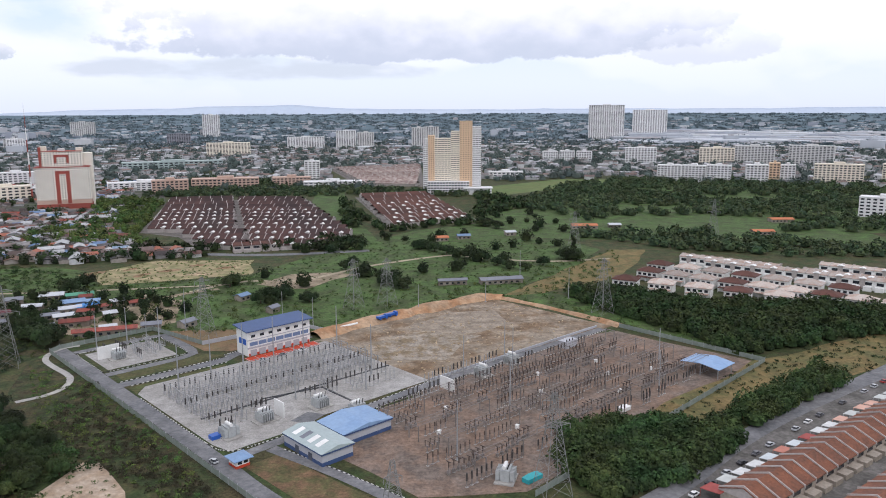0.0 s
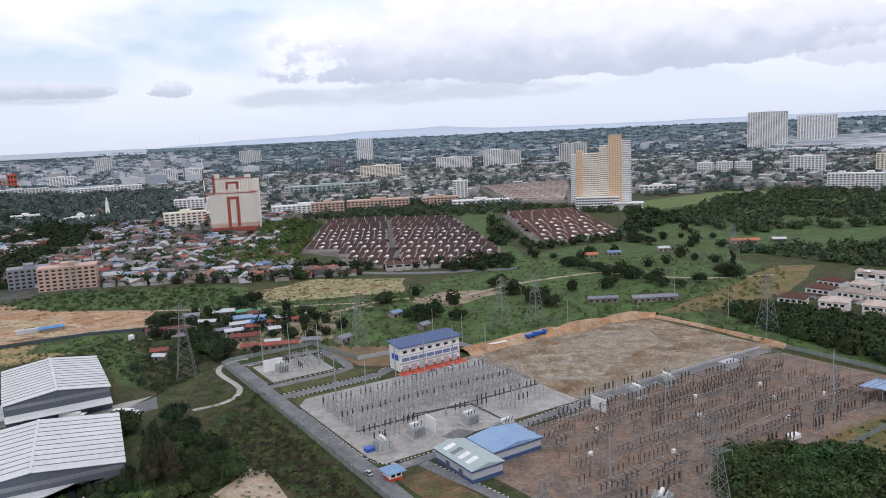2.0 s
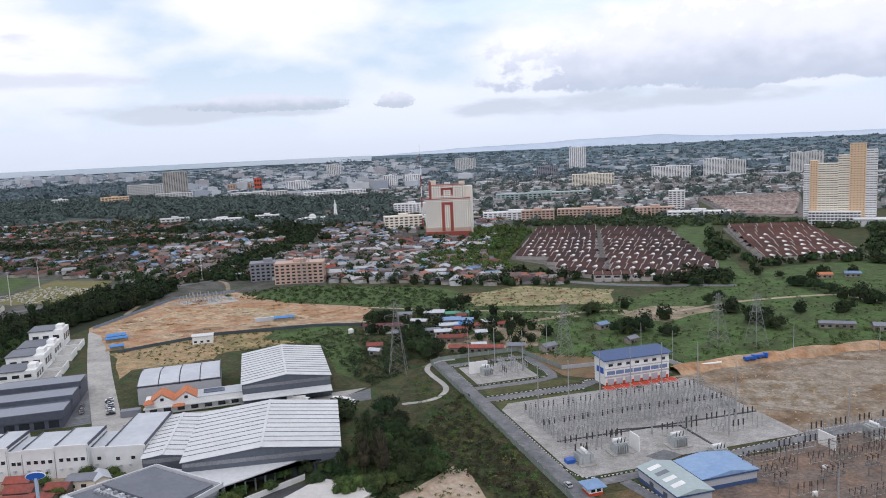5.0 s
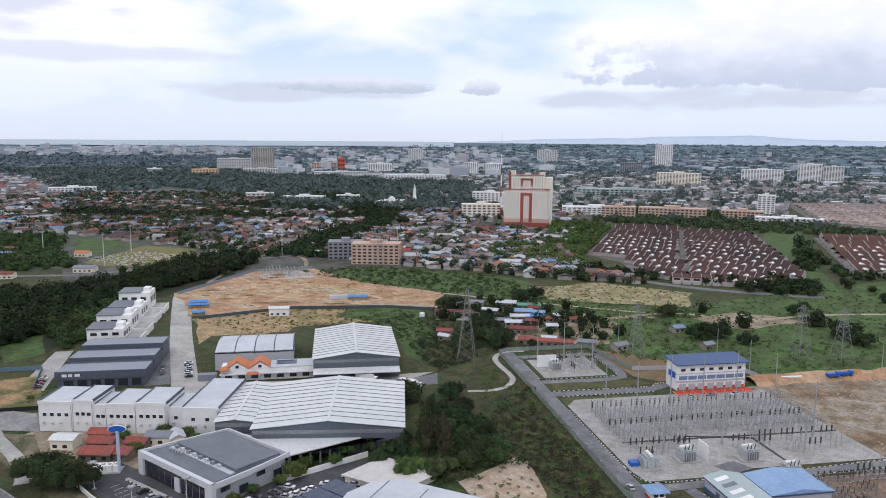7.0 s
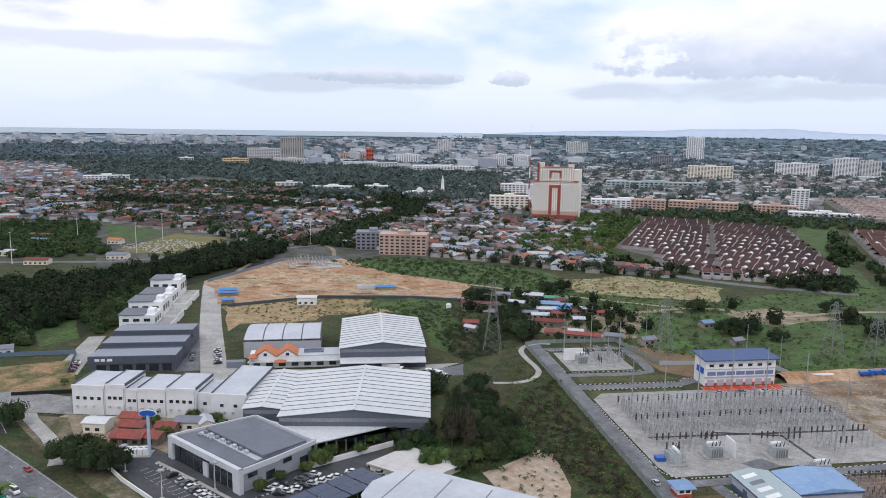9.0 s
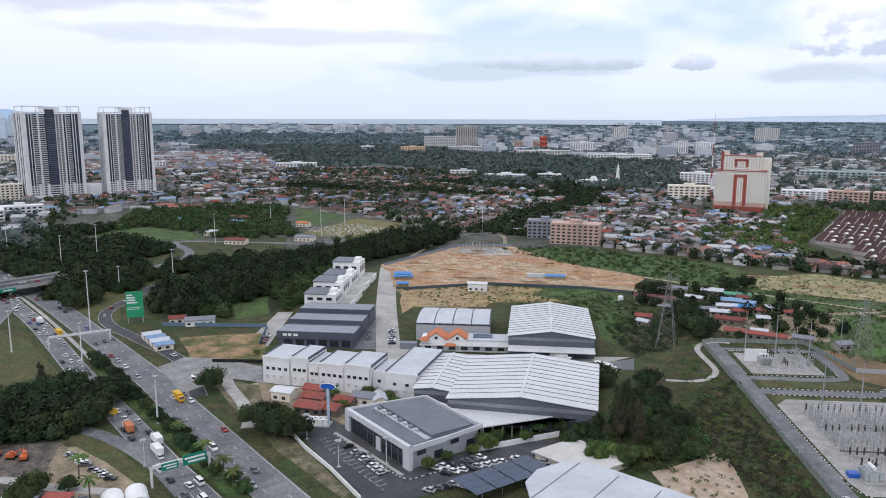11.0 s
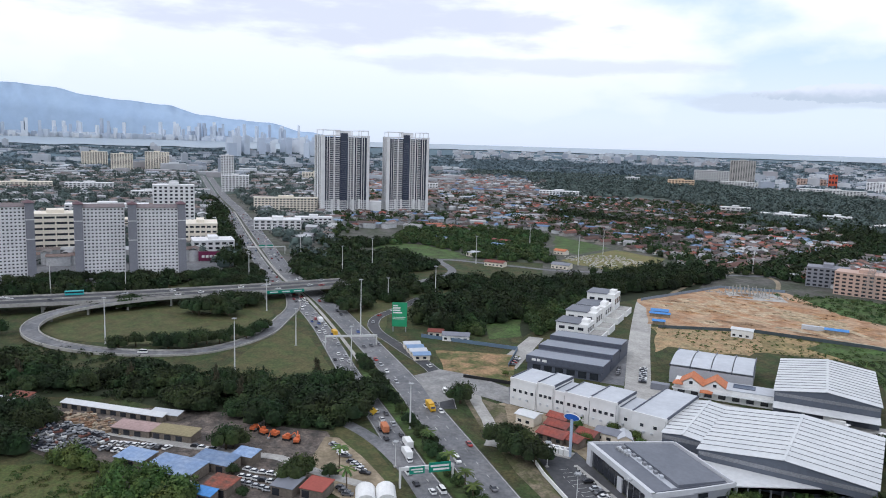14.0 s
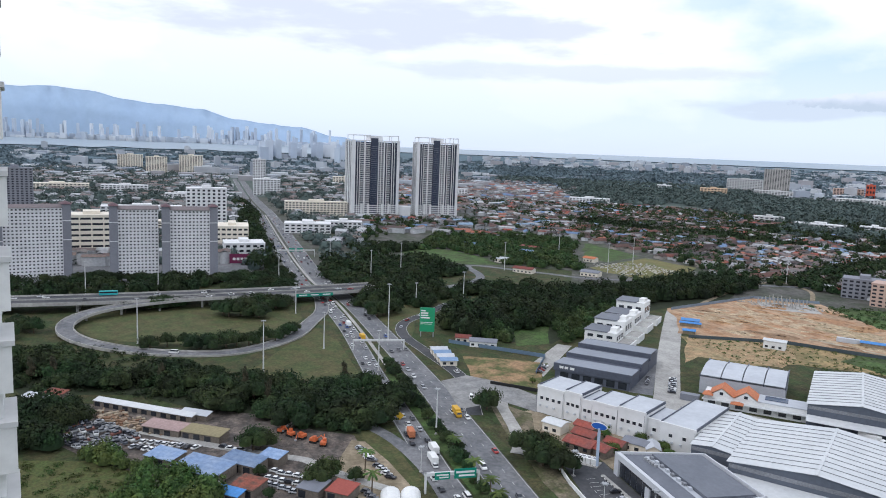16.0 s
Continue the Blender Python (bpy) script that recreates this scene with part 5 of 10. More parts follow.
# barrel-roofed hall with an orange-roofed office in front
hall = thing("hall", "grey hall with a curved pale metal roof in four bays", "hall", pose(-303, 253, 0, 0, 0, 43))
part("wall", Shape().box(0, 0, 0, 40, 36, 8.6), GREY_WALL, hall)
for k in range(4):
    s = Shape()
    x0, x1 = 10 * k + 0.25, 10 * k + 9.75
    pr = [(-0.6 + 37.2 * i / 10, 8.7 + 2.6 * math.sin(math.pi * min(1, (i + 1.5) / 11))) for i in range(11)]
    v = [(x, yy, zz) for x in (x0, x1) for yy, zz in pr] + [(x, yy, zz - 0.3) for x in (x0, x1) for yy, zz in pr]
    s.add(v, [(i, 11 + i, 12 + i, i + 1) for i in range(10)] + [(22 + i, 23 + i, 34 + i, 33 + i) for i in range(10)] + [(22 + i, i, i + 1, 23 + i) for i in range(10)] + [(11 + i, 33 + i, 34 + i, 12 + i) for i in range(10)])
    part("roof_bay", s, ROOF_PALE, hall, "curved pale blue-grey metal sheeting")
for k in range(5):
    part("gutter", Shape().box(10 * k - 0.25, -0.4, 8.6, 10 * k + 0.25, 36.2, 9.6), DARK_GREY, hall)
off = thing("office", "white office with twin orange-tiled gables", "office", pose(-288, 244, 0, 0, 0, 43))
part("wall", Shape().box(0, -2, 0, 46, 10, 6.0), WHITE_PAINT, off)
part("flat_roof", Shape().box(24, -2.2, 6.0, 46.2, 10.2, 6.4), ROOF_PALE, off)
part("verandah_roof", Shape().box(-0.5, -4.5, 3.6, 46, -1.9, 4.0), ROOF_WHITE, off, "long white verandah roof")
for cx in (8, 19):
    s = Shape()
    s.add([(cx - 5.8, -2.6, 6.0), (cx + 5.8, -2.6, 6.0), (cx, -2.6, 9.8), (cx - 5.8, 9.6, 6.0), (cx + 5.8, 9.6, 6.0), (cx, 9.6, 9.8)], [(0, 3, 5, 2), (1, 2, 5, 4), (3, 4, 5)])
    part("gable_roof", s, ROOF_ORANGE, off, "orange tiled pitched roof")
    g = part("gable_wall", Shape().add([(cx - 5.0, -2.2, 6.0), (cx + 5.0, -2.2, 6.0), (cx, -2.2, 9.3)], [(0, 1, 2)]), WHITE_PAINT, off)
    part("window", Shape().box(cx - 0.8, -2.35, 6.4, cx + 0.8, -2.22, 7.8), GLASS_DARK, g)
part("porch_roof", Shape().hip(0, -4.4, 4, 0.5, 6.0, 1.4, 0.4), ROOF_ORANGE, off, "small orange tiled porch roof")
part("porch_roof", Shape().hip(13, -6.2, 18, -3.2, 4.0, 1.0, 0.4), ROOF_ORANGE, off, "small orange tiled porch roof")
part("solar_panel", Shape().box(27, 2, 6.5, 37, 8, 6.75), SOLAR, off, "blue-black rooftop solar panels")
for k in range(7):
    part("window", Shape().box(2 + 6.3 * k, -2.1, 0.9, 5.4 + 6.3 * k, -1.95, 2.9), GLASS_DARK, off)
patch("hall_yard", [(-310, 240), (-292, 226), (-246, 262), (-212, 290), (-205, 318), (-252, 268), (-284, 243)], 0.045, CONCRETE, "pale concrete yard between the sheds", "yard")
gatew = solid("gate_house", Shape().box(0, 0, 0, 9, 4, 3.2), ROOF_GREY, "small grey gate shelter beside the road", "gatehouse", m=pose(-296, 236, 0, 0, 0, 43))

# car showroom
sh = thing("showroom", "silver-grey car showroom with a glazed front", "showroom")
FASCIA = mat("silver_fascia", (0.56, 0.57, 0.59), 0.4, 0.06, 2.0)
A, B, C, D = (-229, 157), (-187, 153), (-185, 184), (-219, 188)
part("wall", Shape().prism([A, B, C, D], 0.0, 7.6), mat("silver_clad", (0.37, 0.38, 0.41), 0.4, 0.08, 2.0), sh)
part("roof", Shape().prism([(-228, 158.5), (-188, 154.8), (-186, 183), (-218.4, 187)], 7.6, 8.1), SHOW_ROOF, sh, "dark grey metal roof")
part("service_trench", Shape().prism([(-224, 165.2), (-188.4, 161.6), (-188.2, 163.8), (-223.3, 167.4)], 8.1, 8.25), ROOF_PALE, sh, "pale service strip along the roof")
part("upper_roof", Shape().add([(-223.2, 167.6, 8.1), (-187.8, 164.0, 8.1), (-186.6, 183, 8.1), (-218.6, 186.6, 8.1), (-223.2, 167.6, 9.3), (-187.8, 164.0, 9.3), (-186.6, 183, 8.5), (-218.6, 186.6, 8.5)], [(4, 5, 6, 7), (0, 1, 5, 4), (1, 2, 6, 5), (2, 3, 7, 6), (3, 0, 4, 7)]), SHOW_ROOF, sh, "dark grey upper roof slope")
for k in range(8):
    part("cooling_unit", Shape().slab(-221 + 3.6 * k, 166 - .365 * k * 1.0, 8.25, 1.5, 1.1, 1.0, -6), ROOF_PALE if k % 2 else LOUVRE, sh)
def beam(s, a, b, t, z0, z1):
    d = Vector((b[0] - a[0], b[1] - a[1])).normalized()
    n = Vector((-d.y, d.x)) * t
    return s.prism([a, b, (b[0] + n.x, b[1] + n.y), (a[0] + n.x, a[1] + n.y)], z0, z1)
part("fascia", beam(Shape(), (-230, 156), (-186, 152), 1.6, 6.6, 8.8), FASCIA, sh, "broad silver-grey front fascia")
part("fascia", beam(Shape(), (-186, 152), (-184.4, 168), .6, 6.9, 8.8), FASCIA, sh)
part("fascia", beam(Shape(), (-219.5, 188.5), (-230, 156), .6, 6.9, 8.8), FASCIA, sh)
part("fascia", beam(Shape(), (-184.4, 168), (-183.6, 185), .6, 7.2, 8.8), FASCIA, sh)
part("fascia", beam(Shape(), (-183.6, 185), (-219.5, 188.5), .6, 7.2, 8.8), FASCIA, sh)
part("end_pier", beam(Shape(), (-230, 156), (-227, 155.7), 1.6, 0, 6.6), FASCIA, sh)
part("end_pier", beam(Shape(), (-190, 152.4), (-186, 152), 1.6, 0, 6.6), FASCIA, sh)
for k in range(9):
    t0, t1 = (k + 0.06) / 9, (k + 0.94) / 9
    a = (-227 + 37 * t0, 156.5 - 3.35 * t0)
    b = (-227 + 37 * t1, 156.5 - 3.35 * t1)
    part("glass_pane", beam(Shape(), a, b, 0.2, 0.2, 6.5), GLASS_DARK, sh)
part("entrance_portal", beam(Shape(), (-208, 154.3), (-205, 154.0), .8, 0, 5.0), FASCIA, sh)
for k in range(4):
    t = 0.1 + 0.24 * k
    a, b = (-186.8 + 1.8 * t, 153 + 31 * t), (-186.8 + 1.8 * (t + 0.12), 153 + 31 * (t + 0.12))
    part("window", beam(Shape(), (b[0] + 0.1, b[1]), (a[0] + 0.1, a[1]), 0.15, 1.0 if k % 2 else 4.4, 4.0 if k % 2 else 6.0), GLASS_DARK, sh)
for k in range(5):
    part("roof_vent", Shape().box(-222 + 1.6 * k, 163, 8.1, -221 + 1.6 * k, 164, 9.0), STEEL, sh)
patch("car_park", [(-246, 142), (-240, 158), (-229, 156.5), (-187, 152.5), (-183, 186), (-172, 206), (-160, 222), (-150, 222), (-166, 165), (-171, 140), (-182, 128)], 0.05, ASPHALT_DARK, "dark asphalt car park with white bay lines", "car park")
q = Shape()
for k in range(15):
    q.slab(-228 + 3.1 * k, 145 - 0.4 * k, 0.06, 0.15, 3.5, 0.02, -6)
for k in range(12):
    q.slab(-222 + 3.6 * k, 141.5 - 0.35 * k, 0.06, 1.8, 0.15, 0.02, -6)
solid("bay_marking", q, LINE_PAINT, "white painted parking bay lines", "marking", kind="structure")


def wall_line(name, pts, h, t, m, label, z=0.0, category="wall", closed=False):
    s = Shape()
    for a, b in zip(pts, pts[1:] + (pts[:1] if closed else [])):
        L_ = math.dist(a, b)
        s.slab((a[0] + b[0]) / 2, (a[1] + b[1]) / 2, z, L_ + t, t, h, math.degrees(math.atan2(b[1] - a[1], b[0] - a[0])))
    return solid(name, s, m, label, category)


wall_line("planter_kerb", [(-229, 151), (-206, 150), (-186, 148.6)], 0.25, 1.3, CONCRETE, "low concrete planter strip in the car park", category="kerb")
wall_line("boundary_wall", [(-240, 138), (-226, 135), (-205, 132.5), (-181, 128)], 1.6, 0.4, WHITE_PAINT, "long low white boundary wall beside the car park")
park(-225, 148.8, 3.1, -0.42, 12, 84, skip=0.3)
park(-181, 160, 0.7, 2.9, 8, 20, skip=0.2)
park(-176, 160, 0.9, 2.9, 14, 25, skip=0.25)
park(-171, 148, 0.8, 2.9, 16, 25, skip=0.3)
park(-165, 158, 1.0, 2.9, 14, 25, skip=0.25)

# sign pole and the small houses behind the showroom
sg = thing("sign_pole", "tall white sign pole with a blue oval panel", "sign")
part("pole", Shape().rod((-237, 153, 0), (-237, 153, 15.5), 0.6, n=10), mat("pole_grey_blue", (0.42, 0.50, 0.62), 0.5, 0.05), sg)
SIGN_BLUE = mat("sign_blue", (0.03, 0.11, 0.42), 0.35, 0.05)
for nm, r, dd, mt in (("panel_rim", 1.0, 0.5, WHITE_PAINT), ("panel", 0.92, 0.7, SIGN_BLUE)):
    s = Shape()
    v = []
    for sd in (-dd / 2, dd / 2):
        v += [(-237 + 0.6 * sd + 0.8 * 3.3 * r * math.cos(i * math.pi / 12), 153 - 0.8 * sd + 0.6 * 3.3 * r * math.cos(i * math.pi / 12), 16.2 + 1.35 * r * math.sin(i * math.pi / 12)) for i in range(24)]
    s.add(v, [tuple(range(23, -1, -1)), tuple(range(24, 48))] + [(i, (i + 1) % 24, 24 + (i + 1) % 24, 24 + i) for i in range(24)])
    part(nm, s, mt, sg)


def house(x, y, ang, w, d, h, rise, roofm, label, wallm=None, category="house", hip=False, group=""):
    ob = thing("house", label, category, pose(x, y, 0, 0, 0, ang), group)
    part("wall", Shape().box(-w / 2, -d / 2, 0, w / 2, d / 2, h), wallm or CREAM, ob)
    r = Shape()
    if hip:
        r.hip(-w / 2, -d / 2, w / 2, d / 2, h, rise)
    else:
        r.gable(-w / 2, -d / 2, w / 2, d / 2, h, rise, 0.6, 0.2)
        for sx in (-w / 2, w / 2):
            part("gable_wall", Shape().add([(sx, -d / 2, h), (sx, d / 2, h), (sx, 0, h + rise * 0.95)], [(2, 1, 0) if sx < 0 else (0, 1, 2)]), wallm or CREAM, ob)
    part("roof", r, roofm, ob)
    for k in range(max(1, int(w / 4))):
        part("window", Shape().box(-w / 2 + 1 + 4 * k, -d / 2 - 0.05, 0.9, -w / 2 + 2.8 + 4 * k, -d / 2 + 0.05, 2.2), GLASS_DARK, ob)
    return ob


TIMBER = mat("weathered_timber_wall", (0.20, 0.17, 0.14), 0.9, 0.3, 1.0)
ROOF_RUST = mat("rusty_red_roof", (0.27, 0.065, 0.045), 0.7, 0.35, 1.2, (0.17, 0.06, 0.05), 5, rnd=0.25)
for x, y, a, w, d in ((-254, 156, 30, 12, 8), (-262, 163, 30, 10, 7), (-247, 161, 20, 9, 7), (-266, 186, 35, 14, 5), (-256, 192, 35, 12, 5), (-250, 170, 25, 8, 6), (-270, 168, 30, 9, 6)):
    house(x, y, a, w, d, 2.8, 1.6, ROOF_RUST, "small house with a rusty red roof among trees", TIMBER)
house(-274, 155, 30, 9, 7, 4.0, 1.0, ROOF_WHITE, "small house with a white metal roof")
house(-247, 178, 35, 10, 7, 3.5, 1.2, ROOF_GREY, "small house with a dark grey roof")
house(-241, 181, -30, 8, 5, 3.5, 1.6, ROOF_PALE, "small shed with a pale metal roof")
hv = thing("cooling_plant", "group of white cooling units on a slab beside the sign", "air conditioner", pose(-241, 151, 0.05, 0, 0, 40))
part("slab", Shape().box(-5, -3, 0, 5, 3, .3), CONCRETE, hv)
for k in range(4):
    u_ = part("unit", Shape().box(-4.4 + 2.2 * k, -1.8, .3, -2.5 + 2.2 * k, 1.6, 2.6), WHITE_PAINT, hv)
    part("fan_grille", Shape().rod((-3.45 + 2.2 * k, -.1, 2.6), (-3.45 + 2.2 * k, -.1, 2.72), .7, n=10), LOUVRE, u_)

# curved roof, pale flat roof and solar carport below the viewer
cr = thing("curved_roof_building", "building with a broad curved pale grey metal roof", "building")
pts = [(-143, 163), (-146, 172), (-144, 182), (-137, 189), (-96, 194), (-84, 180), (-86, 150), (-118, 142)]
part("wall", Shape().prism([(-140, 165), (-142, 176), (-136, 186), (-97, 191), (-87, 178), (-89, 153), (-117, 146)], 0, 8.6), GREY_WALL, cr)
part("roof", Shape().prism(pts, 8.6, 9.2), ROOF_PALE, cr)
for k in range(3):
    part("roof_seam", beam(Shape(), (-140 + 14 * k, 186 + 1.6 * k), (-134 + 15 * k, 150 - 1.0 * k), 0.3, 9.2, 9.35), ROOF_SEAM, cr)
fl = thing("flat_roof_building", "low building with a pale flat concrete roof", "building")
part("wall", Shape().prism([(-164, 192), (-161, 210), (-138, 211), (-141, 194)], 0, 2.4), CREAM, fl)
part("roof", Shape().prism([(-165, 191), (-162, 211.5), (-137, 212), (-140, 192.5)], 2.4, 2.8), mat("pale_screed", (0.58, 0.56, 0.53), 0.8, 0.12, 2.0), fl)
cp = thing("solar_carport", "steel carport roofed with blue-black solar panels", "carport")
for i in range(4):
    for j in range(3):
        x, y = -164.5 + 4.6 * j + 1.1 * i, 158 + 8.0 * i - 0.6 * j
        part("solar_panel", Shape().slab(x, y, 3.6 + 0.15 * j, 4.3, 7.6, 0.15, -8), SOLAR, cp)
        part("post", Shape().box(x - 0.1, y - 0.1, 0, x + 0.1, y + 0.1, 3.6), STEEL, cp)
patch("cleared_plot", [(-131, 214), (-124, 243), (-118, 243), (-100, 222), (-92, 205), (-110, 200)], 0.06, mat("pale_rubble", (0.45, 0.37, 0.29), 0.95, 0.25, 1.5, (0.36, 0.27, 0.19), 8, world_space=True, bump=0.5), "bare pale rubble plot", "ground", 1.5)

# plots beside the highway
patch("works_yard", [(-322, 176), (-305, 195), (-296, 232), (-256, 262), (-206, 316), (-196, 300), (-246, 250), (-240, 205), (-280, 190), (-298, 156), (-312, 150)], 0.02, ASPHALT, "worn grey works yard between the sheds", "yard", 2)
patch("works_yard", [(-300, 156), (-242, 190), (-226, 186), (-222, 160), (-244, 158), (-262, 140), (-300, 140)], 0.02, DIRT, "trodden bare ground round the small houses", "ground", 3)
patch("dirt_verge", [(-318, 142), (-296, 154), (-262, 140), (-240, 136), (-262, 130), (-284, 134)], 0.03, VERGE_SOIL, "bare brown soil round the lane", "ground", 2)
patch("dirt_verge", [(-242, 137), (-178, 127), (-178, 124), (-230, 126), (-262, 132)], 0.03, VERGE_SOIL, "sandy verge beside the car park wall", "ground", 1)
patch("bare_plot", [(-392, 158), (-348, 146), (-324, 172), (-368, 200)], 0.05, mat("plot_soil", (0.34, 0.22, 0.12), 0.95, 0.35, 1.5, (0.09, 0.105, 0.035), 11, world_space=True, bump=0.4), "bare sandy plot with patches of grass", "ground", 2.5)
wall_line("plot_hoarding", [(-340, 153), (-322, 172)], 1.8, 0.3, BLACK_RUBBER, "low black hoarding round the plot", category="hoarding")
wall_line("metal_fence", [(-421, 160), (-378, 204), (-350, 184)], 2.2, 0.2, mat("blue_grey_fence", (0.13, 0.19, 0.26), 0.6, 0.1), "blue-grey sheet metal fence", category="fence")
for k in range(4):
    house(-400 + 7.5 * k, 146 - 0.8 * k, 80, 9, 6.5, 3.0, 1.0, ROOF_BLUE if k % 2 else ROOF_PALE, "small roadside stall with a blue metal roof", category="stall", group="roadside stalls")
house(-409, 178, 62, 16, 7, 3.4, 1.6, ROOF_GREY, "long white house with a grey roof", WHITE_PAINT)
house(-422, 170, 62, 9, 7, 3.0, 1.5, ROOF_RUST, "small house with a rusty red roof")
bb = thing("billboard", "tall green roadside billboard on steel posts", "billboard", pose(-437, 151, 0, 0, 0, 68))
for k in (-4, 4):
    part("post", Shape().rod((k, 0.4, 0), (k, 0.4, 19), 0.35), STEEL, bb)
bp_ = part("panel", Shape().box(-4.7, -0.2, 3.5, 4.7, 0.2, 19), mat("billboard_green", (0.03, 0.30, 0.14), 0.5, 0.1), bb)
for k, (w_, z_) in enumerate(((3.4, 15.4), (5.2, 13.9), (5.2, 12.4), (6.4, 10.9), (8.8, 8.2), (8.0, 7.2))):
    part("text_bar", Shape().box(-4.2, -0.26, z_ + 1.1, -4.2 + w_ * .9, -0.21, z_ + (1.95 if k < 4 else 1.4)), WHITE_PAINT, bp_, "white bar of lettering")


# ---- substation ----
INSUL = mat("dark_insulator", (0.060, 0.054, 0.052), 0.4, 0.2, 0.5)
INSUL_GREY = mat("grey_insulator", (0.34, 0.345, 0.35), 0.4, 0.2, 0.5)
TANK = mat("transformer_grey", (0.40, 0.42, 0.42), 0.5, 0.15, 1.0)
MESH_FENCE = mat("fence_mesh", (0.24, 0.28, 0.25), 0.7, 0.2, 2.0)
RED_FLOOR = mat("red_floor_paint", (0.55, 0.07, 0.03), 0.7, 0.2, 1.5)
BLACK_PAINT = mat("black_paint", (0.03, 0.03, 0.03), 0.7, 0.2)
KERB_WHITE = mat("kerb_white", (0.66, 0.66, 0.62), 0.8, 0.25, 1.0)


def kerb(pts, label="black and white striped road kerb", at=site):
    line = smooth_line([Vector((*at(*p), 0)) for p in pts], 1.1)
    s = Shape()
    for i in range(len(line) - 1):
        ribbon(s, line[i:i + 2], -0.15, 0.15, 0.28, slot=i % 2, thick=0.25)
    return solid("kerb", s, [KERB_WHITE, BLACK_PAINT], label, "kerb", kind="structure")


kerb([(-229, 150), (-206, 149), (-184, 147.5), (-180, 156), (-176, 179)], "black and white striped kerb round the car park planter", lambda x, y: (x, y))
kerb([(3, 47), (3.2, 12), (8, 11), (44, 11), (45, 16), (45, 44), (40, 48), (6, 48), (3, 45)])
kerb([(4, 66), (52, 66.5), (60, 62.5), (104, 62.5)])
kerb([(6, 74), (52, 74)])
kerb([(3, 92), (3, 150), (5, 162), (12, 165.5), (40, 165), (110, 161)])
kerb([(21, 176), (26, 205), (31, 240)])
kerb([(40, 171), (110, 167.3), (230, 170)])
kerb([(63, 82.5), (104, 82.5)])


def site_fence(pts, label="grey-green mesh security fence on posts"):
    ob = thing("security_fence", label, "fence", kind="structure")
    for a, b in zip(pts, pts[1:]):
        n = max(1, int(math.dist(a, b) / 6))
        for i in range(n):
            p, q = [Vector(site(a[0] + (b[0] - a[0]) * t / n, a[1] + (b[1] - a[1]) * t / n)) for t in (i, i + 1)]
            ang = math.degrees(math.atan2(q.y - p.y, q.x - p.x))
            part("fence_panel", Shape().slab((p.x + q.x) / 2, (p.y + q.y) / 2, 0.1, (q - p).length - 0.2, 0.08, 2.3, ang), MESH_FENCE, ob)
            part("post", Shape().box(p.x - 0.1, p.y - 0.1, 0, p.x + 0.1, p.y + 0.1, 2.8), STEEL, ob)
    return ob


site_fence([(-6, 270), (-6, 0), (0, -4), (48, -4), (56, 40)])
site_fence([(239, 172), (239, 254), (150, 257), (60, 260)], "grey mesh security fence beside the red yard")
wall_line("boundary_wall", [site(56, 40), site(112, 46), site(116, 70)], 2.2, 0.3, GREY_WALL, "grey concrete boundary wall behind the control building")
site_patch("grass_verge", [(-12, -4), (-6, -4), (-6, 270), (-12, 270)], 0.03, MEADOW, "strip of green verge outside the fence")
site_patch("grass_bed", [(6, 55), (50, 55), (56, 63), (6, 65)], 0.05, LAWN, "worn lawn bed between the site roads")
site_patch("brown_bed", [(50, 0), (108, 48), (104, 60), (62, 60), (52, 50)], 0.05, mat("bare_brown", (0.22, 0.14, 0.08), 0.95, 0.3, 1.5, (0.17, 0.13, 0.07), 12, world_space=True), "bare brown ground behind the small yard")
site_patch("brown_bed", [(4, 178), (18, 178), (26, 262), (6, 268)], 0.05, mat("bare_grass_brown", (0.17, 0.105, 0.06), 0.95, 0.4, 1.2, (0.10, 0.095, 0.04), 8, world_space=True), "bare brown ground with tufts of grass beside the fence")
site_patch("lawn_corner", [(4, 76), (50, 76), (50, 79), (10, 79), (4, 85)], 0.06, LAWN, "narrow lawn beside the gravel yard")

# orange earth bank behind the levelled pad
def bank(pts, width, height, m, label):
    line = smooth_line([Vector((*site(*p), 0)) for p in pts], 5)
    s = Shape()
    prof = [(-0.5, 0.0), (-0.25, 0.75), (0.0, 1.0), (0.22, 0.7), (0.5, 0.0)]
    rows = []
    for i, p in enumerate(line):
        d = line[min(i + 1, len(line) - 1)] - line[max(i - 1, 0)]
        n = Vector((-d.y, d.x, 0)).normalized()
        k = 1 + 0.5 * noise.noise(Vector((p.x / 12, p.y / 12, 0.5)))
        rows += [tuple(p + n * (a * width * k) + Vector((0, 0, b * height * k + 0.02))) for a, b in prof]
    s.add(rows, [(5 * i + j, 5 * i + j + 1, 5 * i + j + 6, 5 * i + j + 5) for i in range(len(line) - 1) for j in range(4)])
    return solid("earth_bank", s, m, label, "earth bank", kind="structure")


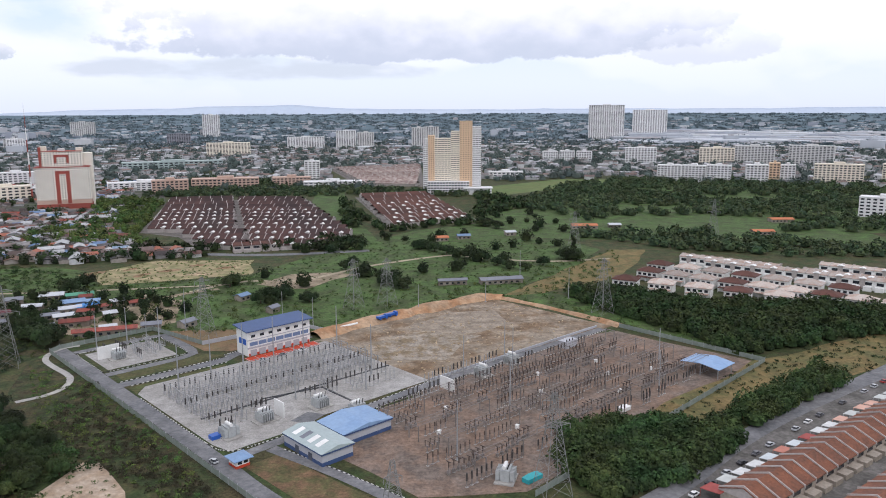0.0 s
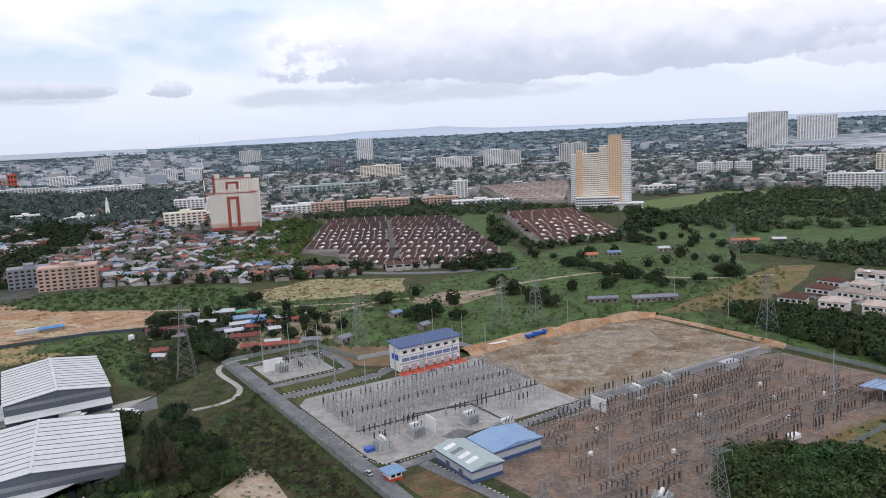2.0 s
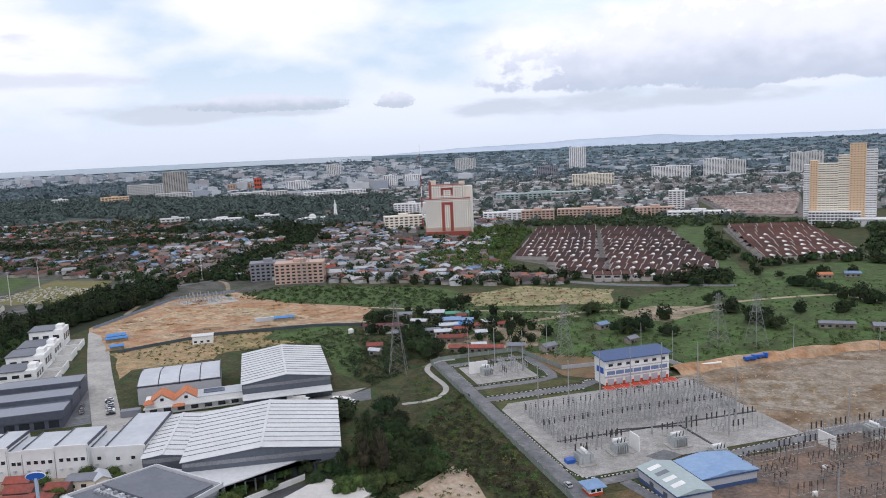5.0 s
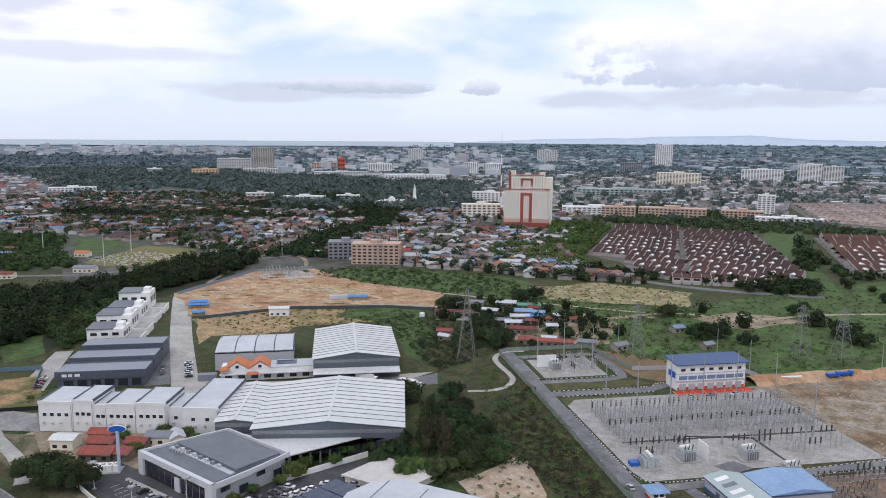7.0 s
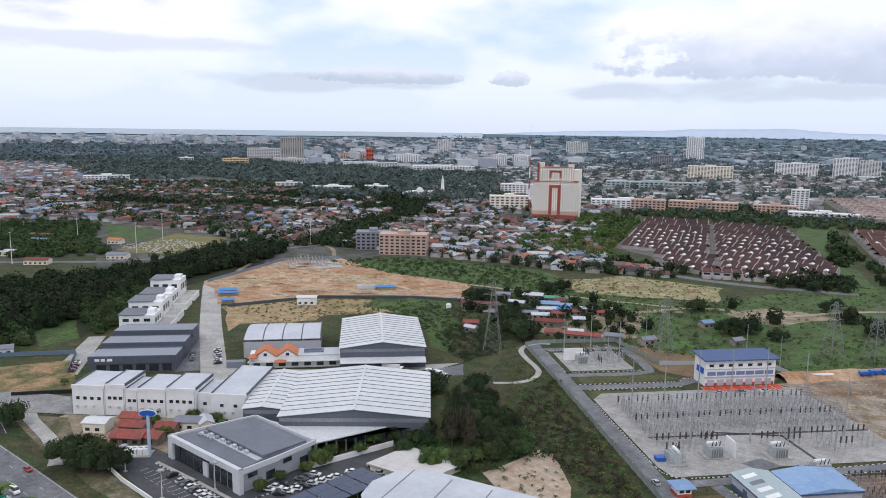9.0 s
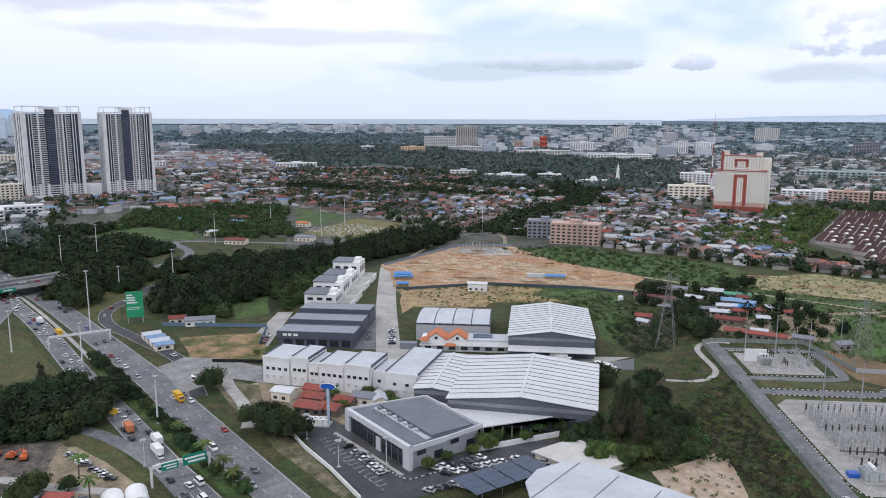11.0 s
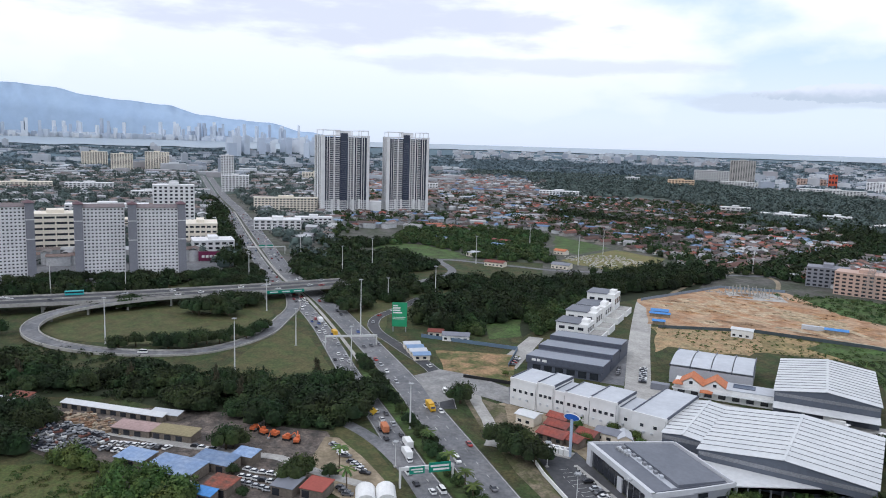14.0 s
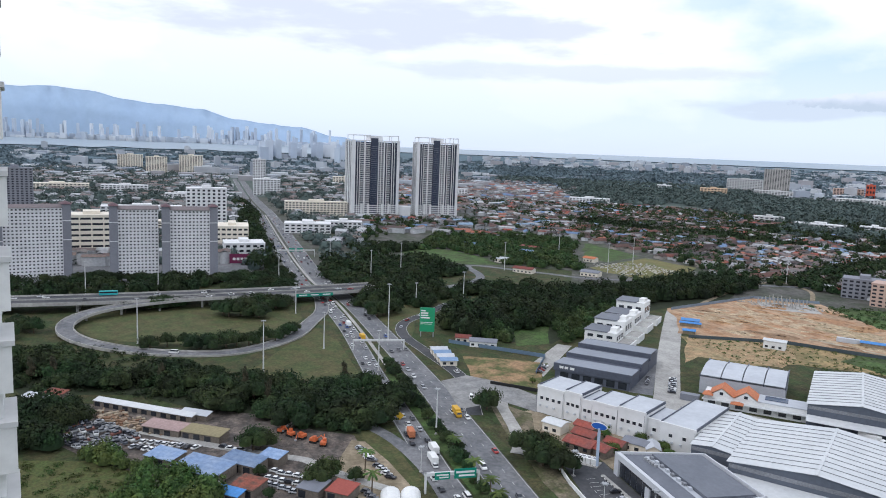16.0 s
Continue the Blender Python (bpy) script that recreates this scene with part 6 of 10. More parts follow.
bank([(106, 68), (140, 66), (190, 68), (232, 72), (242, 82)], 15, 3.0, ORANGE_SOIL, "bank of raw orange earth behind the pad")
bank([(240, 78), (243, 110), (243, 150), (241, 172)], 6, 1.6, ORANGE_SOIL, "low bank of raw orange earth")
site_patch("wet_earth", [(150, 90), (190, 84), (214, 100), (200, 128), (160, 122)], 0.08, mat("wet_earth", (0.21, 0.165, 0.115), 0.6, 0.35, 1.5, (0.30, 0.25, 0.19), 7, world_space=True), "damp darker earth on the levelled pad", 5)
site_patch("pale_rubble", [(112, 96), (150, 100), (170, 130), (130, 142), (110, 125)], 0.09, mat("grey_rubble", (0.33, 0.29, 0.24), 0.95, 0.35, 1.5, (0.21, 0.16, 0.10), 7, world_space=True), "spread pale rubble on the levelled pad", 5)
for u, v, a in ((150, 72, 43), (158, 71, 40)):
    solid("site_truck", Shape().box(-3.5, -1.2, 0.9, 1.6, 1.2, 2.2).box(1.8, -1.2, 0.6, 3.4, 1.2, 2.7).rod((-2, -1.25, .5), (-2, 1.25, .5), .5).rod((2.5, -1.25, .5), (2.5, 1.25, .5), .5), SIGN_BLUE, "blue site lorry on the earth bank", "lorry", m=pose(*site(u, v), 1.8, 0, 0, a))
ps = thing("pipe_stack", "stack of white pipes on bare earth", "pipes", pose(*site(128, 70), 0.5, 0, 0, 40))
for y, z in ((0, .6), (1.2, .6), (.6, 1.65)):
    part("pipe", Shape().rod((-6, y, z), (6, y, z), .6, n=10), WHITE_PAINT, ps)

# control building
cb = thing("control_building", "two-storey white control building with a deep blue roof", "building", SITE @ Matrix.Translation((63.5, -74, 0)) @ Matrix.Diagonal((.88, 1, .93, 1)))
part("wall", Shape().box(0, 0, 0, 41, 11, 13.2), WHITE_PAINT, cb)
r = Shape()
q = [(-1.4, -1.6, 13.6), (42.4, -1.6, 13.6), (42.4, 12.4, 15.0), (-1.4, 12.4, 15.0)]
r.add(q + [(a, b, c + 0.5) for a, b, c in q], [(4, 5, 6, 7), (0, 1, 5, 4), (1, 2, 6, 5), (2, 3, 7, 6), (3, 0, 4, 7), (3, 2, 1, 0)])
part("roof", r, ROOF_DBLUE, cb, "deep blue metal roof")
part("floor_band", Shape().box(-0.15, -0.25, 4.1, 41.15, 0.2, 5.0), GREY_WALL, cb, "grey floor band")
part("floor_band", Shape().box(-0.15, -0.2, 8.6, 41.15, 0.2, 9.0), GREY_WALL, cb, "grey floor band")
for k in range(7):
    w0 = part("window", Shape().box(2.2 + 5.6 * k, -0.08, 10.1, 4.8 + 5.6 * k, 0.05, 11.5), GLASS_DARK, cb)
    part("window_frame", Shape().box(1.9 + 5.6 * k, -0.22, 11.5, 5.1 + 5.6 * k, 0.04, 11.75), GREY_WALL, w0)
    part("window_band", Shape().box(1.2 + 5.6 * k, -0.07, 5.5, 6.2 + 5.6 * k, 0.05, 7.6), mat("blue_window_band", (0.16, 0.22, 0.36), 0.3, 0.1) if k == 0 else bpy.data.materials["blue_window_band"], cb)
for k in range(7):
    part("shutter", Shape().box(1.4 + 5.6 * k, -0.2, 0.1, 5.4 + 5.6 * k, -0.13, 3.4), GREY_WALL, cb, "grey roller shutter")
part("ground_floor", Shape().box(0.5, -0.12, 0.1, 40.5, -0.03, 1.6), RED_FLOOR, cb, "red-painted base wall")
part("sign_panel", Shape().box(-0.2, 1.5, 6.0, -0.05, 8.5, 9.2), SIGN_BLUE, cb, "blue and white sign panel")
site_patch("red_apron", [(60.5, 75.2), (101, 75.2), (101, 81.5), (60.5, 81.5)], 0.17, RED_FLOOR, "red-painted parking apron with white bay lines", category="apron")
for k in range(9):
    p = site(61 + 5 * k, 78.4)
    solid("bay_marking", Shape().slab(*p, 0.18, 0.25, 6.0, 0.02, 43), LINE_PAINT, "white painted bay line on the red apron", "marking", kind="structure")
for u in (66, 76, 88):
    put_car(*site(u, 84.5), 0.15, 43 + 180 * int(u > 70), "silver" if u == 66 else "dark grey" if u == 76 else "white")


# blue-roofed sheds
def blue_shed(u, v, w, d, h, roofm, label, mono=0.0):
    ob = thing("shed", label, "shed", SITE @ pose(u, -v, 0))
    part("wall", Shape().box(0, 0, 1.4, w, d, h), GREY_WALL, ob)
    part("dado", Shape().box(-0.05, -0.05, 0, w + 0.05, d + 0.05, 1.5), ROOF_DBLUE, ob, "blue-painted dado")
    part("eaves_band", Shape().box(-0.5, -0.5, h - 0.7, w + 0.5, d + 0.5, h), ROOF_DBLUE, ob, "blue eaves fascia")
    r = Shape()
    r.add([(-0.7, -0.7, h), (w + 0.7, -0.7, h), (w + 0.7, d + 0.7, h), (-0.7, d + 0.7, h), (w / 2, -0.7, h + 1.5), (w / 2, d + 0.7, h + 1.5)], [(0, 4, 5, 3), (1, 2, 5, 4), (0, 1, 4), (2, 3, 5)])
    part("roof", r, roofm, ob)
    if roofm is PALE_GREEN_ROOF:
        for k in range(4):
            y0 = d * (.18 + .2 * k)
            part("skylight", Shape().add([(.4, y0, h + .14), (w / 2 - .5, y0, h + 1.46), (w / 2 - .5, y0 + d * .1, h + 1.46), (.4, y0 + d * .1, h + .14), (.4, y0, h + .2), (w / 2 - .5, y0, h + 1.52), (w / 2 - .5, y0 + d * .1, h + 1.52), (.4, y0 + d * .1, h + .2)], [(4, 5, 6, 7), (0, 1, 5, 4), (1, 2, 6, 5), (2, 3, 7, 6), (3, 0, 4, 7)]), WHITE_PAINT if k != 2 else ROOF_GREY, ob, "pale translucent roof sheet")
    for k in range(2):
        part("door", Shape().box(-0.1, d * (0.25 + 0.35 * k), 0, -0.02, d * (0.25 + 0.35 * k) + 2.4, 3), DARK_GREY, ob)
    return ob


PALE_GREEN_ROOF = mat("pale_green_roof", (0.36, 0.43, 0.43), 0.5, 0.1, 1.5)
blue_shed(23, 197, 13, 24, 5.0, PALE_GREEN_ROOF, "long blue and grey shed with a pale roof")
blue_shed(38, 189, 22, 16, 4.8, ROOF_BLUE, "square shed with a broad blue roof")
gh = thing("guardhouse", "small guardhouse with a blue hipped roof and red base", "guardhouse", SITE @ pose(1, -178, 0))
part("wall", Shape().box(0, 0, 0.9, 5, 5, 3), WHITE_PAINT, gh)
part("base", Shape().box(-0.1, -0.1, 0, 5.1, 5.1, 1.0), RED_FLOOR, gh, "red-painted base wall")
part("roof", Shape().hip(0, 0, 5, 5, 3, 1.6, 1.2), ROOF_BLUE, gh)
for k in range(2):
    part("window", Shape().box(0.7 + 2.2 * k, -0.06, 1.4, 2.2 + 2.2 * k, 0.04, 2.5), GLASS_DARK, gh)
put_car(*site(-2.2, 168), 0.15, 43 + 90, "silver")
fs = thing("shelter", "open steel shelter with a blue roof in the far yard corner", "shelter", SITE @ pose(200, -250, 0))
part("roof", Shape().gable(0, 0, 14, 18, 4.6, 1.2, 0.6, 0.2), ROOF_BLUE, fs)
for a in (0.5, 13.5):
    for b in (0.5, 9, 17.5):
        part("post", Shape().box(a - .15, b - .15, 0, a + .15, b + .15, 4.7), STEEL, fs)


# switchgear
INSUL_BROWN = mat("brown_insulator", (0.085, 0.062, 0.052), 0.4, 0.2, 0.5)
STAND_OLD = mat("dark_weathered_steel", (0.25, 0.225, 0.21), 0.7, 0.3, 1.0)
STAND = mat("weathered_steel", (0.42, 0.425, 0.43), 0.6, 0.25, 1.0)
def gear(kind, label, old=False):
    """Three phases of one kind of switchgear in a row along local x, on one joined steel stand; the older yard's gear is weathered dark."""
    grey, steel = (INSUL_BROWN, STAND_OLD) if old else (INSUL_GREY, STAND)
    ob = thing(kind, label, "switchgear", group="switchgear")
    st = Shape().box(-2.7, -.16, 0, 2.7, .16, .12)
    hs = {"post_insulator": 2.6, "surge_arrester": 2.4, "circuit_breaker": 2.6, "disconnector": 2.6}[kind]
    for i in range(3):
        x = (i - 1) * 2.4
        st.box(x - .14, -.14, 0.1, x + .14, .14, hs)
        st.box(x - .4, -.4, 0, x + .4, .4, .22, 1)
        if kind == "post_insulator":
            part("insulator", Shape().rod((x, 0, 2.6), (x, 0, 4.6), .24, .17, 7), grey, ob)
        elif kind == "surge_arrester":
            s = Shape()
            for k in range(4):
                s.rod((x, 0, 2.4 + .66 * k), (x, 0, 3.1 + .66 * k), .34, .26, 8)
            part("insulator", s, INSUL, ob, "dark ribbed insulator")
        elif kind == "circuit_breaker":
            st.box(x - .45, -.45, 0.3, x + .45, .45, 1.5)
            part("insulator", Shape().rod((x, 0, 2.6), (x, 0, 4.5), .24, .2, 7).rod((x, -1.1, 4.6), (x, 1.1, 4.6), .22, .22, 7), grey, ob)
        else:
            st.box(x - .16, -1.3, 2.35, x + .16, 1.3, 2.7)
            part("insulator", Shape().rod((x, -1.1, 2.7), (x, -1.1, 4.4), .16).rod((x, 1.1, 2.7), (x, 1.1, 4.4), .16).rod((x, -1.3, 4.42), (x, 1.3, 4.42), .09), grey, ob, "insulator pair with a switch blade")
    part("stand", st, [steel, CONCRETE], ob)
    return ob


GEAR = {k: gear(k, l) for k, l in (("post_insulator", "three grey post insulators on steel supports"), ("surge_arrester", "three dark surge arresters on steel supports"),
                                   ("circuit_breaker", "three grey live-tank circuit breakers on cabinets"), ("disconnector", "three-phase disconnector switch on steel frames"))}
OLD_GEAR = {k: gear(k, l, True) for k, l in (("post_insulator", "three brown post insulators on weathered supports"), ("surge_arrester", "three dark surge arresters on weathered supports"),
                                             ("circuit_breaker", "three dark circuit breakers on weathered cabinets"), ("disconnector", "weathered three-phase disconnector switch on frames"))}
GEAR_USED = set()


def put_gear(kind, u, v, turn=0, z=0.1, old=False):
    m = SITE @ pose(u, -v, z, 0, 0, turn)
    src = (OLD_GEAR if old else GEAR)[kind]
    if src not in GEAR_USED:
        GEAR_USED.add(src)
        src.matrix_basis = m
        return
    if old:
        m = m @ Matrix.Diagonal((1, 1, .84 + .12 * ((u * 7.3 + v * 3.1) % 1), 1))
    ob = copy_thing(src, Matrix())
    ob.matrix_basis = m


ROW = ["surge_arrester", "post_insulator", "disconnector", "circuit_breaker", "disconnector", "surge_arrester", "circuit_breaker", "disconnector", "post_insulator", "disconnector", "surge_arrester"]
for i in range(10):
    u = 14 + 9.2 * i
    for j, kd in enumerate(ROW):
        v = 96 + 4.15 * j
        if v > 128 and 40 < u < 64:
            continue
        if v > 131 and u > 70 and j % 2:
            continue
        put_gear(kd, u + rng.normal(0, 0.2), v)
for u, v, kd in ((14, 146, "surge_arrester"), (22, 143, "post_insulator"), (33, 139, "surge_arrester"), (56, 140, "surge_arrester"), (66, 136, "post_insulator"), (66, 142, "surge_arrester"), (76, 146, "disconnector"), (86, 140, "post_insulator"), (94, 147, "post_insulator"), (84, 148, "surge_arrester")):
    put_gear(kd, u, v)
for i in range(21):
    u = 52 + 7.6 * i
    for j, kd in enumerate(("surge_arrester", "disconnector", "circuit_breaker", "post_insulator", "disconnector", "post_insulator", "circuit_breaker", "surge_arrester")):
        v = 176 + 9.2 * j
        if (u < 60 and v < 205) or rng.random() < 0.24:
            continue
        put_gear(kd, u + rng.normal(0, 1.1), v + rng.normal(0, 1.2), old=True)
        if j in (1, 4) and u > 110:
            put_gear("post_insulator", u + 4.6, v + 3.5, old=True)
for u, v in ((14, 20), (21, 18), (29, 19), (34, 26), (25, 30), (32, 36), (22, 24), (28, 25), (36, 18), (30, 31), (37, 33), (24, 38)):
    put_gear("surge_arrester" if u < 25 else "disconnector", u, v, 90)
for u in range(46, 112, 6):
    put_gear("surge_arrester" if u % 4 else "post_insulator", u + 40, 162 if u > 60 else 172)


# overhead busbars on portal frames
def busbar(u0, u1, v, z, m=STAND):
    ob = thing("busbar", "grey tubular busbars carried on steel portals", "busbar", SITE @ pose(u0, -v, 0.1), "busbars")
    for k in range(3):
        part("tube", Shape().rod((0, -2.2 * k, z), (u1 - u0, -2.2 * k, z), 0.09), m, ob)
    n = int((u1 - u0) / 18)
    for i in range(n + 1):
        x = (u1 - u0) * i / n
        part("portal", Shape().box(x - .15, -4.9, 0, x + .15, -4.6, z).box(x - .15, .4, 0, x + .15, .7, z).box(x - .12, -4.9, z - .45, x + .12, .7, z - .2), m, ob)
    return ob


for v, z in ((95, 5.6), (102, 6.8), (110, 6.2), (118, 6.8), (126, 6.0)):
    busbar(12, 100, v, z)
for v, z in ((182, 7.0), (200, 6.0), (216, 7.0), (234, 6.0)):
    busbar(60, 212, v, z, STAND_OLD)


def transformer(u, v, ang, label="large grey power transformer with radiators", wall=False):
    ob = thing("transformer", label, "transformer", SITE @ pose(u, -v, 0.1, 0, 0, ang) @ Matrix.Scale(1.25, 4), "transformers")
    part("plinth", Shape().box(-3.6, -2.6, 0, 3.6, 2.6, 0.4), CONCRETE, ob)
    part("tank", Shape().box(-2.2, -1.2, 0.4, 2.2, 1.2, 3.4), TANK, ob)
    for sy in (-1, 1):
        for k in range(6):
            part("radiator", Shape().box(-2.2 + .76 * k, sy * 1.9 - .55, 0.7, -1.95 + .76 * k, sy * 1.9 + .55, 3.2), TANK, ob)
    part("conservator", Shape().rod((-2.4, .2, 4.3), (1.0, .2, 4.3), .5, n=10), WHITE_PAINT, ob, "white oil conservator drum")
    for k in range(3):
        part("bushing", Shape().rod((-1 + k * 1.2, -.5, 3.4), (-1 + k * 1.2, -1.0, 5.2), .18, .1), INSUL, ob)
    return ob


for u, v, a in ((29, 149, 0), (53, 152, 0), (12, 152, 90), (16, 33, 0), (60, 168, 0), (128, 172, 90), (150, 170, 90), (62, 246, 30)):
    transformer(u, v, a)
wall_line("fire_wall", [site(36, 145), site(36, 151.5)], 6.4, 0.5, WHITE_PAINT, "tall white fire wall between transformers")
wall_line("fire_wall", [site(8, 27.5), site(18, 27.5)], 6.5, 0.5, WHITE_PAINT, "tall white fire wall in the small yard")
wall_line("fire_wall", [site(104, 170), site(104, 178)], 5.5, 0.5, WHITE_PAINT, "white fire wall beside the red yard")
for u, v, w in ((8, 150, 5), (140, 240, 5), (68, 252, 7)):
    solid("tarpaulin_cover", Shape().prism([(-w / 2, -1.5), (w / 2, -1.7), (w / 2 + .3, 1.2), (0, 1.7), (-w / 2, 1.4)], 0, 1.5), SIGN_BLUE if u < 20 else WHITE_PAINT if u > 100 else mat("teal_tarp", (0.04, 0.38, 0.42), 0.6, 0.2), "crumpled tarpaulin-covered stack on the yard", "stack", m=SITE @ pose(u, -v, 0.1))
for u, v in ((70, 205), (95, 222), (130, 205), (155, 228), (180, 198), (112, 240), (88, 190), (190, 222), (146, 190), (170, 212)):
    solid("cabinet", Shape().box(-.7, -.5, 0, .7, .5, 1.4).box(-.8, -.6, 1.4, .8, .6, 1.55), WHITE_PAINT, "white outdoor control cabinet on the red yard", "cabinet", group="control cabinets", m=SITE @ pose(u, -v, 0.1))
site_patch("cable_pit", [(36, 156), (46, 153), (50, 160), (40, 163)], 0.16, ASPHALT, "dark square cover slab in the gravel", category="slab")
for pts in ([(40, 128), (66, 134), (66, 156)], [(12, 130), (105, 132)]):
    wall_line("cable_trench", [site(*p) for p in pts], 0.25, 1.0, ASPHALT_DARK, "dark cable trench cover across the gravel", z=0.08, category="trench")
# low wall between pad and red yard with a grey cabin
wall_line("low_wall", [site(106, 161), site(230, 163)], 1.2, 0.5, GREY_WALL, "low grey wall beside the site road")
solid("cabin", Shape().box(0, 0, 0, 9, 5, 3.4).box(-.3, -.3, 3.4, 9.3, 5.3, 3.7), GREY_WALL, "grey flat-roofed cabin beside the yard road", "cabin", m=SITE @ pose(186, -176, 0.1))


# masts and pylons
def mast(x, y, h, label="tall tapered grey lightning mast", r=0.38, lamp=False):
    ob = thing("lamp_mast" if lamp else "lightning_mast", label, "lamp" if lamp else "mast", pose(x, y, 0))
    part("base", Shape().box(-.6, -.6, 0, .6, .6, .3), CONCRETE, ob)
    part("pole", Shape().rod((0, 0, 0), (0, 0, h), r, r * 0.45, 8), PALE_CONC if lamp else STEEL, ob)
    if lamp:
        s = Shape()
        for k in range(6):
            t = k * math.pi / 3
            s.box(1.1 * math.cos(t) - .25, 1.1 * math.sin(t) - .25, h - .5, 1.1 * math.cos(t) + .25, 1.1 * math.sin(t) + .25, h - .1)
        part("lamp_head", s.rod((0, 0, h - .3), (0, 0, h - .1), 1.0, n=8), STEEL, ob)
    return ob


for u, v, h in ((18, 96, 22), (34, 94, 22), (50, 94, 24), (66, 94, 24), (84, 92, 24), (104, 92, 22), (24, 140, 22), (50, 138, 24), (92, 136, 24), (14, 8, 18), (36, 34, 20), (28, 12, 20), (40, 24, 20), (78, 150, 20)):
    mast(*site(u, v), h)
for u, v, h in ((120, 168, 20), (150, 166, 20), (60, 225, 22), (170, 238, 18), (200, 220, 18), (110, 205, 20), (140, 180, 22)):
    mast(*site(u, v), h, "thin grey lightning mast in the red yard", 0.3)


PYLON_STEEL = mat("dull_galvanised_steel", (0.25, 0.255, 0.25), 0.7, 0.2, 1.0)


def pylon(x, y, h, ang, spread=4.2, arms=3, label="tall galvanised steel lattice pylon"):
    ob = thing("pylon", label, "pylon", pose(x, y, 0, 0, 0, ang), "pylons")
    def leg(z):
        t = z / h
        return spread * (1 - t) ** 1.15 + 0.55
    t = 0.085
    levels = [0, .16, .3, .42, .52, .61, .69, .76, .83, .9, 1.0]
    s = Shape()
    for sx in (-1, 1):
        for sy in (-1, 1):
            part("leg", Shape().tube([(sx * leg(a * h), sy * leg(a * h), a * h) for a in levels], t * 1.3), PYLON_STEEL, ob)
    for a, b in zip(levels, levels[1:]):
        ka, kb = leg(a * h), leg(b * h)
        for i in range(4):
            c0 = [(-1, -1), (1, -1), (1, 1), (-1, 1)][i]
            c1 = [(-1, -1), (1, -1), (1, 1), (-1, 1)][(i + 1) % 4]
            s.rod((c0[0] * ka, c0[1] * ka, a * h), (c1[0] * kb, c1[1] * kb, b * h), t * .7, n=3)
            s.rod((c1[0] * ka, c1[1] * ka, a * h), (c0[0] * kb, c0[1] * kb, b * h), t * .7, n=3)
    part("bracing", s, PYLON_STEEL, ob)
    for k in range(arms):
        z = h * (0.66 + 0.13 * k)
        w = (6.2 - 0.9 * k) * h / 36
        q = Shape()
        for sx in (-1, 1):
            for sy in (-.5, .5):
                q.rod((0, sy, z), (sx * w, 0, z + .3), t * .8, n=4)
                q.rod((0, sy, z + 1.6), (sx * w, 0, z + .3), t * .8, n=4)
            q.rod((sx * w, 0, z + .3), (sx * w, 0, z - 1.6), .12, n=5)
        part("cross_arm", q, PYLON_STEEL, ob)
    return ob


pylon(*site(22, 236), 17, 20, 2.6, 1, "short white lattice terminal tower with a wide arm")
pylon(*site(66, 262), 34, 20)
pylon(-52, 449, 31, 50)
pylon(-32, 456, 30, 50)
pylon(98, 433, 34, 30)
pylon(-126, 391, 33, 40)
pylon(-205, 343, 40, 24)
pylon(118, 640, 34, 10)
pylon(262, 705, 36, 0)
pylon(-432, 560, 34, 60, label="lattice pylon standing by the flats")
for x, y, h in ((-140, 402, 24), (-150, 372, 18), (30, 462, 16), (-12, 440, 17), (84, 470, 20), (58, 520, 22), (-90, 420, 18), (-70, 405, 18)):
    mast(x, y, h, "thin grey utility pole in the grass", 0.25)


# ---- terraced estates ----
DARK_TILE = mat("dark_brown_tile", (0.040, 0.025, 0.024), 0.85, 0.3, 0.7, (0.068, 0.033, 0.029), 12, rnd=0.25)
RED_TILE = mat("red_brown_tile", (0.11, 0.048, 0.037), 0.85, 0.3, 0.7, (0.075, 0.04, 0.032), 10, rnd=0.2)
FAR_TILE = mat("faded_red_tile", (0.17, 0.105, 0.090), 0.85, 0.35, 0.7, (0.34, 0.29, 0.26), 7, rnd=0.25)
PARTY = mat("party_wall_white", (0.46, 0.42, 0.40), 0.85, 0.15, 1.0)


ESTATE_WALL = mat("estate_wall", (0.42, 0.385, 0.36), 0.85, 0.15, 1.0)


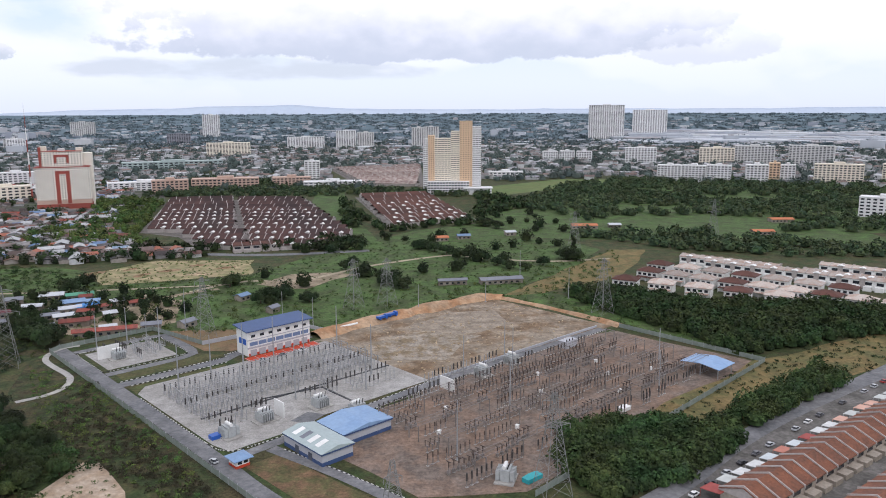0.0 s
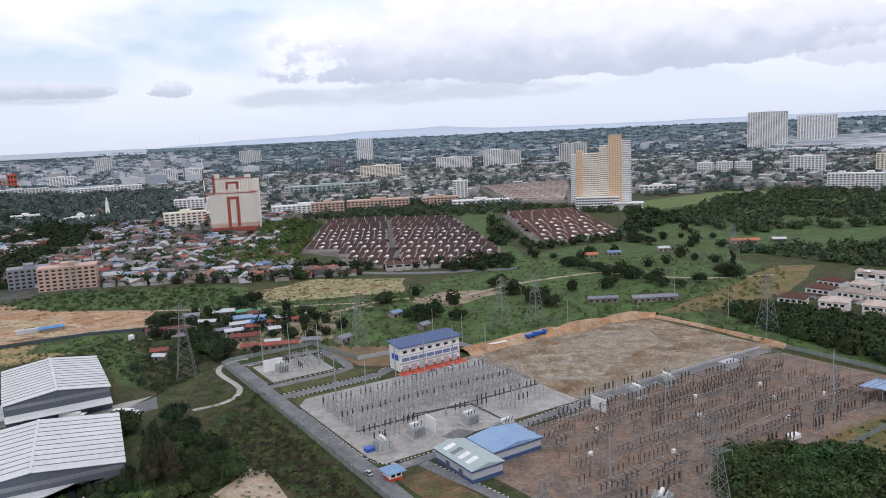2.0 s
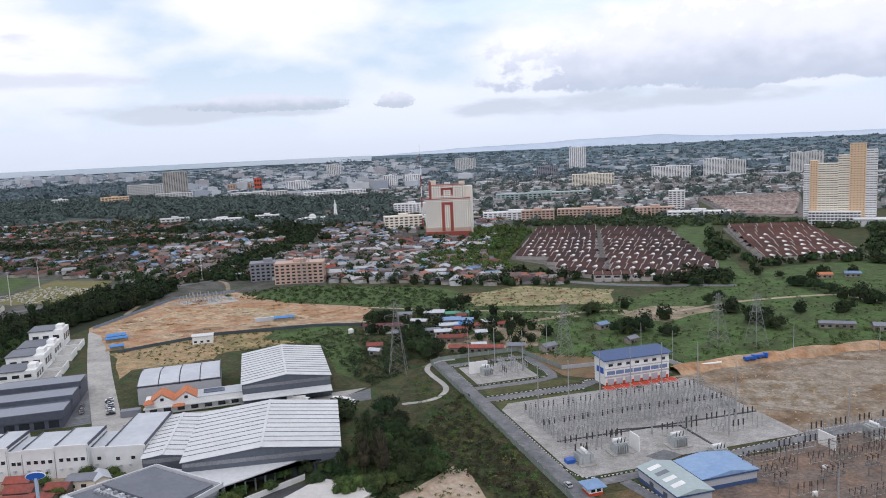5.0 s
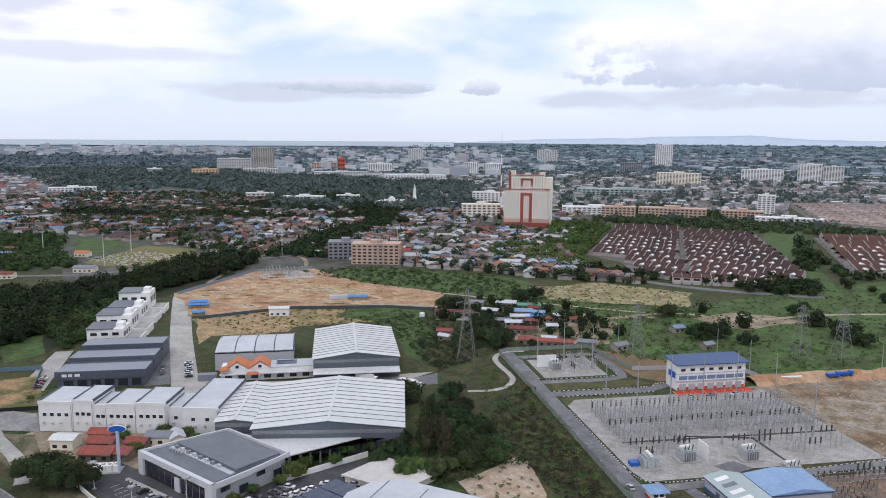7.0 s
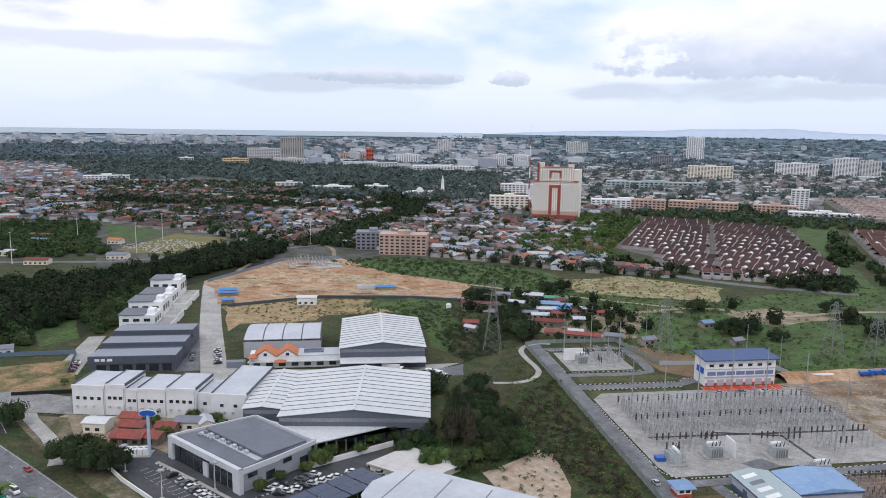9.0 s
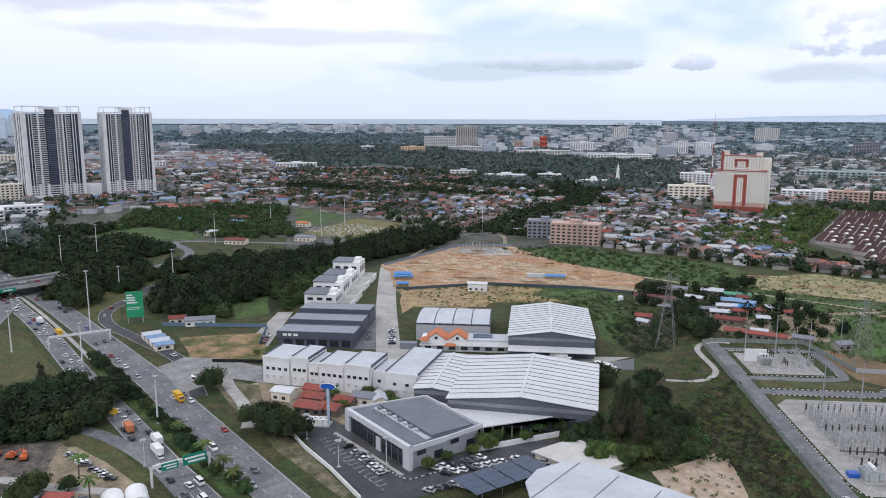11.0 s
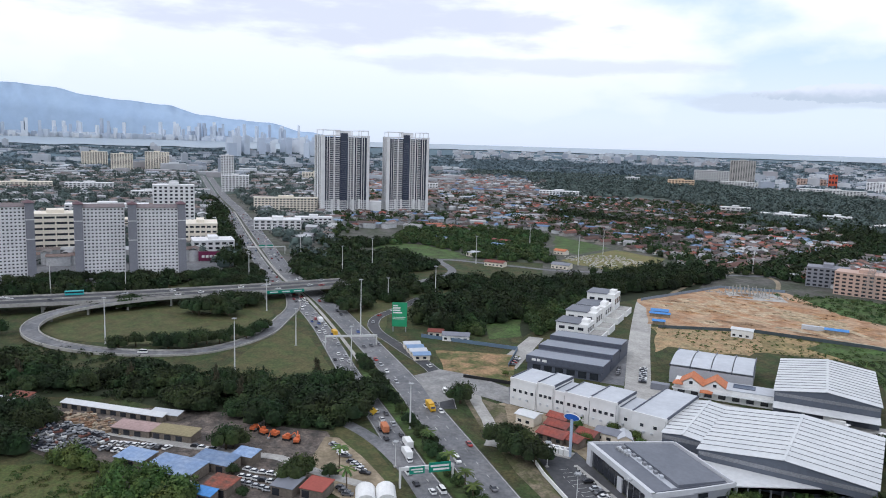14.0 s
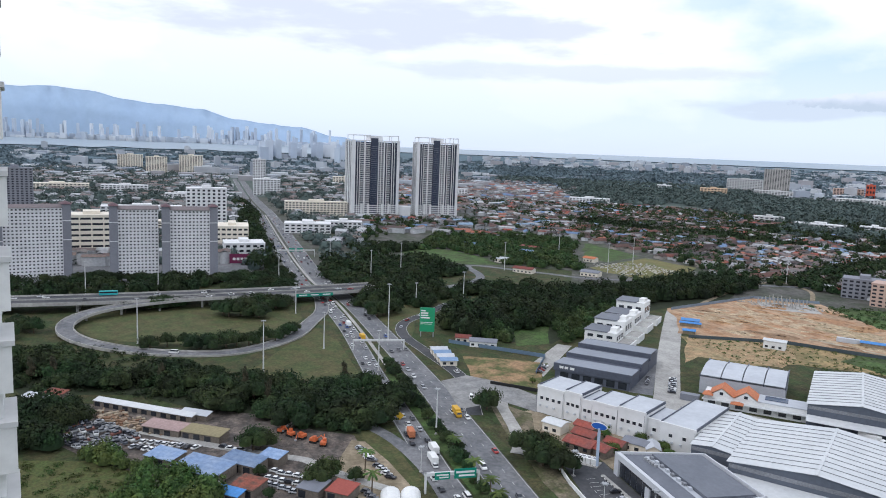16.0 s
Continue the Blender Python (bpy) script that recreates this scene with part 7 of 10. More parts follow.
def terrace(x0, y0, x1, y1, depth, h, rise, roofm, label, unit=7.0, wallm=None, dormer=True, group="terraces", dh=2.2, near=True):
    """A row of joined houses from one end to the other, with party walls standing proud of the roof and a white porch gable for each pair."""
    L_ = math.dist((x0, y0), (x1, y1))
    ob = thing("terrace", label, "terraced houses", pose(x0, y0, 0, 0, 0, math.degrees(math.atan2(y1 - y0, x1 - x0))), group)
    w = wallm or (PARTY if near else ESTATE_WALL)
    part("wall", Shape().box(0, -depth / 2, 0, L_, depth / 2, h), w, ob)
    part("roof", Shape().gable(0, -depth / 2, L_, depth / 2, h, rise, 0.5, 0.25), roofm, ob)
    n = max(1, round(L_ / unit / (1 if near else rng.uniform(.9, 1.12))))
    pw = .18 if near else .26
    odd = int(rng.integers(2))
    for i in range(n + 1):
        x = L_ * i / n
        s = Shape()
        s.add([(x - pw, -depth / 2 - .7, h - .5), (x + pw, -depth / 2 - .7, h - .5), (x + pw, depth / 2 + .7, h - .5), (x - pw, depth / 2 + .7, h - .5),
               (x - pw, -depth / 2 - .7, h + .7), (x + pw, -depth / 2 - .7, h + .7), (x + pw, depth / 2 + .7, h + .7), (x - pw, depth / 2 + .7, h + .7), (x - pw, 0, h + rise + .8), (x + pw, 0, h + rise + .8)],
              [(0, 1, 5, 4), (1, 2, 6, 9, 5), (2, 3, 7, 6), (3, 0, 4, 8, 7), (4, 5, 9, 8), (8, 9, 6, 7)])
        if near or i % 2 == odd:
            part("party_wall", s, PARTY, ob)
        if i < n and near:
            g = Shape().box(x + 1.0, -depth / 2 - 3.2, 0, x + L_ / n - 1.0, -depth / 2 - .02, h * .45)
            part("porch", g, w, ob)
            part("window", Shape().box(x + 1.4, -depth / 2 - .1, h * .55, x + L_ / n - 1.4, -depth / 2 + .02, h * .85), GLASS_DARK, ob)
        if dormer and i % 2 != odd and 0 < i < n:
            d = part("dormer", Shape().box(x - 1.6, -depth / 2 - .9, h * .1, x + 1.6, -depth * .28, h + dh * .7), ESTATE_WALL, ob, "white porch gable")
            part("dormer_roof", Shape().add([(x - 2.3, -depth / 2 - 1.3, h + dh * .7), (x + 2.3, -depth / 2 - 1.3, h + dh * .7), (x, -depth / 2 - 1.3, h + dh * 1.2), (x - 2.3, -depth * .26, h + dh * .7), (x + 2.3, -depth * .26, h + dh * .7), (x, -depth * .26, h + dh * 1.2)],
                                            [(0, 3, 5, 2), (1, 2, 5, 4), (0, 2, 1), (3, 4, 5)]), WHITE_PAINT, d)
    return ob


def lerp2(a, b, t):
    return (a[0] + (b[0] - a[0]) * t, a[1] + (b[1] - a[1]) * t)


def estate(far_l, far_r, near_r, near_l, rows, depth, roofm, label, group, unit=7.0, h=3.9, rise=3.6, dormer=True):
    for i in range(rows):
        t = i / (rows - 1)
        a, b = lerp2(far_l, near_l, t), lerp2(far_r, near_r, t)
        terrace(*a, *b, depth, h + rng.uniform(-.2, .2), rise, roofm, label, unit, group=group, dormer=dormer and (t > .34 or rows < 5), near=False)


DARK_LABEL = "row of dark-roofed terraced houses with white porch gables"
estate((-352, 988), (-275, 1005), (-205, 752), (-290, 752), 10, 20, DARK_TILE, DARK_LABEL, "dark-roofed estate", 7.4)
estate((-264, 998), (-180, 992), (-92, 743), (-192, 750), 10, 20, DARK_TILE, DARK_LABEL, "dark-roofed estate", 7.4)
estate((-245, 722), (-188, 721), (-170, 655), (-206, 660), 3, 20, DARK_TILE, DARK_LABEL, "dark-roofed estate", 7.4)
estate((-181, 720), (-84, 716), (-98, 655), (-164, 655), 3, 20, DARK_TILE, DARK_LABEL, "dark-roofed estate", 7.4)
estate((-106, 1030), (-18, 1056), (30, 826), (-52, 778), 9, 21, RED_TILE, "row of red-roofed terraced houses", "red-roofed estate", 8.4)
estate((-206, 1520), (-41, 1600), (-33, 1205), (-118, 1225), 9, 28, FAR_TILE, "row of far red-roofed terraced houses", "far red-roofed estate", 12.0, dormer=False)
patch("estate_paving", [(-362, 1004), (-275, 1020), (-172, 1006), (-76, 740), (-86, 648), (-208, 646), (-250, 715), (-298, 742)], 0.03, mat("estate_paving", (0.13, 0.115, 0.105), 0.9, 0.35, 2.0, (0.17, 0.16, 0.15), 14, world_space=True), "grey-brown paved lanes between the terraces", "pavement")
patch("estate_paving", [(-116, 1045), (-18, 1072), (44, 820), (-50, 762)], 0.03, bpy.data.materials["estate_paving"], "grey-brown paved lanes between the red terraces", "pavement")
patch("estate_paving", [(-220, 1540), (-36, 1620), (-20, 1190), (-126, 1205)], 0.03, bpy.data.materials["estate_paving"], "grey-brown paved lanes of the far estate", "pavement")
terrace(-178, 640, -96, 668, 14, 5.5, 2.0, RED_TILE, "front row of low terraced houses with red roofs", 8, dormer=False)

# white estate on the right
WROOF = mat("grey_brown_flat_roof", (0.42, 0.37, 0.33), 0.8, 0.2, 1.0, (0.34, 0.24, 0.19), 6, rnd=0.3)


def white_house(x, y, ang, roofm):
    ob = thing("semi_detached_house", "white two-storey semi-detached house with a brown hipped roof", "house", pose(x, y, 0, 0, 0, ang), "white estate")
    part("wall", Shape().box(-8, -6, 0, 8, 6, 6.6), WHITE_PAINT, ob)
    part("roof", Shape().hip(-8, -6, 8, 6, 6.6, 2.6, 0.7), roofm, ob)
    part("porch_roof", Shape().box(-7, -9.5, 3.0, 7, -6, 3.4), roofm, ob)
    for k in range(4):
        part("window", Shape().box(-6.6 + 3.6 * k, -6.1, 4.0, -4.4 + 3.6 * k, -5.95, 5.6), GLASS_DARK, ob)
    for sx in (-6.6, 0, 6.6):
        part("porch_column", Shape().box(sx - .18, -9.3, 0, sx + .18, -8.8, 3.0), WHITE_PAINT, ob)
    return ob


for (xa, ya, xb, yb, n) in ((128, 498, 212, 452, 5), (152, 524, 272, 428, 9), (166, 548, 262, 470, 7)):
    for i in range(n):
        t = i / (n - 1)
        white_house(xa + (xb - xa) * t, ya + (yb - ya) * t, math.degrees(math.atan2(yb - ya, xb - xa)) + rng.normal(0, 1), WROOF if i % 3 else RED_TILE)
for (xa, ya, xb, yb) in ((193, 580, 250, 536), (262, 524, 330, 470), (205, 560, 300, 486), (285, 545, 340, 500)):
    terrace(xa, ya, xb, yb, 13, 6.8, 1.2, WROOF, "row of white terraced houses with pale flat roofs", 7, WHITE_PAINT, True, "white terraces", 1.6)

# red-roofed rows by the street, below the viewer
ROOF_BRICK = mat("brick_red_tile", (0.235, 0.095, 0.055), 0.85, 0.35, 0.7, (0.16, 0.075, 0.05), 5, rnd=0.1)
for (xa, ya, xb, yb) in ((92, 209, 200, 291), (118, 195, 222, 274)):
    terrace(xa, ya, xb, yb, 15, 4.2, 3.2, ROOF_BRICK, "row of brick-red tiled terraced houses", 7, mat("stained_beige", (0.40, 0.35, 0.29), 0.85, 0.25, 1.0), False, "street terraces")
AWN = ramp_mat("awning_colours", [(0.62, 0.63, 0.62), (0.45, 0.18, 0.13), (0.60, 0.36, 0.28), (0.5, 0.52, 0.5), (0.32, 0.07, 0.06), (0.55, 0.60, 0.62)], 0.6, 0.15, per_island=False)
aw = solid("awning", Shape().add([(-3, -3.5, 2.7), (3, -3.5, 2.7), (3, 3.5, 3.5), (-3, 3.5, 3.5), (-3, -3.5, 2.85), (3, -3.5, 2.85), (3, 3.5, 3.65), (-3, 3.5, 3.65)], [(3, 2, 1, 0), (4, 5, 6, 7), (0, 1, 5, 4), (1, 2, 6, 5), (2, 3, 7, 6), (3, 0, 4, 7)]).box(-2.9, -3.4, 0, -2.75, -3.25, 2.7).box(2.75, -3.4, 0, 2.9, -3.25, 2.7),
           AWN, "sloping metal car-porch awning on posts", "awning", "porch awnings", m=pose(86.5, 217, 0, 0, 0, 217))
for i in range(1, 16):
    copy_thing(aw, pose(86.5 + 6.9 * i * 1.0, 217 + 5.24 * i, rng.uniform(-.3, .3), 0, 0, 217 + rng.normal(0, 2)))
patch("street_side", [(60, 200), (84, 186), (140, 176), (262, 276), (300, 360), (262, 380), (120, 268)], 0.02, mat("stained_paving", (0.17, 0.16, 0.15), 0.9, 0.35, 1.5, (0.11, 0.105, 0.095), 10, world_space=True), "stained grey paving along the terraces", "pavement", 1)
road("street", [(40, 195), (74, 221), (109, 256), (145, 286), (206, 330), (260, 372)], 8, 0.08, ASPHALT, "grey residential street with parked cars")
for i in range(16):
    if rng.random() < 0.75:
        t = i / 15
        put_car(78 + 118 * t + 2.4, 222 + 98 * t - 4.0 + 3.0 * math.sin(3 * t), 0.1, 38 + rng.normal(0, 4))


# ---- fields, bare plots and tracks ----
patch("meadow", [(-470, 492), (-438, 552), (-307, 578), (-270, 560), (-236, 512), (-180, 520), (-140, 545), (-60, 690), (25, 725), (116, 690), (140, 640), (100, 560), (50, 490), (35, 478), (-60, 400), (-100, 395), (-150, 400), (-200, 470), (-300, 490), (-390, 482)], 0.03, MEADOW, "broad lush green meadow", "meadow", 8, 20)
patch("meadow", [(-14, 430), (35, 482), (62, 448), (100, 418), (152, 352), (160, 360), (112, 440), (80, 480), (40, 500)], 0.05, MEADOW, "strip of lush green meadow beyond the earth bank", "meadow", 4)
patch("meadow", [(-60, 690), (25, 725), (116, 690), (250, 676), (430, 640), (410, 770), (160, 860), (120, 930), (70, 900), (40, 790), (-30, 745)], 0.02, MEADOW, "green pasture between the estate and the woods", "meadow", 10, 25)
patch("sports_field", [(60, 1030), (330, 1300), (215, 1310), (70, 1180)], 0.04, mat("field_green", (0.10, 0.155, 0.045), 0.95, 0.2, 4.0, (0.12, 0.15, 0.05), 60, world_space=True), "flat mown green field by the tower", "field", 6, 30)
patch("drainage_green", [(-250, 1310), (-200, 1200), (-165, 980), (-110, 790), (-75, 690), (-55, 690), (-85, 790), (-125, 990), (-150, 1200), (-190, 1330)], 0.05, MEADOW, "long green strip along a drain between the estates", "grass", 6, 25)
patch("scrub_field", [(-196, 345), (-180, 290), (-150, 262), (-118, 240), (-60, 200), (-40, 185), (-70, 232), (-100, 262), (-154, 320), (-196, 366)], 0.03, SCRUB, "rough brown and green scrub outside the fence", "scrub", 3)
patch("scrub_field", [(-330, 350), (-305, 420), (-275, 420), (-196, 368), (-205, 330), (-212, 300), (-205, 318), (-250, 352)], 0.03, SCRUB, "rough grass and scrub behind the warehouse", "scrub", 3)
patch("dry_strip", [(70, 270), (150, 343), (245, 398), (330, 445), (340, 415), (230, 350), (150, 300), (112, 272)], 0.03, mat("dry_grass", (0.20, 0.145, 0.06), 0.95, 0.35, 1.5, (0.12, 0.115, 0.045), 14, world_space=True, bump=0.5), "strip of dry brown grass outside the yard fence", "grass", 4)
patch("dry_strip", [(44, 480), (69, 483), (113, 515), (150, 560), (180, 640), (150, 640), (110, 575)], 0.06, bpy.data.materials["dry_grass"], "bare brown track corridor", "ground", 5)
patch("sandy_plot", [(-268, 548), (-224, 600), (-150, 600), (-140, 545), (-185, 528), (-236, 512)], 0.06, mat("sandy", (0.36, 0.29, 0.17), 0.95, 0.3, 2.5, (0.20, 0.20, 0.09), 10, world_space=True, bump=0.5), "sandy cleared plot with tufts of grass", "ground", 5)
patch("construction_ground", [(-482, 368), (-505, 470), (-472, 510), (-395, 484), (-312, 488), (-292, 440), (-320, 420), (-375, 380), (-411, 325)], 0.07, ORANGE_SOIL, "raw orange soil of a construction site", "construction site", 4)
patch("construction_ground", [(-404, 320), (-372, 376), (-318, 416), (-296, 384), (-331, 347), (-336, 312), (-366, 300)], 0.05, mat("tan_soil", (0.36, 0.26, 0.13), 0.95, 0.35, 2.5, (0.15, 0.14, 0.06), 14, world_space=True, bump=0.4), "tan soil and weeds beside the construction site", "ground", 3)
patch("construction_ground", [(-402, 323), (-351, 281), (-360, 299), (-328, 333), (-338, 352), (-365, 374), (-381, 362), (-393, 343)], 0.08, SOIL_TAN, "orange and tan soil beside the hall", "ground", 3)
patch("meadow", [(-331, 379), (-341, 402), (-323, 417), (-307, 440), (-285, 420), (-252, 379), (-221, 327), (-237, 335), (-286, 379)], 0.05, MEADOW, "lush green grass behind the warehouse", "meadow", 4)
for k, q in enumerate(([(-470, 420), (-440, 440), (-400, 425), (-430, 400)], [(-462, 385), (-430, 400), (-420, 385), (-445, 370)], [(-420, 455), (-370, 465), (-360, 440), (-400, 432)])):
    patch("excavated_pit", q, 0.11 + 0.01 * k, mat("dark_soil%d" % k, (0.40 - 0.05 * k, 0.24, 0.13), 0.95, 0.35, 2.0, (0.46, 0.36, 0.24), 8, world_space=True), "darker dug-over soil in the construction site", "soil", 5)
patch("concrete_slab", [(-492, 462), (-470, 500), (-440, 480), (-466, 446)], 0.16, CONCRETE, "pale new concrete slab", "slab")
wall_line("site_hoarding", [(-478, 366), (-505, 470), (-474, 512)], 2.2, 0.2, mat("hoarding_blue_grey", (0.22, 0.27, 0.33), 0.6, 0.2), "blue-grey hoarding round the construction site", category="hoarding")
wall_line("site_hoarding", [(-400, 322), (-372, 378), (-318, 420), (-288, 432), (-265, 424)], 2.2, 0.2, mat("hoarding_dark", (0.07, 0.09, 0.10), 0.6, 0.2), "dark hoarding along the construction site", category="hoarding")
TARP = mat("blue_tarpaulin", (0.07, 0.25, 0.58), 0.5, 0.25, 1.5)
for x, y, w, d, a in ((-437, 352, 12, 9, 50), (-428, 345, 14, 4, 50), (-354, 432, 14, 7, 40), (-410, 330, 8, 6, 50)):
    ob = thing("site_shed", "low site shed under a bright blue tarpaulin", "shed", pose(x, y, 0, 0, 0, a), "site sheds")
    part("wall", Shape().box(-w / 2, -d / 2, 0, w / 2, d / 2, 2.4), DIRT, ob)
    part("tarpaulin", Shape().gable(-w / 2, -d / 2, w / 2, d / 2, 2.4, 0.9, .5, .1), TARP, ob)
house(-365, 361, 40, 13, 7, 5.2, 0.6, ROOF_WHITE, "white two-storey site office with a flat roof", WHITE_PAINT, "site office")
solid("portacabin", Shape().box(-7, -1.6, 0.2, 7, 1.6, 3.0), ROOF_PALE, "long pale site cabin on bare soil", "cabin", m=pose(-366, 424, 0, 0, 0, 40))
col = solid("concrete_column", Shape().box(-.3, -.3, 0, .3, .3, 5), CONCRETE, "bare new concrete column on the slab", "column", "new columns", m=pose(-486, 458, 0.1))
for i in range(5):
    for j in range(5):
        if i or j:
            copy_thing(col, pose(-486 + 6 * i - 4 * j * .5, 458 + 6.5 * j * .9 + 4 * i * .8, 0.1))
road("dirt_track", [(-255, 418), (-290, 436), (-320, 426)], 5, 0.08, CONCRETE, "pale track to the construction site")
road("dirt_track", [(-496, 410), (-537, 477), (-569, 552), (-524, 552), (-470, 500)], 4, 0.08, DIRT, "pale earth track along the wood")
road("dirt_track", [(-180, 470), (-143, 520), (-96, 528), (-51, 577), (12, 618), (34, 603), (93, 590), (140, 600)], 4.5, 0.09, mat("pale_track", (0.42, 0.36, 0.26), 0.95, 0.25, 2.0, world_space=True), "pale unpaved track across the meadow")
road("dirt_track", [(-185, 420), (-178, 475), (-150, 500)], 5, 0.09, DIRT, "bare earth track by the small houses")
patch("bare_yard", [(-215, 395), (-175, 392), (-150, 420), (-165, 470), (-190, 470)], 0.06, DIRT, "trodden bare yard among the small houses", "ground", 4)
patch("dump_ground", [(-125, 512), (-92, 500), (-62, 545), (-80, 550), (-110, 545)], 0.07, DIRT, "bare trampled ground at a track junction", "ground", 5)
road("town_road", [(-60, 640), (-150, 622), (-235, 640), (-290, 700), (-345, 800), (-420, 1010), (-520, 1300)], 10, 0.06, ASPHALT, "grey town road past the estate")
road("town_road", [(-545, 127), (-620, 260), (-700, 285), (-650, 340), (-608, 388), (-540, 560), (-470, 640), (-330, 650), (-235, 640)], 8, 0.07, ASPHALT, "grey local road beside the wood")
patch("nursery_ground", [(-672, 408), (-728, 515), (-655, 530), (-628, 495), (-603, 428), (-649, 410)], 0.05, mat("brown_grass", (0.20, 0.17, 0.07), 0.95, 0.3, 2, (0.13, 0.14, 0.05), 20, world_space=True), "brown grass plot with rows of graves", "ground", 5)
patch("clearing", [(-804, 242), (-835, 275), (-805, 308), (-745, 328), (-700, 320), (-712, 278), (-769, 250)], 0.05, MEADOW, "bright green clearing among trees", "grass", 8)
grave = Shape()
for i in range(260):
    x, y = -695 + 70 * rng.random(), 420 + 70 * rng.random()
    grave.slab(x, y, 0, 1.2, 2.2, rng.uniform(.4, 1.0), 30)
tagged(solid("grave_rows", grave, mat("pale_stone", (0.5, 0.48, 0.43), 0.9, 0.2), "many small pale grave markers in rows", "graves"), kind="stuff")


# ---- trees ----
def crown_mesh(name, lobes, per, size, m):
    vs, fs, k = [], [], 0
    for x, y, z, r, h in lobes:
        v, f = leaves(np.array([[x, y]]), np.array([r]), np.array([h]), per, size, np.array([z]))
        hv, hf = hulls(np.array([[x, y]]), np.array([r * .84]), np.array([h * .96]), np.array([z]))
        vs += [v, hv]
        fs += [f + k, hf + k + len(v)]
        k += len(v) + len(hv)
    return raw_mesh(name, np.concatenate(vs), np.concatenate(fs), [m])


def tree_kit(label, height, radius, style, m, group, x, y):
    ob = thing("tree", label, "tree", pose(x, y, 0), group)
    s = Shape()
    top = height * (.42 if style != "tall" else .8)
    s.rod((0, 0, 0), (0.1, 0, top * .6), radius * .07, radius * .05, 7)
    s.rod((0.1, 0, top * .55), (0, .1, top), radius * .05, radius * .02, 6)
    for i in range(5):
        t = i * 1.26 + .4
        s.rod((0, 0, top * .45), (math.cos(t) * radius * .6, math.sin(t) * radius * .6, top * 1.1), radius * .035, radius * .012, 5)
    part("trunk", s, BARK, ob)
    lob = []
    n = {"round": 7, "broad": 16, "tall": 8}[style]
    for i in range(n):
        if style == "tall":
            q = i / n
            lob.append((rng.normal(0, .16) * radius, rng.normal(0, .16) * radius, height * (.2 + .65 * q), radius * (.62 - .4 * q), height * .22))
        else:
            a, d = 2.4 * i, radius * .68 * math.sqrt(i / n)
            flat = .55 if style == "broad" else .8
            lob.append((math.cos(a) * d, math.sin(a) * d, height * (.36 * (1 - (d / radius) ** 2) * flat) + rng.normal(0, .04) * height, radius * rng.uniform(.36, .5), height * rng.uniform(.32, .44)))
    o = new("crown", crown_mesh("crown", lob, 110 if style == "tall" else 200, .17 if style == "tall" else .14, m))
    o.parent = ob
    return ob


TREES = [tree_kit("broad dark green rain tree with a spreading crown", 13, 10, "broad", FOLIAGE, "trees", -196, 272),
         tree_kit("round leafy green tree", 11, 5.5, "round", FOLIAGE, "trees", -168, 262),
         tree_kit("round light green tree", 9, 4.5, "round", FOLIAGE_LIGHT, "trees", -181, 184),
         tree_kit("tall feathery dark casuarina tree", 18, 5, "tall", FOLIAGE, "trees", -160, 236),
         tree_kit("wide dark green tree", 12, 7.5, "round", FOLIAGE, "trees", -178, 284),
         tree_kit("tall thin brownish casuarina with sparse branches", 17, 4.2, "tall", FOLIAGE_BROWN, "trees", -152, 226),
         tree_kit("round mid-green leafy tree", 10, 5.0, "round", FOLIAGE_MID, "trees", -140, 214)]


def put_tree(kind, x, y, scale=1.0, z=0.0):
    m = Matrix.LocRotScale((x, y, z), Euler((0, 0, rng.uniform(0, 6.28))), (scale * rng.uniform(.9, 1.1),) * 2 + (scale * rng.uniform(.9, 1.1),))
    copy_thing(TREES[kind], m)


def palm(x, y, h):
    ob = thing("palm_tree", "palm tree with drooping green fronds", "palm tree", pose(x, y, 0, 0, 0, rng.uniform(0, 360)), "palms")
    part("trunk", Shape().rod((0, 0, 0), (.3, 0, h), .28, .18, 7), BARK, ob)
    s = Shape()
    for i in range(14):
        t = i * 2.4
        e = rng.uniform(.1, .7)
        p = [(.3 + math.cos(t) * r, math.sin(t) * r, h + e * r - .16 * r * r) for r in (0, 1.2, 2.4, 3.4)]
        nx, ny = -math.sin(t) * .45, math.cos(t) * .45
        for a, b in zip(p, p[1:]):
            s.add([(a[0] - nx, a[1] - ny, a[2] - .15), a, (a[0] + nx, a[1] + ny, a[2] - .15), (b[0] - nx, b[1] - ny, b[2] - .15), b, (b[0] + nx, b[1] + ny, b[2] - .15)], [(0, 1, 4, 3), (1, 2, 5, 4)])
    part("fronds", s, FOLIAGE_LIGHT, ob)


# rough growth over the fields
def growth(poly, count, rad, hgt, m, label, per=22, size=.34):
    return wood("shrubs", poly, count, rad, hgt, per, size, m, label, 0, category="shrubs")


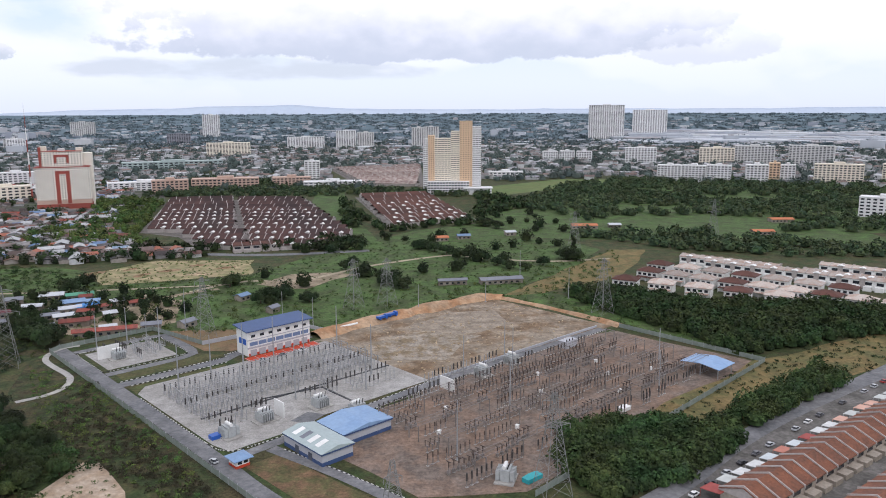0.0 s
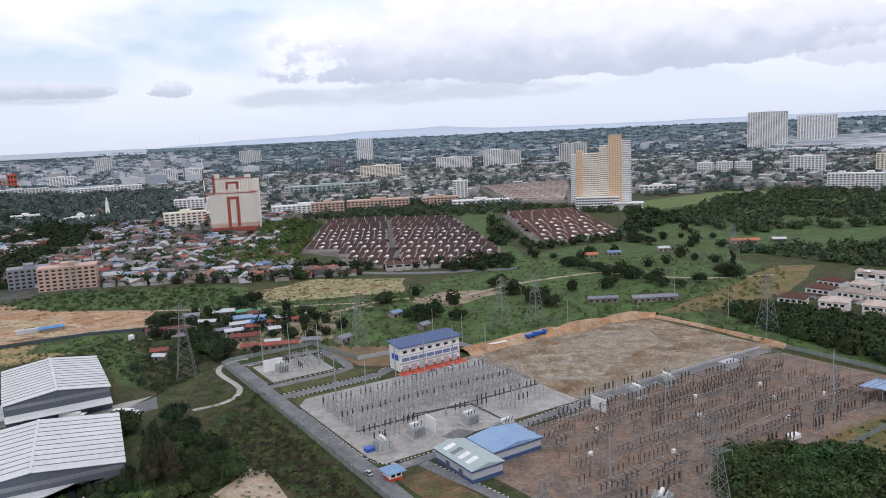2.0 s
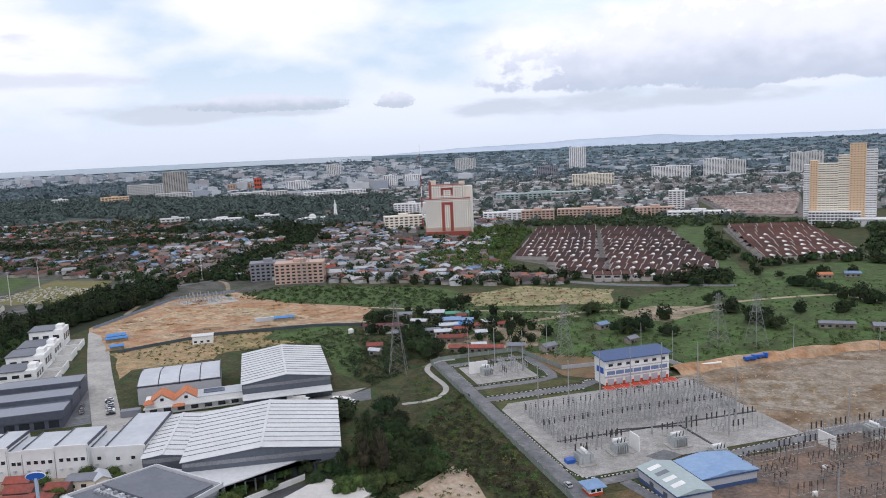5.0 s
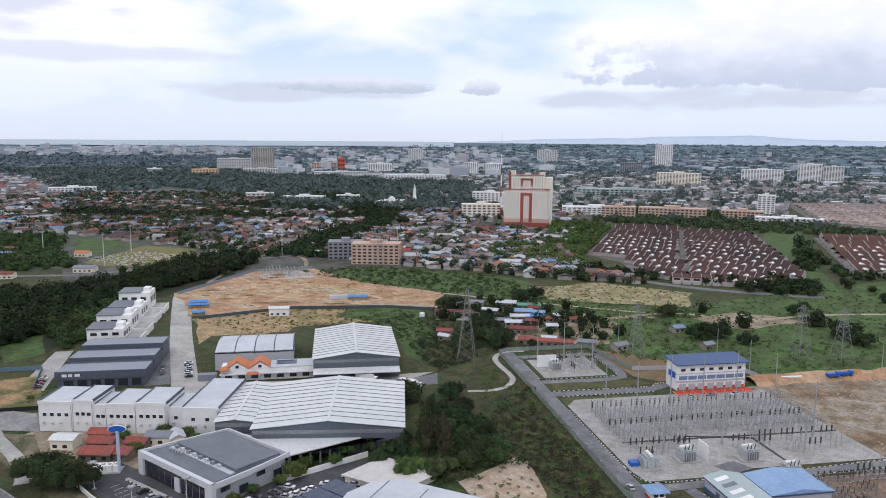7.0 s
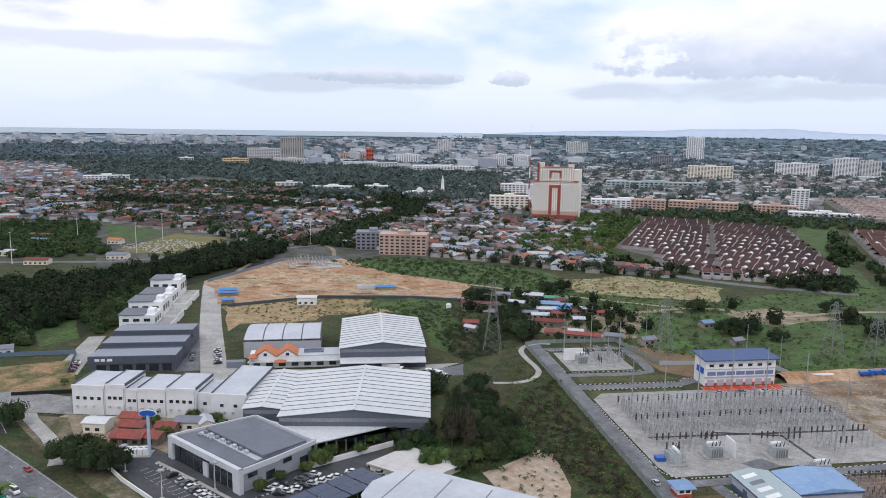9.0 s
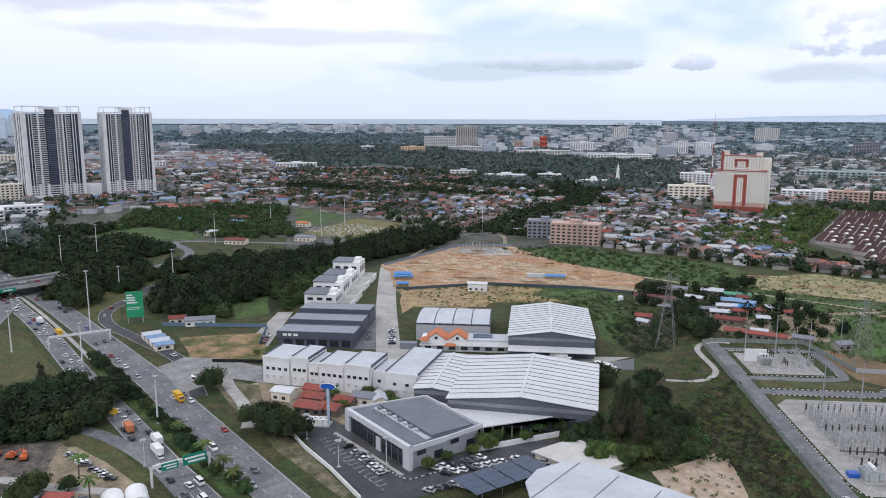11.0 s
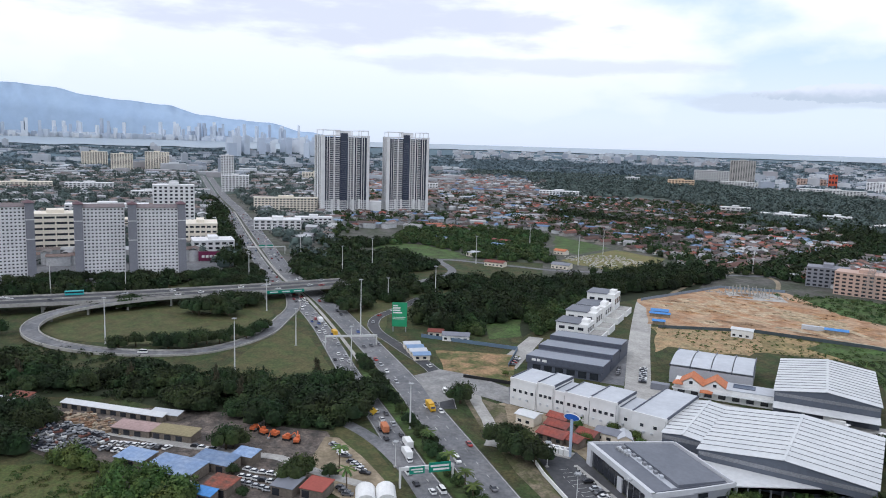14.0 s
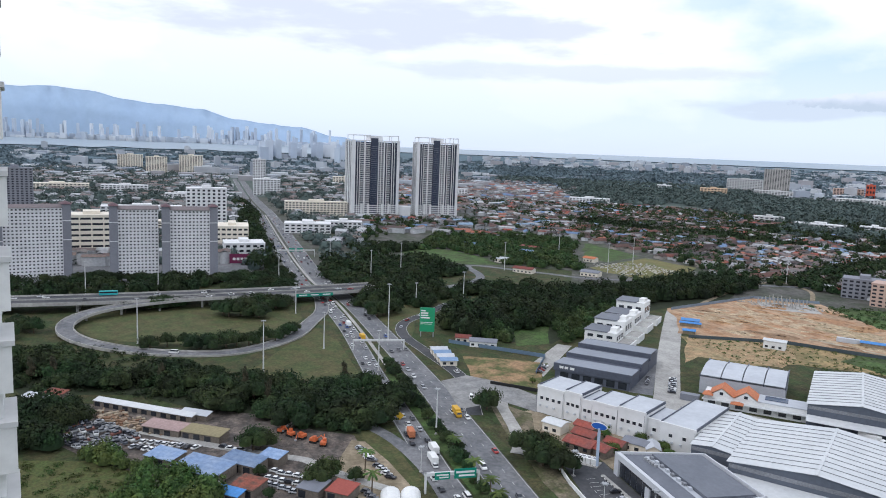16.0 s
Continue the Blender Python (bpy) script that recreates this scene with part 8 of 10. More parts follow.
# clump beside the great shed
for p in points_in([(-164, 206), (-166, 236), (-168, 258), (-165, 276), (-148, 262), (-126, 236), (-124, 226), (-136, 221), (-140, 206)], 46, 6.2):
    put_tree(int(rng.choice([1, 6, 4, 1, 6, 6, 2, 3, 6])) if math.hypot(p[0] + 152, p[1] - 226) > 9 else 5, *p, rng.uniform(.7, 1.1))
growth([(-168, 206), (-172, 285), (-118, 240), (-134, 206)], 160, 1.8, 2.4, FOLIAGE_MID, "undergrowth beneath the trees by the shed", 60, .24)
for x, y, k, s in ((-180, 186, 2, .8), (-181, 178, 2, .7), (-183, 192, 2, .8), (-176, 200, 2, .7), (-184, 168, 2, .6), (-183, 158, 2, .7), (-178, 210, 2, .9), (-172, 216, 1, .8), (-305, 136, 4, 1.15), (-252, 131, 4, 1.3), (-243, 133, 1, 1.3), (-236, 137, 4, 1.1), (-247, 139, 6, 1.2), (-258, 142, 1, .9), (-266, 140, 6, .7), (-262, 172, 2, .7), (-252, 183, 2, .8), (-246, 166, 2, .7), (-243, 188, 2, .7), (-268, 178, 2, .6), (-237, 186, 2, .6),
                   (-336, 175, 2, .5)):
    put_tree(k, x, y, s)
put_tree(4, -499, 135, 1.35)
# meadow and roadside trees
for x, y, k, s in ((-106, 464, 4, 1.15), (-99, 472, 4, 1.0), (-112, 460, 1, 1.1), (-82, 464, 4, .9), (-144, 507, 4, 1.0), (-71, 561, 1, 1), (-67, 578, 1, .9), (-15, 650, 0, .9), (-3, 636, 4, 1), (7, 623, 4, 1), (-56, 537, 4, .9), (-34, 510, 4, 1.2), (-24, 500, 4, 1.1),
                   (-40, 520, 1, 1.2), (34, 594, 4, 1.2), (26, 602, 4, 1.1), (17, 565, 4, .9), (54, 565, 4, .9), (82, 575, 4, .9), (46, 575, 1, 1), (66, 558, 4, .8), (108, 597, 0, 1.1), (112, 610, 3, 1), (104, 600, 4, 1.3), (50, 779, 0, 1), (61, 760, 4, 1.1), (-284, 442, 4, 1), (-283, 455, 0, .8), (-276, 448, 4, .9),
                   (-216, 388, 0, 1.0), (-204, 377, 4, 1.3), (-208, 384, 4, 1.2), (-229, 398, 4, 1.1), (-222, 404, 1, 1.1), (-177, 416, 1, .9), (-247, 493, 4, 1.2), (-243, 508, 4, 1.1), (-144, 514, 4, 1), (-186, 386, 1, .6), (-109, 466, 1, 1.2), (-238, 420, 1, 1)):
    put_tree(k, x, y, s)
wood("bushes", [(40, 236), (46, 266), (70, 276), (112, 270), (110, 254), (80, 228), (52, 214)], 300, 3.0, 4.6, 220, .18, FOLIAGE_MID, "thick green bushes by the yard fence", 2.6)
wood("bushes", [(112, 276), (146, 308), (178, 330), (180, 314), (150, 292), (120, 268)], 130, 3.4, 6, 280, .16, FOLIAGE_MID, "thick green bushes along the street", 3.2)
wood("bushes", [(215, 330), (300, 400), (320, 390), (240, 325)], 120, 4, 7, 90, .28, FOLIAGE, "thick bushes beyond the street", 4)
wood("wood", [(84, 484), (124, 482), (168, 448), (238, 440), (300, 420), (310, 400), (250, 392), (192, 372), (150, 352), (130, 392), (104, 430)], 560, 4.2, 6.5, 170, .195, FOLIAGE_MID, "dense green scrub wood below the white estate", 4.2)
wood("wood", [(-455, 168), (-499, 187), (-505, 213), (-523, 243), (-547, 299), (-548, 330), (-552, 376), (-575, 450), (-572, 505), (-540, 505), (-515, 450), (-505, 390), (-500, 340), (-478, 300), (-450, 250), (-436, 213), (-425, 180)], 420, 5.6, 10.5, 290, .145, FOLIAGE, "dense dark green wood behind the factories", 5.0)
wood("wood", [(-436, 176), (-455, 200), (-470, 240), (-504, 316), (-480, 330), (-464, 304), (-430, 276), (-402, 232), (-424, 236), (-446, 246), (-448, 214), (-412, 196)], 170, 4.2, 6.5, 330, .14, FOLIAGE_MID, "mixed brighter green trees below the dark wood", 4.6)
patch("clearing", [(-449, 217), (-449, 244), (-405, 220), (-406, 198)], 0.04, MEADOW, "small bright grassy clearing in the wood", "grass", 2)
# Woodland floor sheet; the shade of the crowns is in its dark colour.
patch("wood_floor", [(-455, 168), (-505, 205), (-548, 320), (-575, 450), (-566, 510), (-500, 440), (-470, 320), (-404, 220), (-425, 180)], 0.02, mat("shaded_leaf_litter", (0.03, 0.04, 0.018), 0.95, 0.3, 2.0, world_space=True), "dark shaded woodland floor", "ground", 4)
wood("wood", [(-722, 146), (-732, 189), (-724, 250), (-660, 262), (-641, 250), (-634, 207), (-626, 160), (-650, 130)], 95, 8.5, 8.6, 400, .13, FOLIAGE, "broad dark rain trees beside the interchange", 8)
wood("wood", [(-521, 122), (-573, 150), (-613, 180), (-605, 212), (-565, 214), (-585, 255), (-570, 275), (-592, 300), (-574, 300), (-550, 240), (-545, 197), (-519, 177), (-530, 152)], 95, 6.6, 8.2, 460, .12, FOLIAGE, "broad dark rain trees inside the slip road", 6.5)
wood("wood", [(-810, 262), (-985, 357), (-960, 440), (-853, 498), (-770, 440), (-655, 392), (-696, 325), (-742, 326), (-820, 305)], 420, 4.8, 6.5, 150, .19, FOLIAGE_MID, "mixed orchard trees among small houses", 6.5)
wood("trees", [(-770, 200), (-800, 244), (-810, 262), (-830, 270), (-860, 240), (-840, 190)], 40, 5.5, 6.5, 190, .18, FOLIAGE, "trees between the road and the bright meadow", 8)
for x, y, a, w, d, rf, lb in ((-800, 405, 30, 26, 14, ROOF_RUST, "large house with a red roof among orchard trees"), (-768, 384, 30, 16, 9, ROOF_BLUE, "house with a pale blue roof among orchard trees"), (-718, 330, 40, 14, 9, ROOF_PALE, "small pale-roofed house by the slip road"),
                              (-655, 325, 40, 20, 10, ROOF_RUST, "low house with a brown-red roof by the road"), (-711, 433, 30, 14, 9, ROOF_ORANGE, "house with an orange roof by the field"), (-836, 341, 30, 16, 9, ROOF_BLUE, "house with a blue-grey roof among trees"), (-628, 384, 40, 18, 12, ROOF_GREY, "grey-roofed house beside the road")):
    house(x, y, a, w, d, 4, 1.8, rf, lb)
patch("far_field", [(-860, 512), (-744, 518), (-705, 452), (-752, 448)], 0.05, MEADOW, "open green field beyond the orchard", "grass", 6)

wood("wood", [(92, 960), (202, 1180), (330, 1290), (700, 1180), (900, 1100), (560, 700), (444, 720), (300, 740), (245, 672), (147, 850)], 900, 6.2, 8, 90, .24, FOLIAGE_OPEN, "woodland with grassy clearings", 8.5, [[(160, 740), (300, 700), (420, 800), (300, 860), (180, 830)], [(190, 900), (290, 880), (330, 920), (240, 960)], [(330, 1010), (420, 960), (520, 980), (470, 1040), (380, 1060)], [(430, 830), (520, 800), (560, 850), (470, 880)], [(250, 1080), (330, 1060), (380, 1110), (300, 1150)], [(560, 930), (650, 920), (700, 990), (600, 1010)]])
patch("meadow", [(92, 960), (202, 1180), (330, 1290), (700, 1180), (900, 1100), (560, 700), (444, 720), (300, 740), (147, 850)], 0.01, MEADOW, "grassy clearings between the woods", "meadow", 8, 25)
wood("wood", [(121, 720), (185, 720), (420, 640), (400, 600), (300, 600), (210, 640)], 110, 5.5, 7, 90, .26, FOLIAGE_OPEN, "scattered trees beyond the white estate", 9)
wood("trees", [(-100, 430), (-60, 500), (40, 560), (110, 640), (140, 800), (60, 960), (-10, 740), (-90, 700), (-140, 560)], 42, 4.8, 7.5, 190, .18, FOLIAGE, "scattered trees across the meadow", 16)
wood("trees", [(-400, 670), (-300, 660), (-255, 655), (-290, 730), (-360, 860), (-430, 1010), (-460, 1000), (-380, 820)], 150, 4.4, 7.5, 150, .19, FOLIAGE_LIGHT, "light green roadside trees by the estate", 6.5)
wood("trees", [(-370, 1010), (-430, 1040), (-420, 960), (-352, 810), (-300, 745), (-296, 760), (-330, 850), (-358, 990)], 70, 4.4, 6, 80, .26, FOLIAGE_LIGHT, "light green trees beside the dark-roofed estate", 7)
wood("trees", [(-260, 640), (-60, 640), (-70, 690), (-90, 675), (-180, 640), (-250, 655)], 60, 4.5, 7, 70, .34, FOLIAGE, "trees along the front of the estate", 7)
wood("trees", [(-420, 1060), (-200, 1050), (-100, 1060), (60, 1040), (60, 1110), (-30, 1130), (-120, 1180), (-430, 1330)], 300, 6.5, 7, 50, .24, FOLIAGE_OPEN, "belt of trees behind the estates", 10)
wood("trees", [(-130, 1000), (-100, 780), (-40, 740), (30, 780), (60, 860), (130, 960), (60, 1080), (40, 830), (-50, 750)], 150, 5, 7, 50, .38, FOLIAGE, "trees round the red estate", 9)

# small houses by the yard
GRIMY = mat("grimy_wall", (0.30, 0.27, 0.23), 0.9, 0.3, 1.0, (0.20, 0.17, 0.14), 4, rnd=0.3)
for x, y, a, w, d, rf, lb in ((-229, 456, 30, 15, 9, ROOF_BLUE, "small house with a faded blue metal roof"), (-214, 446, 30, 12, 8, TARP, "low shack with a bright blue roof"), (-222, 440, 30, 12, 5, ROOF_PALE, "shack with a pale metal roof"), (-206, 412, 20, 15, 7, ROOF_RUST, "low house with a rusty red roof"),
                          (-181, 394, 18, 32, 5, ROOF_RUST, "long shed with a rusty red roof by the fence"), (-160, 405, 18, 10, 5, ROOF_GREY, "small shed with a grey roof"), (-265, 426, 28, 26, 5, mat("maroon_roof", (0.16, 0.05, 0.06), .7, .25), "long low house with a maroon roof"), (-250, 474, 20, 14, 9, ROOF_PALE, "house with a pale grey roof"),
                          (-232, 474, 25, 16, 5, mat("green_roof", (0.10, 0.30, 0.20), .6, .2), "long shed with a green metal roof"), (-243, 380, 30, 9, 6, ROOF_RUST, "shack with a rusty roof among trees"), (-142, 410, 60, 9, 6, ROOF_GREY, "shed with a dark roof by the track"), (-126, 470, 60, 8, 6, ROOF_BLUE, "small hut with a blue roof"), (-100, 440, 60, 7, 5, ROOF_GREY, "lone hut in the scrub"),
                          (-268, 462, 25, 10, 8, ROOF_GREY, "small house with a dark roof"), (-236, 369, 0, 7, 3, ROOF_PALE, "pale metal-roofed pig shed"), (3, 690, 10, 12, 9, ROOF_ORANGE, "house with an orange roof in the meadow"), (24, 700, 10, 12, 8, ROOF_BLUE, "house with a pale blue roof in the meadow"), (150, 762, 0, 26, 12, ROOF_ORANGE, "farmhouse with an orange-red roof among trees"), (182, 765, 0, 12, 9, ROOF_PALE, "shed with a white roof among trees"),
                          (70, 720, 10, 10, 8, ROOF_PALE, "pale-roofed house at the wood edge"), (316, 720, 0, 20, 12, ROOF_ORANGE, "house with an orange roof in the wood"), (370, 800, 0, 24, 12, ROOF_ORANGE, "house with an orange-red roof in the wood"), (44, 515, 12, 30, 8, ROOF_GREY, "long dark shed beyond the bank"), (10, 510, 10, 20, 3, ROOF_GREY, "long low grey-roofed sty")):
    house(x, y, a, w, d, 3.2, 1.4, rf, lb, GRIMY)
for p in points_in([(-268, 420), (-208, 388), (-165, 404), (-168, 452), (-230, 482)], 17, 9):
    rf, nm = [(ROOF_RUST, "rusty red"), (ROOF_GREY, "dark grey"), (ROOF_BLUE, "faded blue"), (ROOF_PALE, "pale"), (ROOF_RUST, "rusty red")][int(rng.integers(5))]
    house(*p, rng.uniform(10, 40), rng.uniform(7, 12), rng.uniform(5, 7), 2.6, 1.2, rf, "low timber shack with a %s metal roof" % nm, GRIMY, group="shacks")
solid("water_tank", Shape().rod((0, 0, 0), (0, 0, 3), 1.8, n=20).rod((0, 0, 3), (0, 0, 3.5), 1.8, .8, 20), WHITE_PAINT, "small round white water tank", "tank", m=pose(-281, 411, 0))

growth([(-470, 492), (-438, 552), (-307, 578), (-180, 520), (-140, 545), (-60, 690), (116, 690), (100, 560), (35, 478), (-60, 400), (-150, 400), (-200, 470), (-390, 482)], 1500, .9, .9, FOLIAGE_LIGHT, "tufts and low shrubs in the meadow")
growth([(-196, 345), (-150, 262), (-118, 240), (-60, 200), (-100, 262), (-154, 320)], 420, .9, 1.0, FOLIAGE_LIGHT, "low scrub outside the fence")
growth([(-330, 350), (-305, 420), (-275, 420), (-196, 368), (-205, 330), (-205, 318), (-250, 352)], 420, .9, 1.0, FOLIAGE_LIGHT, "low scrub behind the warehouse")
growth([(-200, 368), (-160, 400), (-120, 395), (-60, 402), (-130, 540), (-240, 510), (-280, 440)], 420, 1.4, 1.7, FOLIAGE_LIGHT, "tangled bushes among the small houses", 30, .3)
growth([(70, 270), (150, 343), (245, 398), (330, 445), (340, 415), (230, 350), (112, 272)], 500, .8, .8, FOLIAGE, "tufts on the dry strip")
growth([(-60, 400), (35, 480), (150, 352), (170, 372), (110, 480), (160, 640), (60, 560), (-60, 480)], 420, 1.3, 1.6, FOLIAGE_LIGHT, "bushes and tall grass beyond the bank", 30, .3)
growth([(-404, 320), (-372, 376), (-318, 416), (-296, 384), (-331, 347), (-336, 312)], 260, .8, .8, FOLIAGE_LIGHT, "weeds beside the construction site")
wood("trees", [(-285, 420), (-205, 380), (-160, 402), (-150, 440), (-190, 490), (-280, 485)], 60, 3.2, 5.5, 150, .2, FOLIAGE, "small trees among the shacks", 7)
growth([(-470, -60), (-330, 95), (-310, 60), (-360, -20), (-390, -70)], 500, 1.5, 1.8, FOLIAGE, "undergrowth beneath the big trees", 30, .3)


growth([(-252, 352), (-236, 392), (-214, 378), (-200, 340), (-206, 318), (-226, 330)], 280, 1.2, 1.3, FOLIAGE_OPEN, "tall green scrub beside the warehouse", 34, .3)
growth([(-300, 380), (-250, 352), (-232, 400), (-262, 420), (-292, 412)], 200, 1.1, 1.1, FOLIAGE_OPEN, "tall weeds behind the warehouse", 30, .3)
growth([(-150, 322), (-158, 300), (-150, 268), (-126, 246), (-70, 205), (-58, 205), (-104, 258), (-158, 316)], 420, 1.0, 1.1, FOLIAGE_BROWN, "brown dry scrub outside the fence", 30, .3)
growth([(-470, 492), (-438, 552), (-307, 578), (-236, 512), (-300, 490), (-390, 482)], 420, 1.6, 1.6, FOLIAGE_MID, "darker weeds in the meadow below the flats", 34, .3)


# ---- tracks, heaps and footings ----
road("footpath", [(-186, 375), (-192, 371), (-195, 362), (-192, 352), (-183, 342), (-173, 333), (-167, 325), (-165, 315), (-168, 306), (-177, 298)], 3.0, 0.16, CONCRETE, "pale winding concrete path through the scrub", step=2.0)
road("dirt_track", [(-380, 405), (-326, 425), (-303, 444), (-280, 436), (-268, 410)], 4.0, 0.1, bpy.data.materials["pale_track"], "pale track beside the hoarding")
road("dirt_track", [(-312, 486), (-250, 494), (-195, 503), (-150, 512)], 3.5, 0.1, bpy.data.materials["pale_track"], "pale track along the meadow")
road("dirt_track", [(-195, 503), (-191, 470), (-191, 436)], 4.0, 0.1, bpy.data.materials["pale_track"], "pale track to the shacks")


def heap(x, y, rx, ry, h, m, label, ang=0, name="soil_mound"):
    """An uneven mound of loose soil."""
    n, rings = 20, 5
    v, f = [], []
    for j in range(rings):
        q = j / (rings - 1)
        for i in range(n):
            t = 2 * math.pi * i / n
            k = 1 + .35 * noise.noise(Vector((math.cos(t) * 1.6 + x, math.sin(t) * 1.6 + y, j * .4)))
            z = h * (math.cos(q * math.pi) * .5 + .5) * (1 + .4 * noise.noise(Vector((i * .9 + x, j * 1.3, y))))
            v.append((rx * q * math.cos(t) * k, ry * q * math.sin(t) * k, max(0, z) if j < rings - 1 else 0))
    f = [(j * n + i, j * n + (i + 1) % n, (j + 1) * n + (i + 1) % n, (j + 1) * n + i) for j in range(1, rings - 1) for i in range(n)]
    f += [(i + n, (i + 1) % n + n, 0) for i in range(n)]
    ob = solid(name, Shape().add(v, f), m, label, "soil", "soil mounds", m=pose(x, y, 0.1, 0, 0, ang))
    for p in ob.data.polygons:
        p.use_smooth = True
    return ob


SOIL_MIX = [mat("loose_soil_%s" % nm, c, 0.95, 0.4, 1.0, c2, 6, world_space=True, bump=0.6) for nm, c, c2 in
            (("orange", (0.42, 0.25, 0.12), (0.33, 0.19, 0.10)), ("cream", (0.50, 0.40, 0.27), (0.40, 0.29, 0.17)), ("brown", (0.24, 0.145, 0.08), (0.30, 0.20, 0.12)))]
for p in points_in([(-470, 380), (-492, 455), (-470, 490), (-400, 474), (-325, 476), (-305, 446), (-330, 428), (-380, 392), (-412, 345)], 46, 9):
    r = rng.uniform(4, 13)
    heap(*p, r, r * rng.uniform(.35, .8), rng.uniform(.15, .6), SOIL_MIX[int(rng.choice([0, 0, 1, 2, 1]))], "mound of loose soil on the construction site", rng.uniform(20, 60))
for pts, w in (([(-478, 372), (-455, 398), (-452, 425), (-430, 448), (-380, 452), (-330, 440)], 5), ([(-452, 425), (-490, 440)], 4), ([(-455, 398), (-420, 402), (-385, 408)], 4)):
    road("haul_track", pts, w, 0.14, SOIL_MIX[1], "pale rutted haul track on bare soil")
slab = solid("footing", Shape().box(-3.2, -.5, 0, 3.2, .5, .5).box(-.4, -.4, .5, .4, .4, 1.6), CONCRETE, "pale new concrete footing beam on bare soil", "footing", "footings", m=pose(-494, 448, .1, 0, 0, 50))
for i in range(7):
    for j in range(4):
        if (i or j) and rng.random() < .8:
            copy_thing(slab, pose(-494 + 6.5 * i + 1.5 * j, 448 + 4.6 * i + 7 * j - 6, .1, 0, 0, 50 + 90 * ((i + j) % 2)))
# lorries behind the warehouse
def lorry(x, y, ang, body):
    ob = thing("lorry", "white box lorry parked behind the warehouse", "lorry", pose(x, y, 0.15, 0, 0, ang), "parked lorries")
    part("box", Shape().box(-6.5, -1.25, 1.0, 2.6, 1.25, 3.8), body, ob)
    part("cab", Shape().box(3.0, -1.2, .6, 5.0, 1.2, 3.0), WHITE_PAINT, ob)
    part("windscreen", Shape().box(4.6, -1.1, 1.9, 5.04, 1.1, 2.8), GLASS_DARK, ob)
    for sx in (-5, -3.8, 3.9):
        for sy in (-1.05, 1.05):
            part("wheel", Shape().rod((sx, sy - .15, .5), (sx, sy + .15, .5), .5, n=8), BLACK_RUBBER, ob)


lorry(-226, 283, 8, WHITE_PAINT)
lorry(-203, 288, 5, WHITE_PAINT)
# rubble and puddled clay on the levelled pad
stones = Shape()
for i in range(420):
    u, v = rng.uniform(108, 234), rng.uniform(80, 158)
    x, y = site(u, v)
    a = rng.uniform(.2, .7)
    stones.slab(x, y, .05, a * 1.6, a, a * .5, rng.uniform(0, 180))
tagged(solid("rubble", stones, SOIL_MIX[1], "loose stones and clods on the bare pad", "rubble"), kind="stuff")
growth([(-268, 548), (-224, 600), (-150, 600), (-140, 545), (-185, 528), (-236, 512)], 260, .8, .8, FOLIAGE_LIGHT, "tufts of grass on the sandy plot")
for x, y in ((-258, 552), (-236, 566), (-205, 560), (-190, 580), (-165, 570), (-220, 545), (-178, 548)):
    heap(x, y, rng.uniform(7, 12), rng.uniform(3, 6), rng.uniform(.3, .8), SOIL_MIX[int(rng.integers(1, 3))], "low spread of sand on the cleared plot", rng.uniform(0, 90))
growth([(-131, 214), (-124, 243), (-118, 243), (-100, 222), (-92, 205), (-110, 200)], 40, .8, .8, FOLIAGE_LIGHT, "weeds on the rubble plot")


# ---- the crowded town, woods and far city ----
SITE_ZONE = [site(-30, -40), site(250, -40), site(250, 270), site(-30, 270)]
NEAR = [[(-650, 30), (-640, 260), (-540, 560), (-300, 580), (-140, 560), (-60, 640), (-120, 200), (-150, 30)], SITE_ZONE]
EST = [[(-380, 1030), (-180, 1040), (-60, 690), (-160, 620), (-320, 730)], [(-120, 1070), (0, 1080), (60, 800), (-60, 740)], [(-230, 1520), (-20, 1580), (-10, 1150), (-130, 1180)]]
HWZ = [(-600, 84), (-600, 150), (-900, 156), (-1219, 172), (-1600, 190), (-2400, 240), (-2400, 150), (-1600, 125), (-1219, 112), (-900, 92)]
TOWERZ = [[(-1280, 250), (-1150, 230), (-1150, 500), (-1280, 500)], [(-540, 900), (-400, 900), (-400, 1000), (-540, 1000)], [(-740, -160), (-640, -160), (-640, 60), (-740, 60)], [(-40, 1040), (100, 1040), (100, 1180), (-40, 1180)]]
KAMPUNG = [(-550, 570), (-300, 590), (-200, 615), (-320, 720), (-420, 1000), (-520, 1300), (-900, 1250), (-900, 900), (-760, 640), (-620, 560)]
MIDWOOD = [polar(a, d)[:2] for a, d in ((66, 2990), (66, 2750), (58, 2450), (54, 2120), (49, 1640), (44, 1590), (37, 1560), (30, 1740), (31, 2000), (37, 2040), (41, 2330), (46, 2380), (48, 2720), (52, 2990))]
BELT = [(-620, 800), (-900, 1040), (-1180, 1200), (-1200, 1260), (-900, 1110), (-600, 850)]
BELTS = [[(-960, 720), (-800, 785), (-770, 835), (-930, 775)], [(-520, 560), (-560, 640), (-615, 820), (-655, 810), (-604, 640), (-562, 550)], [(-1010, 880), (-830, 905), (-812, 940), (-1000, 930)], [(-1120, 640), (-960, 690), (-950, 725), (-1110, 690)], [(-720, 830), (-700, 1000), (-735, 1010), (-750, 840)]]
ORCHARD = [(-560, 190), (-600, 400), (-600, 520), (-740, 545), (-880, 530), (-1040, 450), (-1040, 350), (-850, 180), (-640, 120)]
AV = NEAR + EST + [HWZ] + TOWERZ
TOWN_GROUND = mat("town_ground", (0.115, 0.11, 0.10), 0.95, 0.4, 4.0, (0.060, 0.072, 0.045), 30, world_space=True)
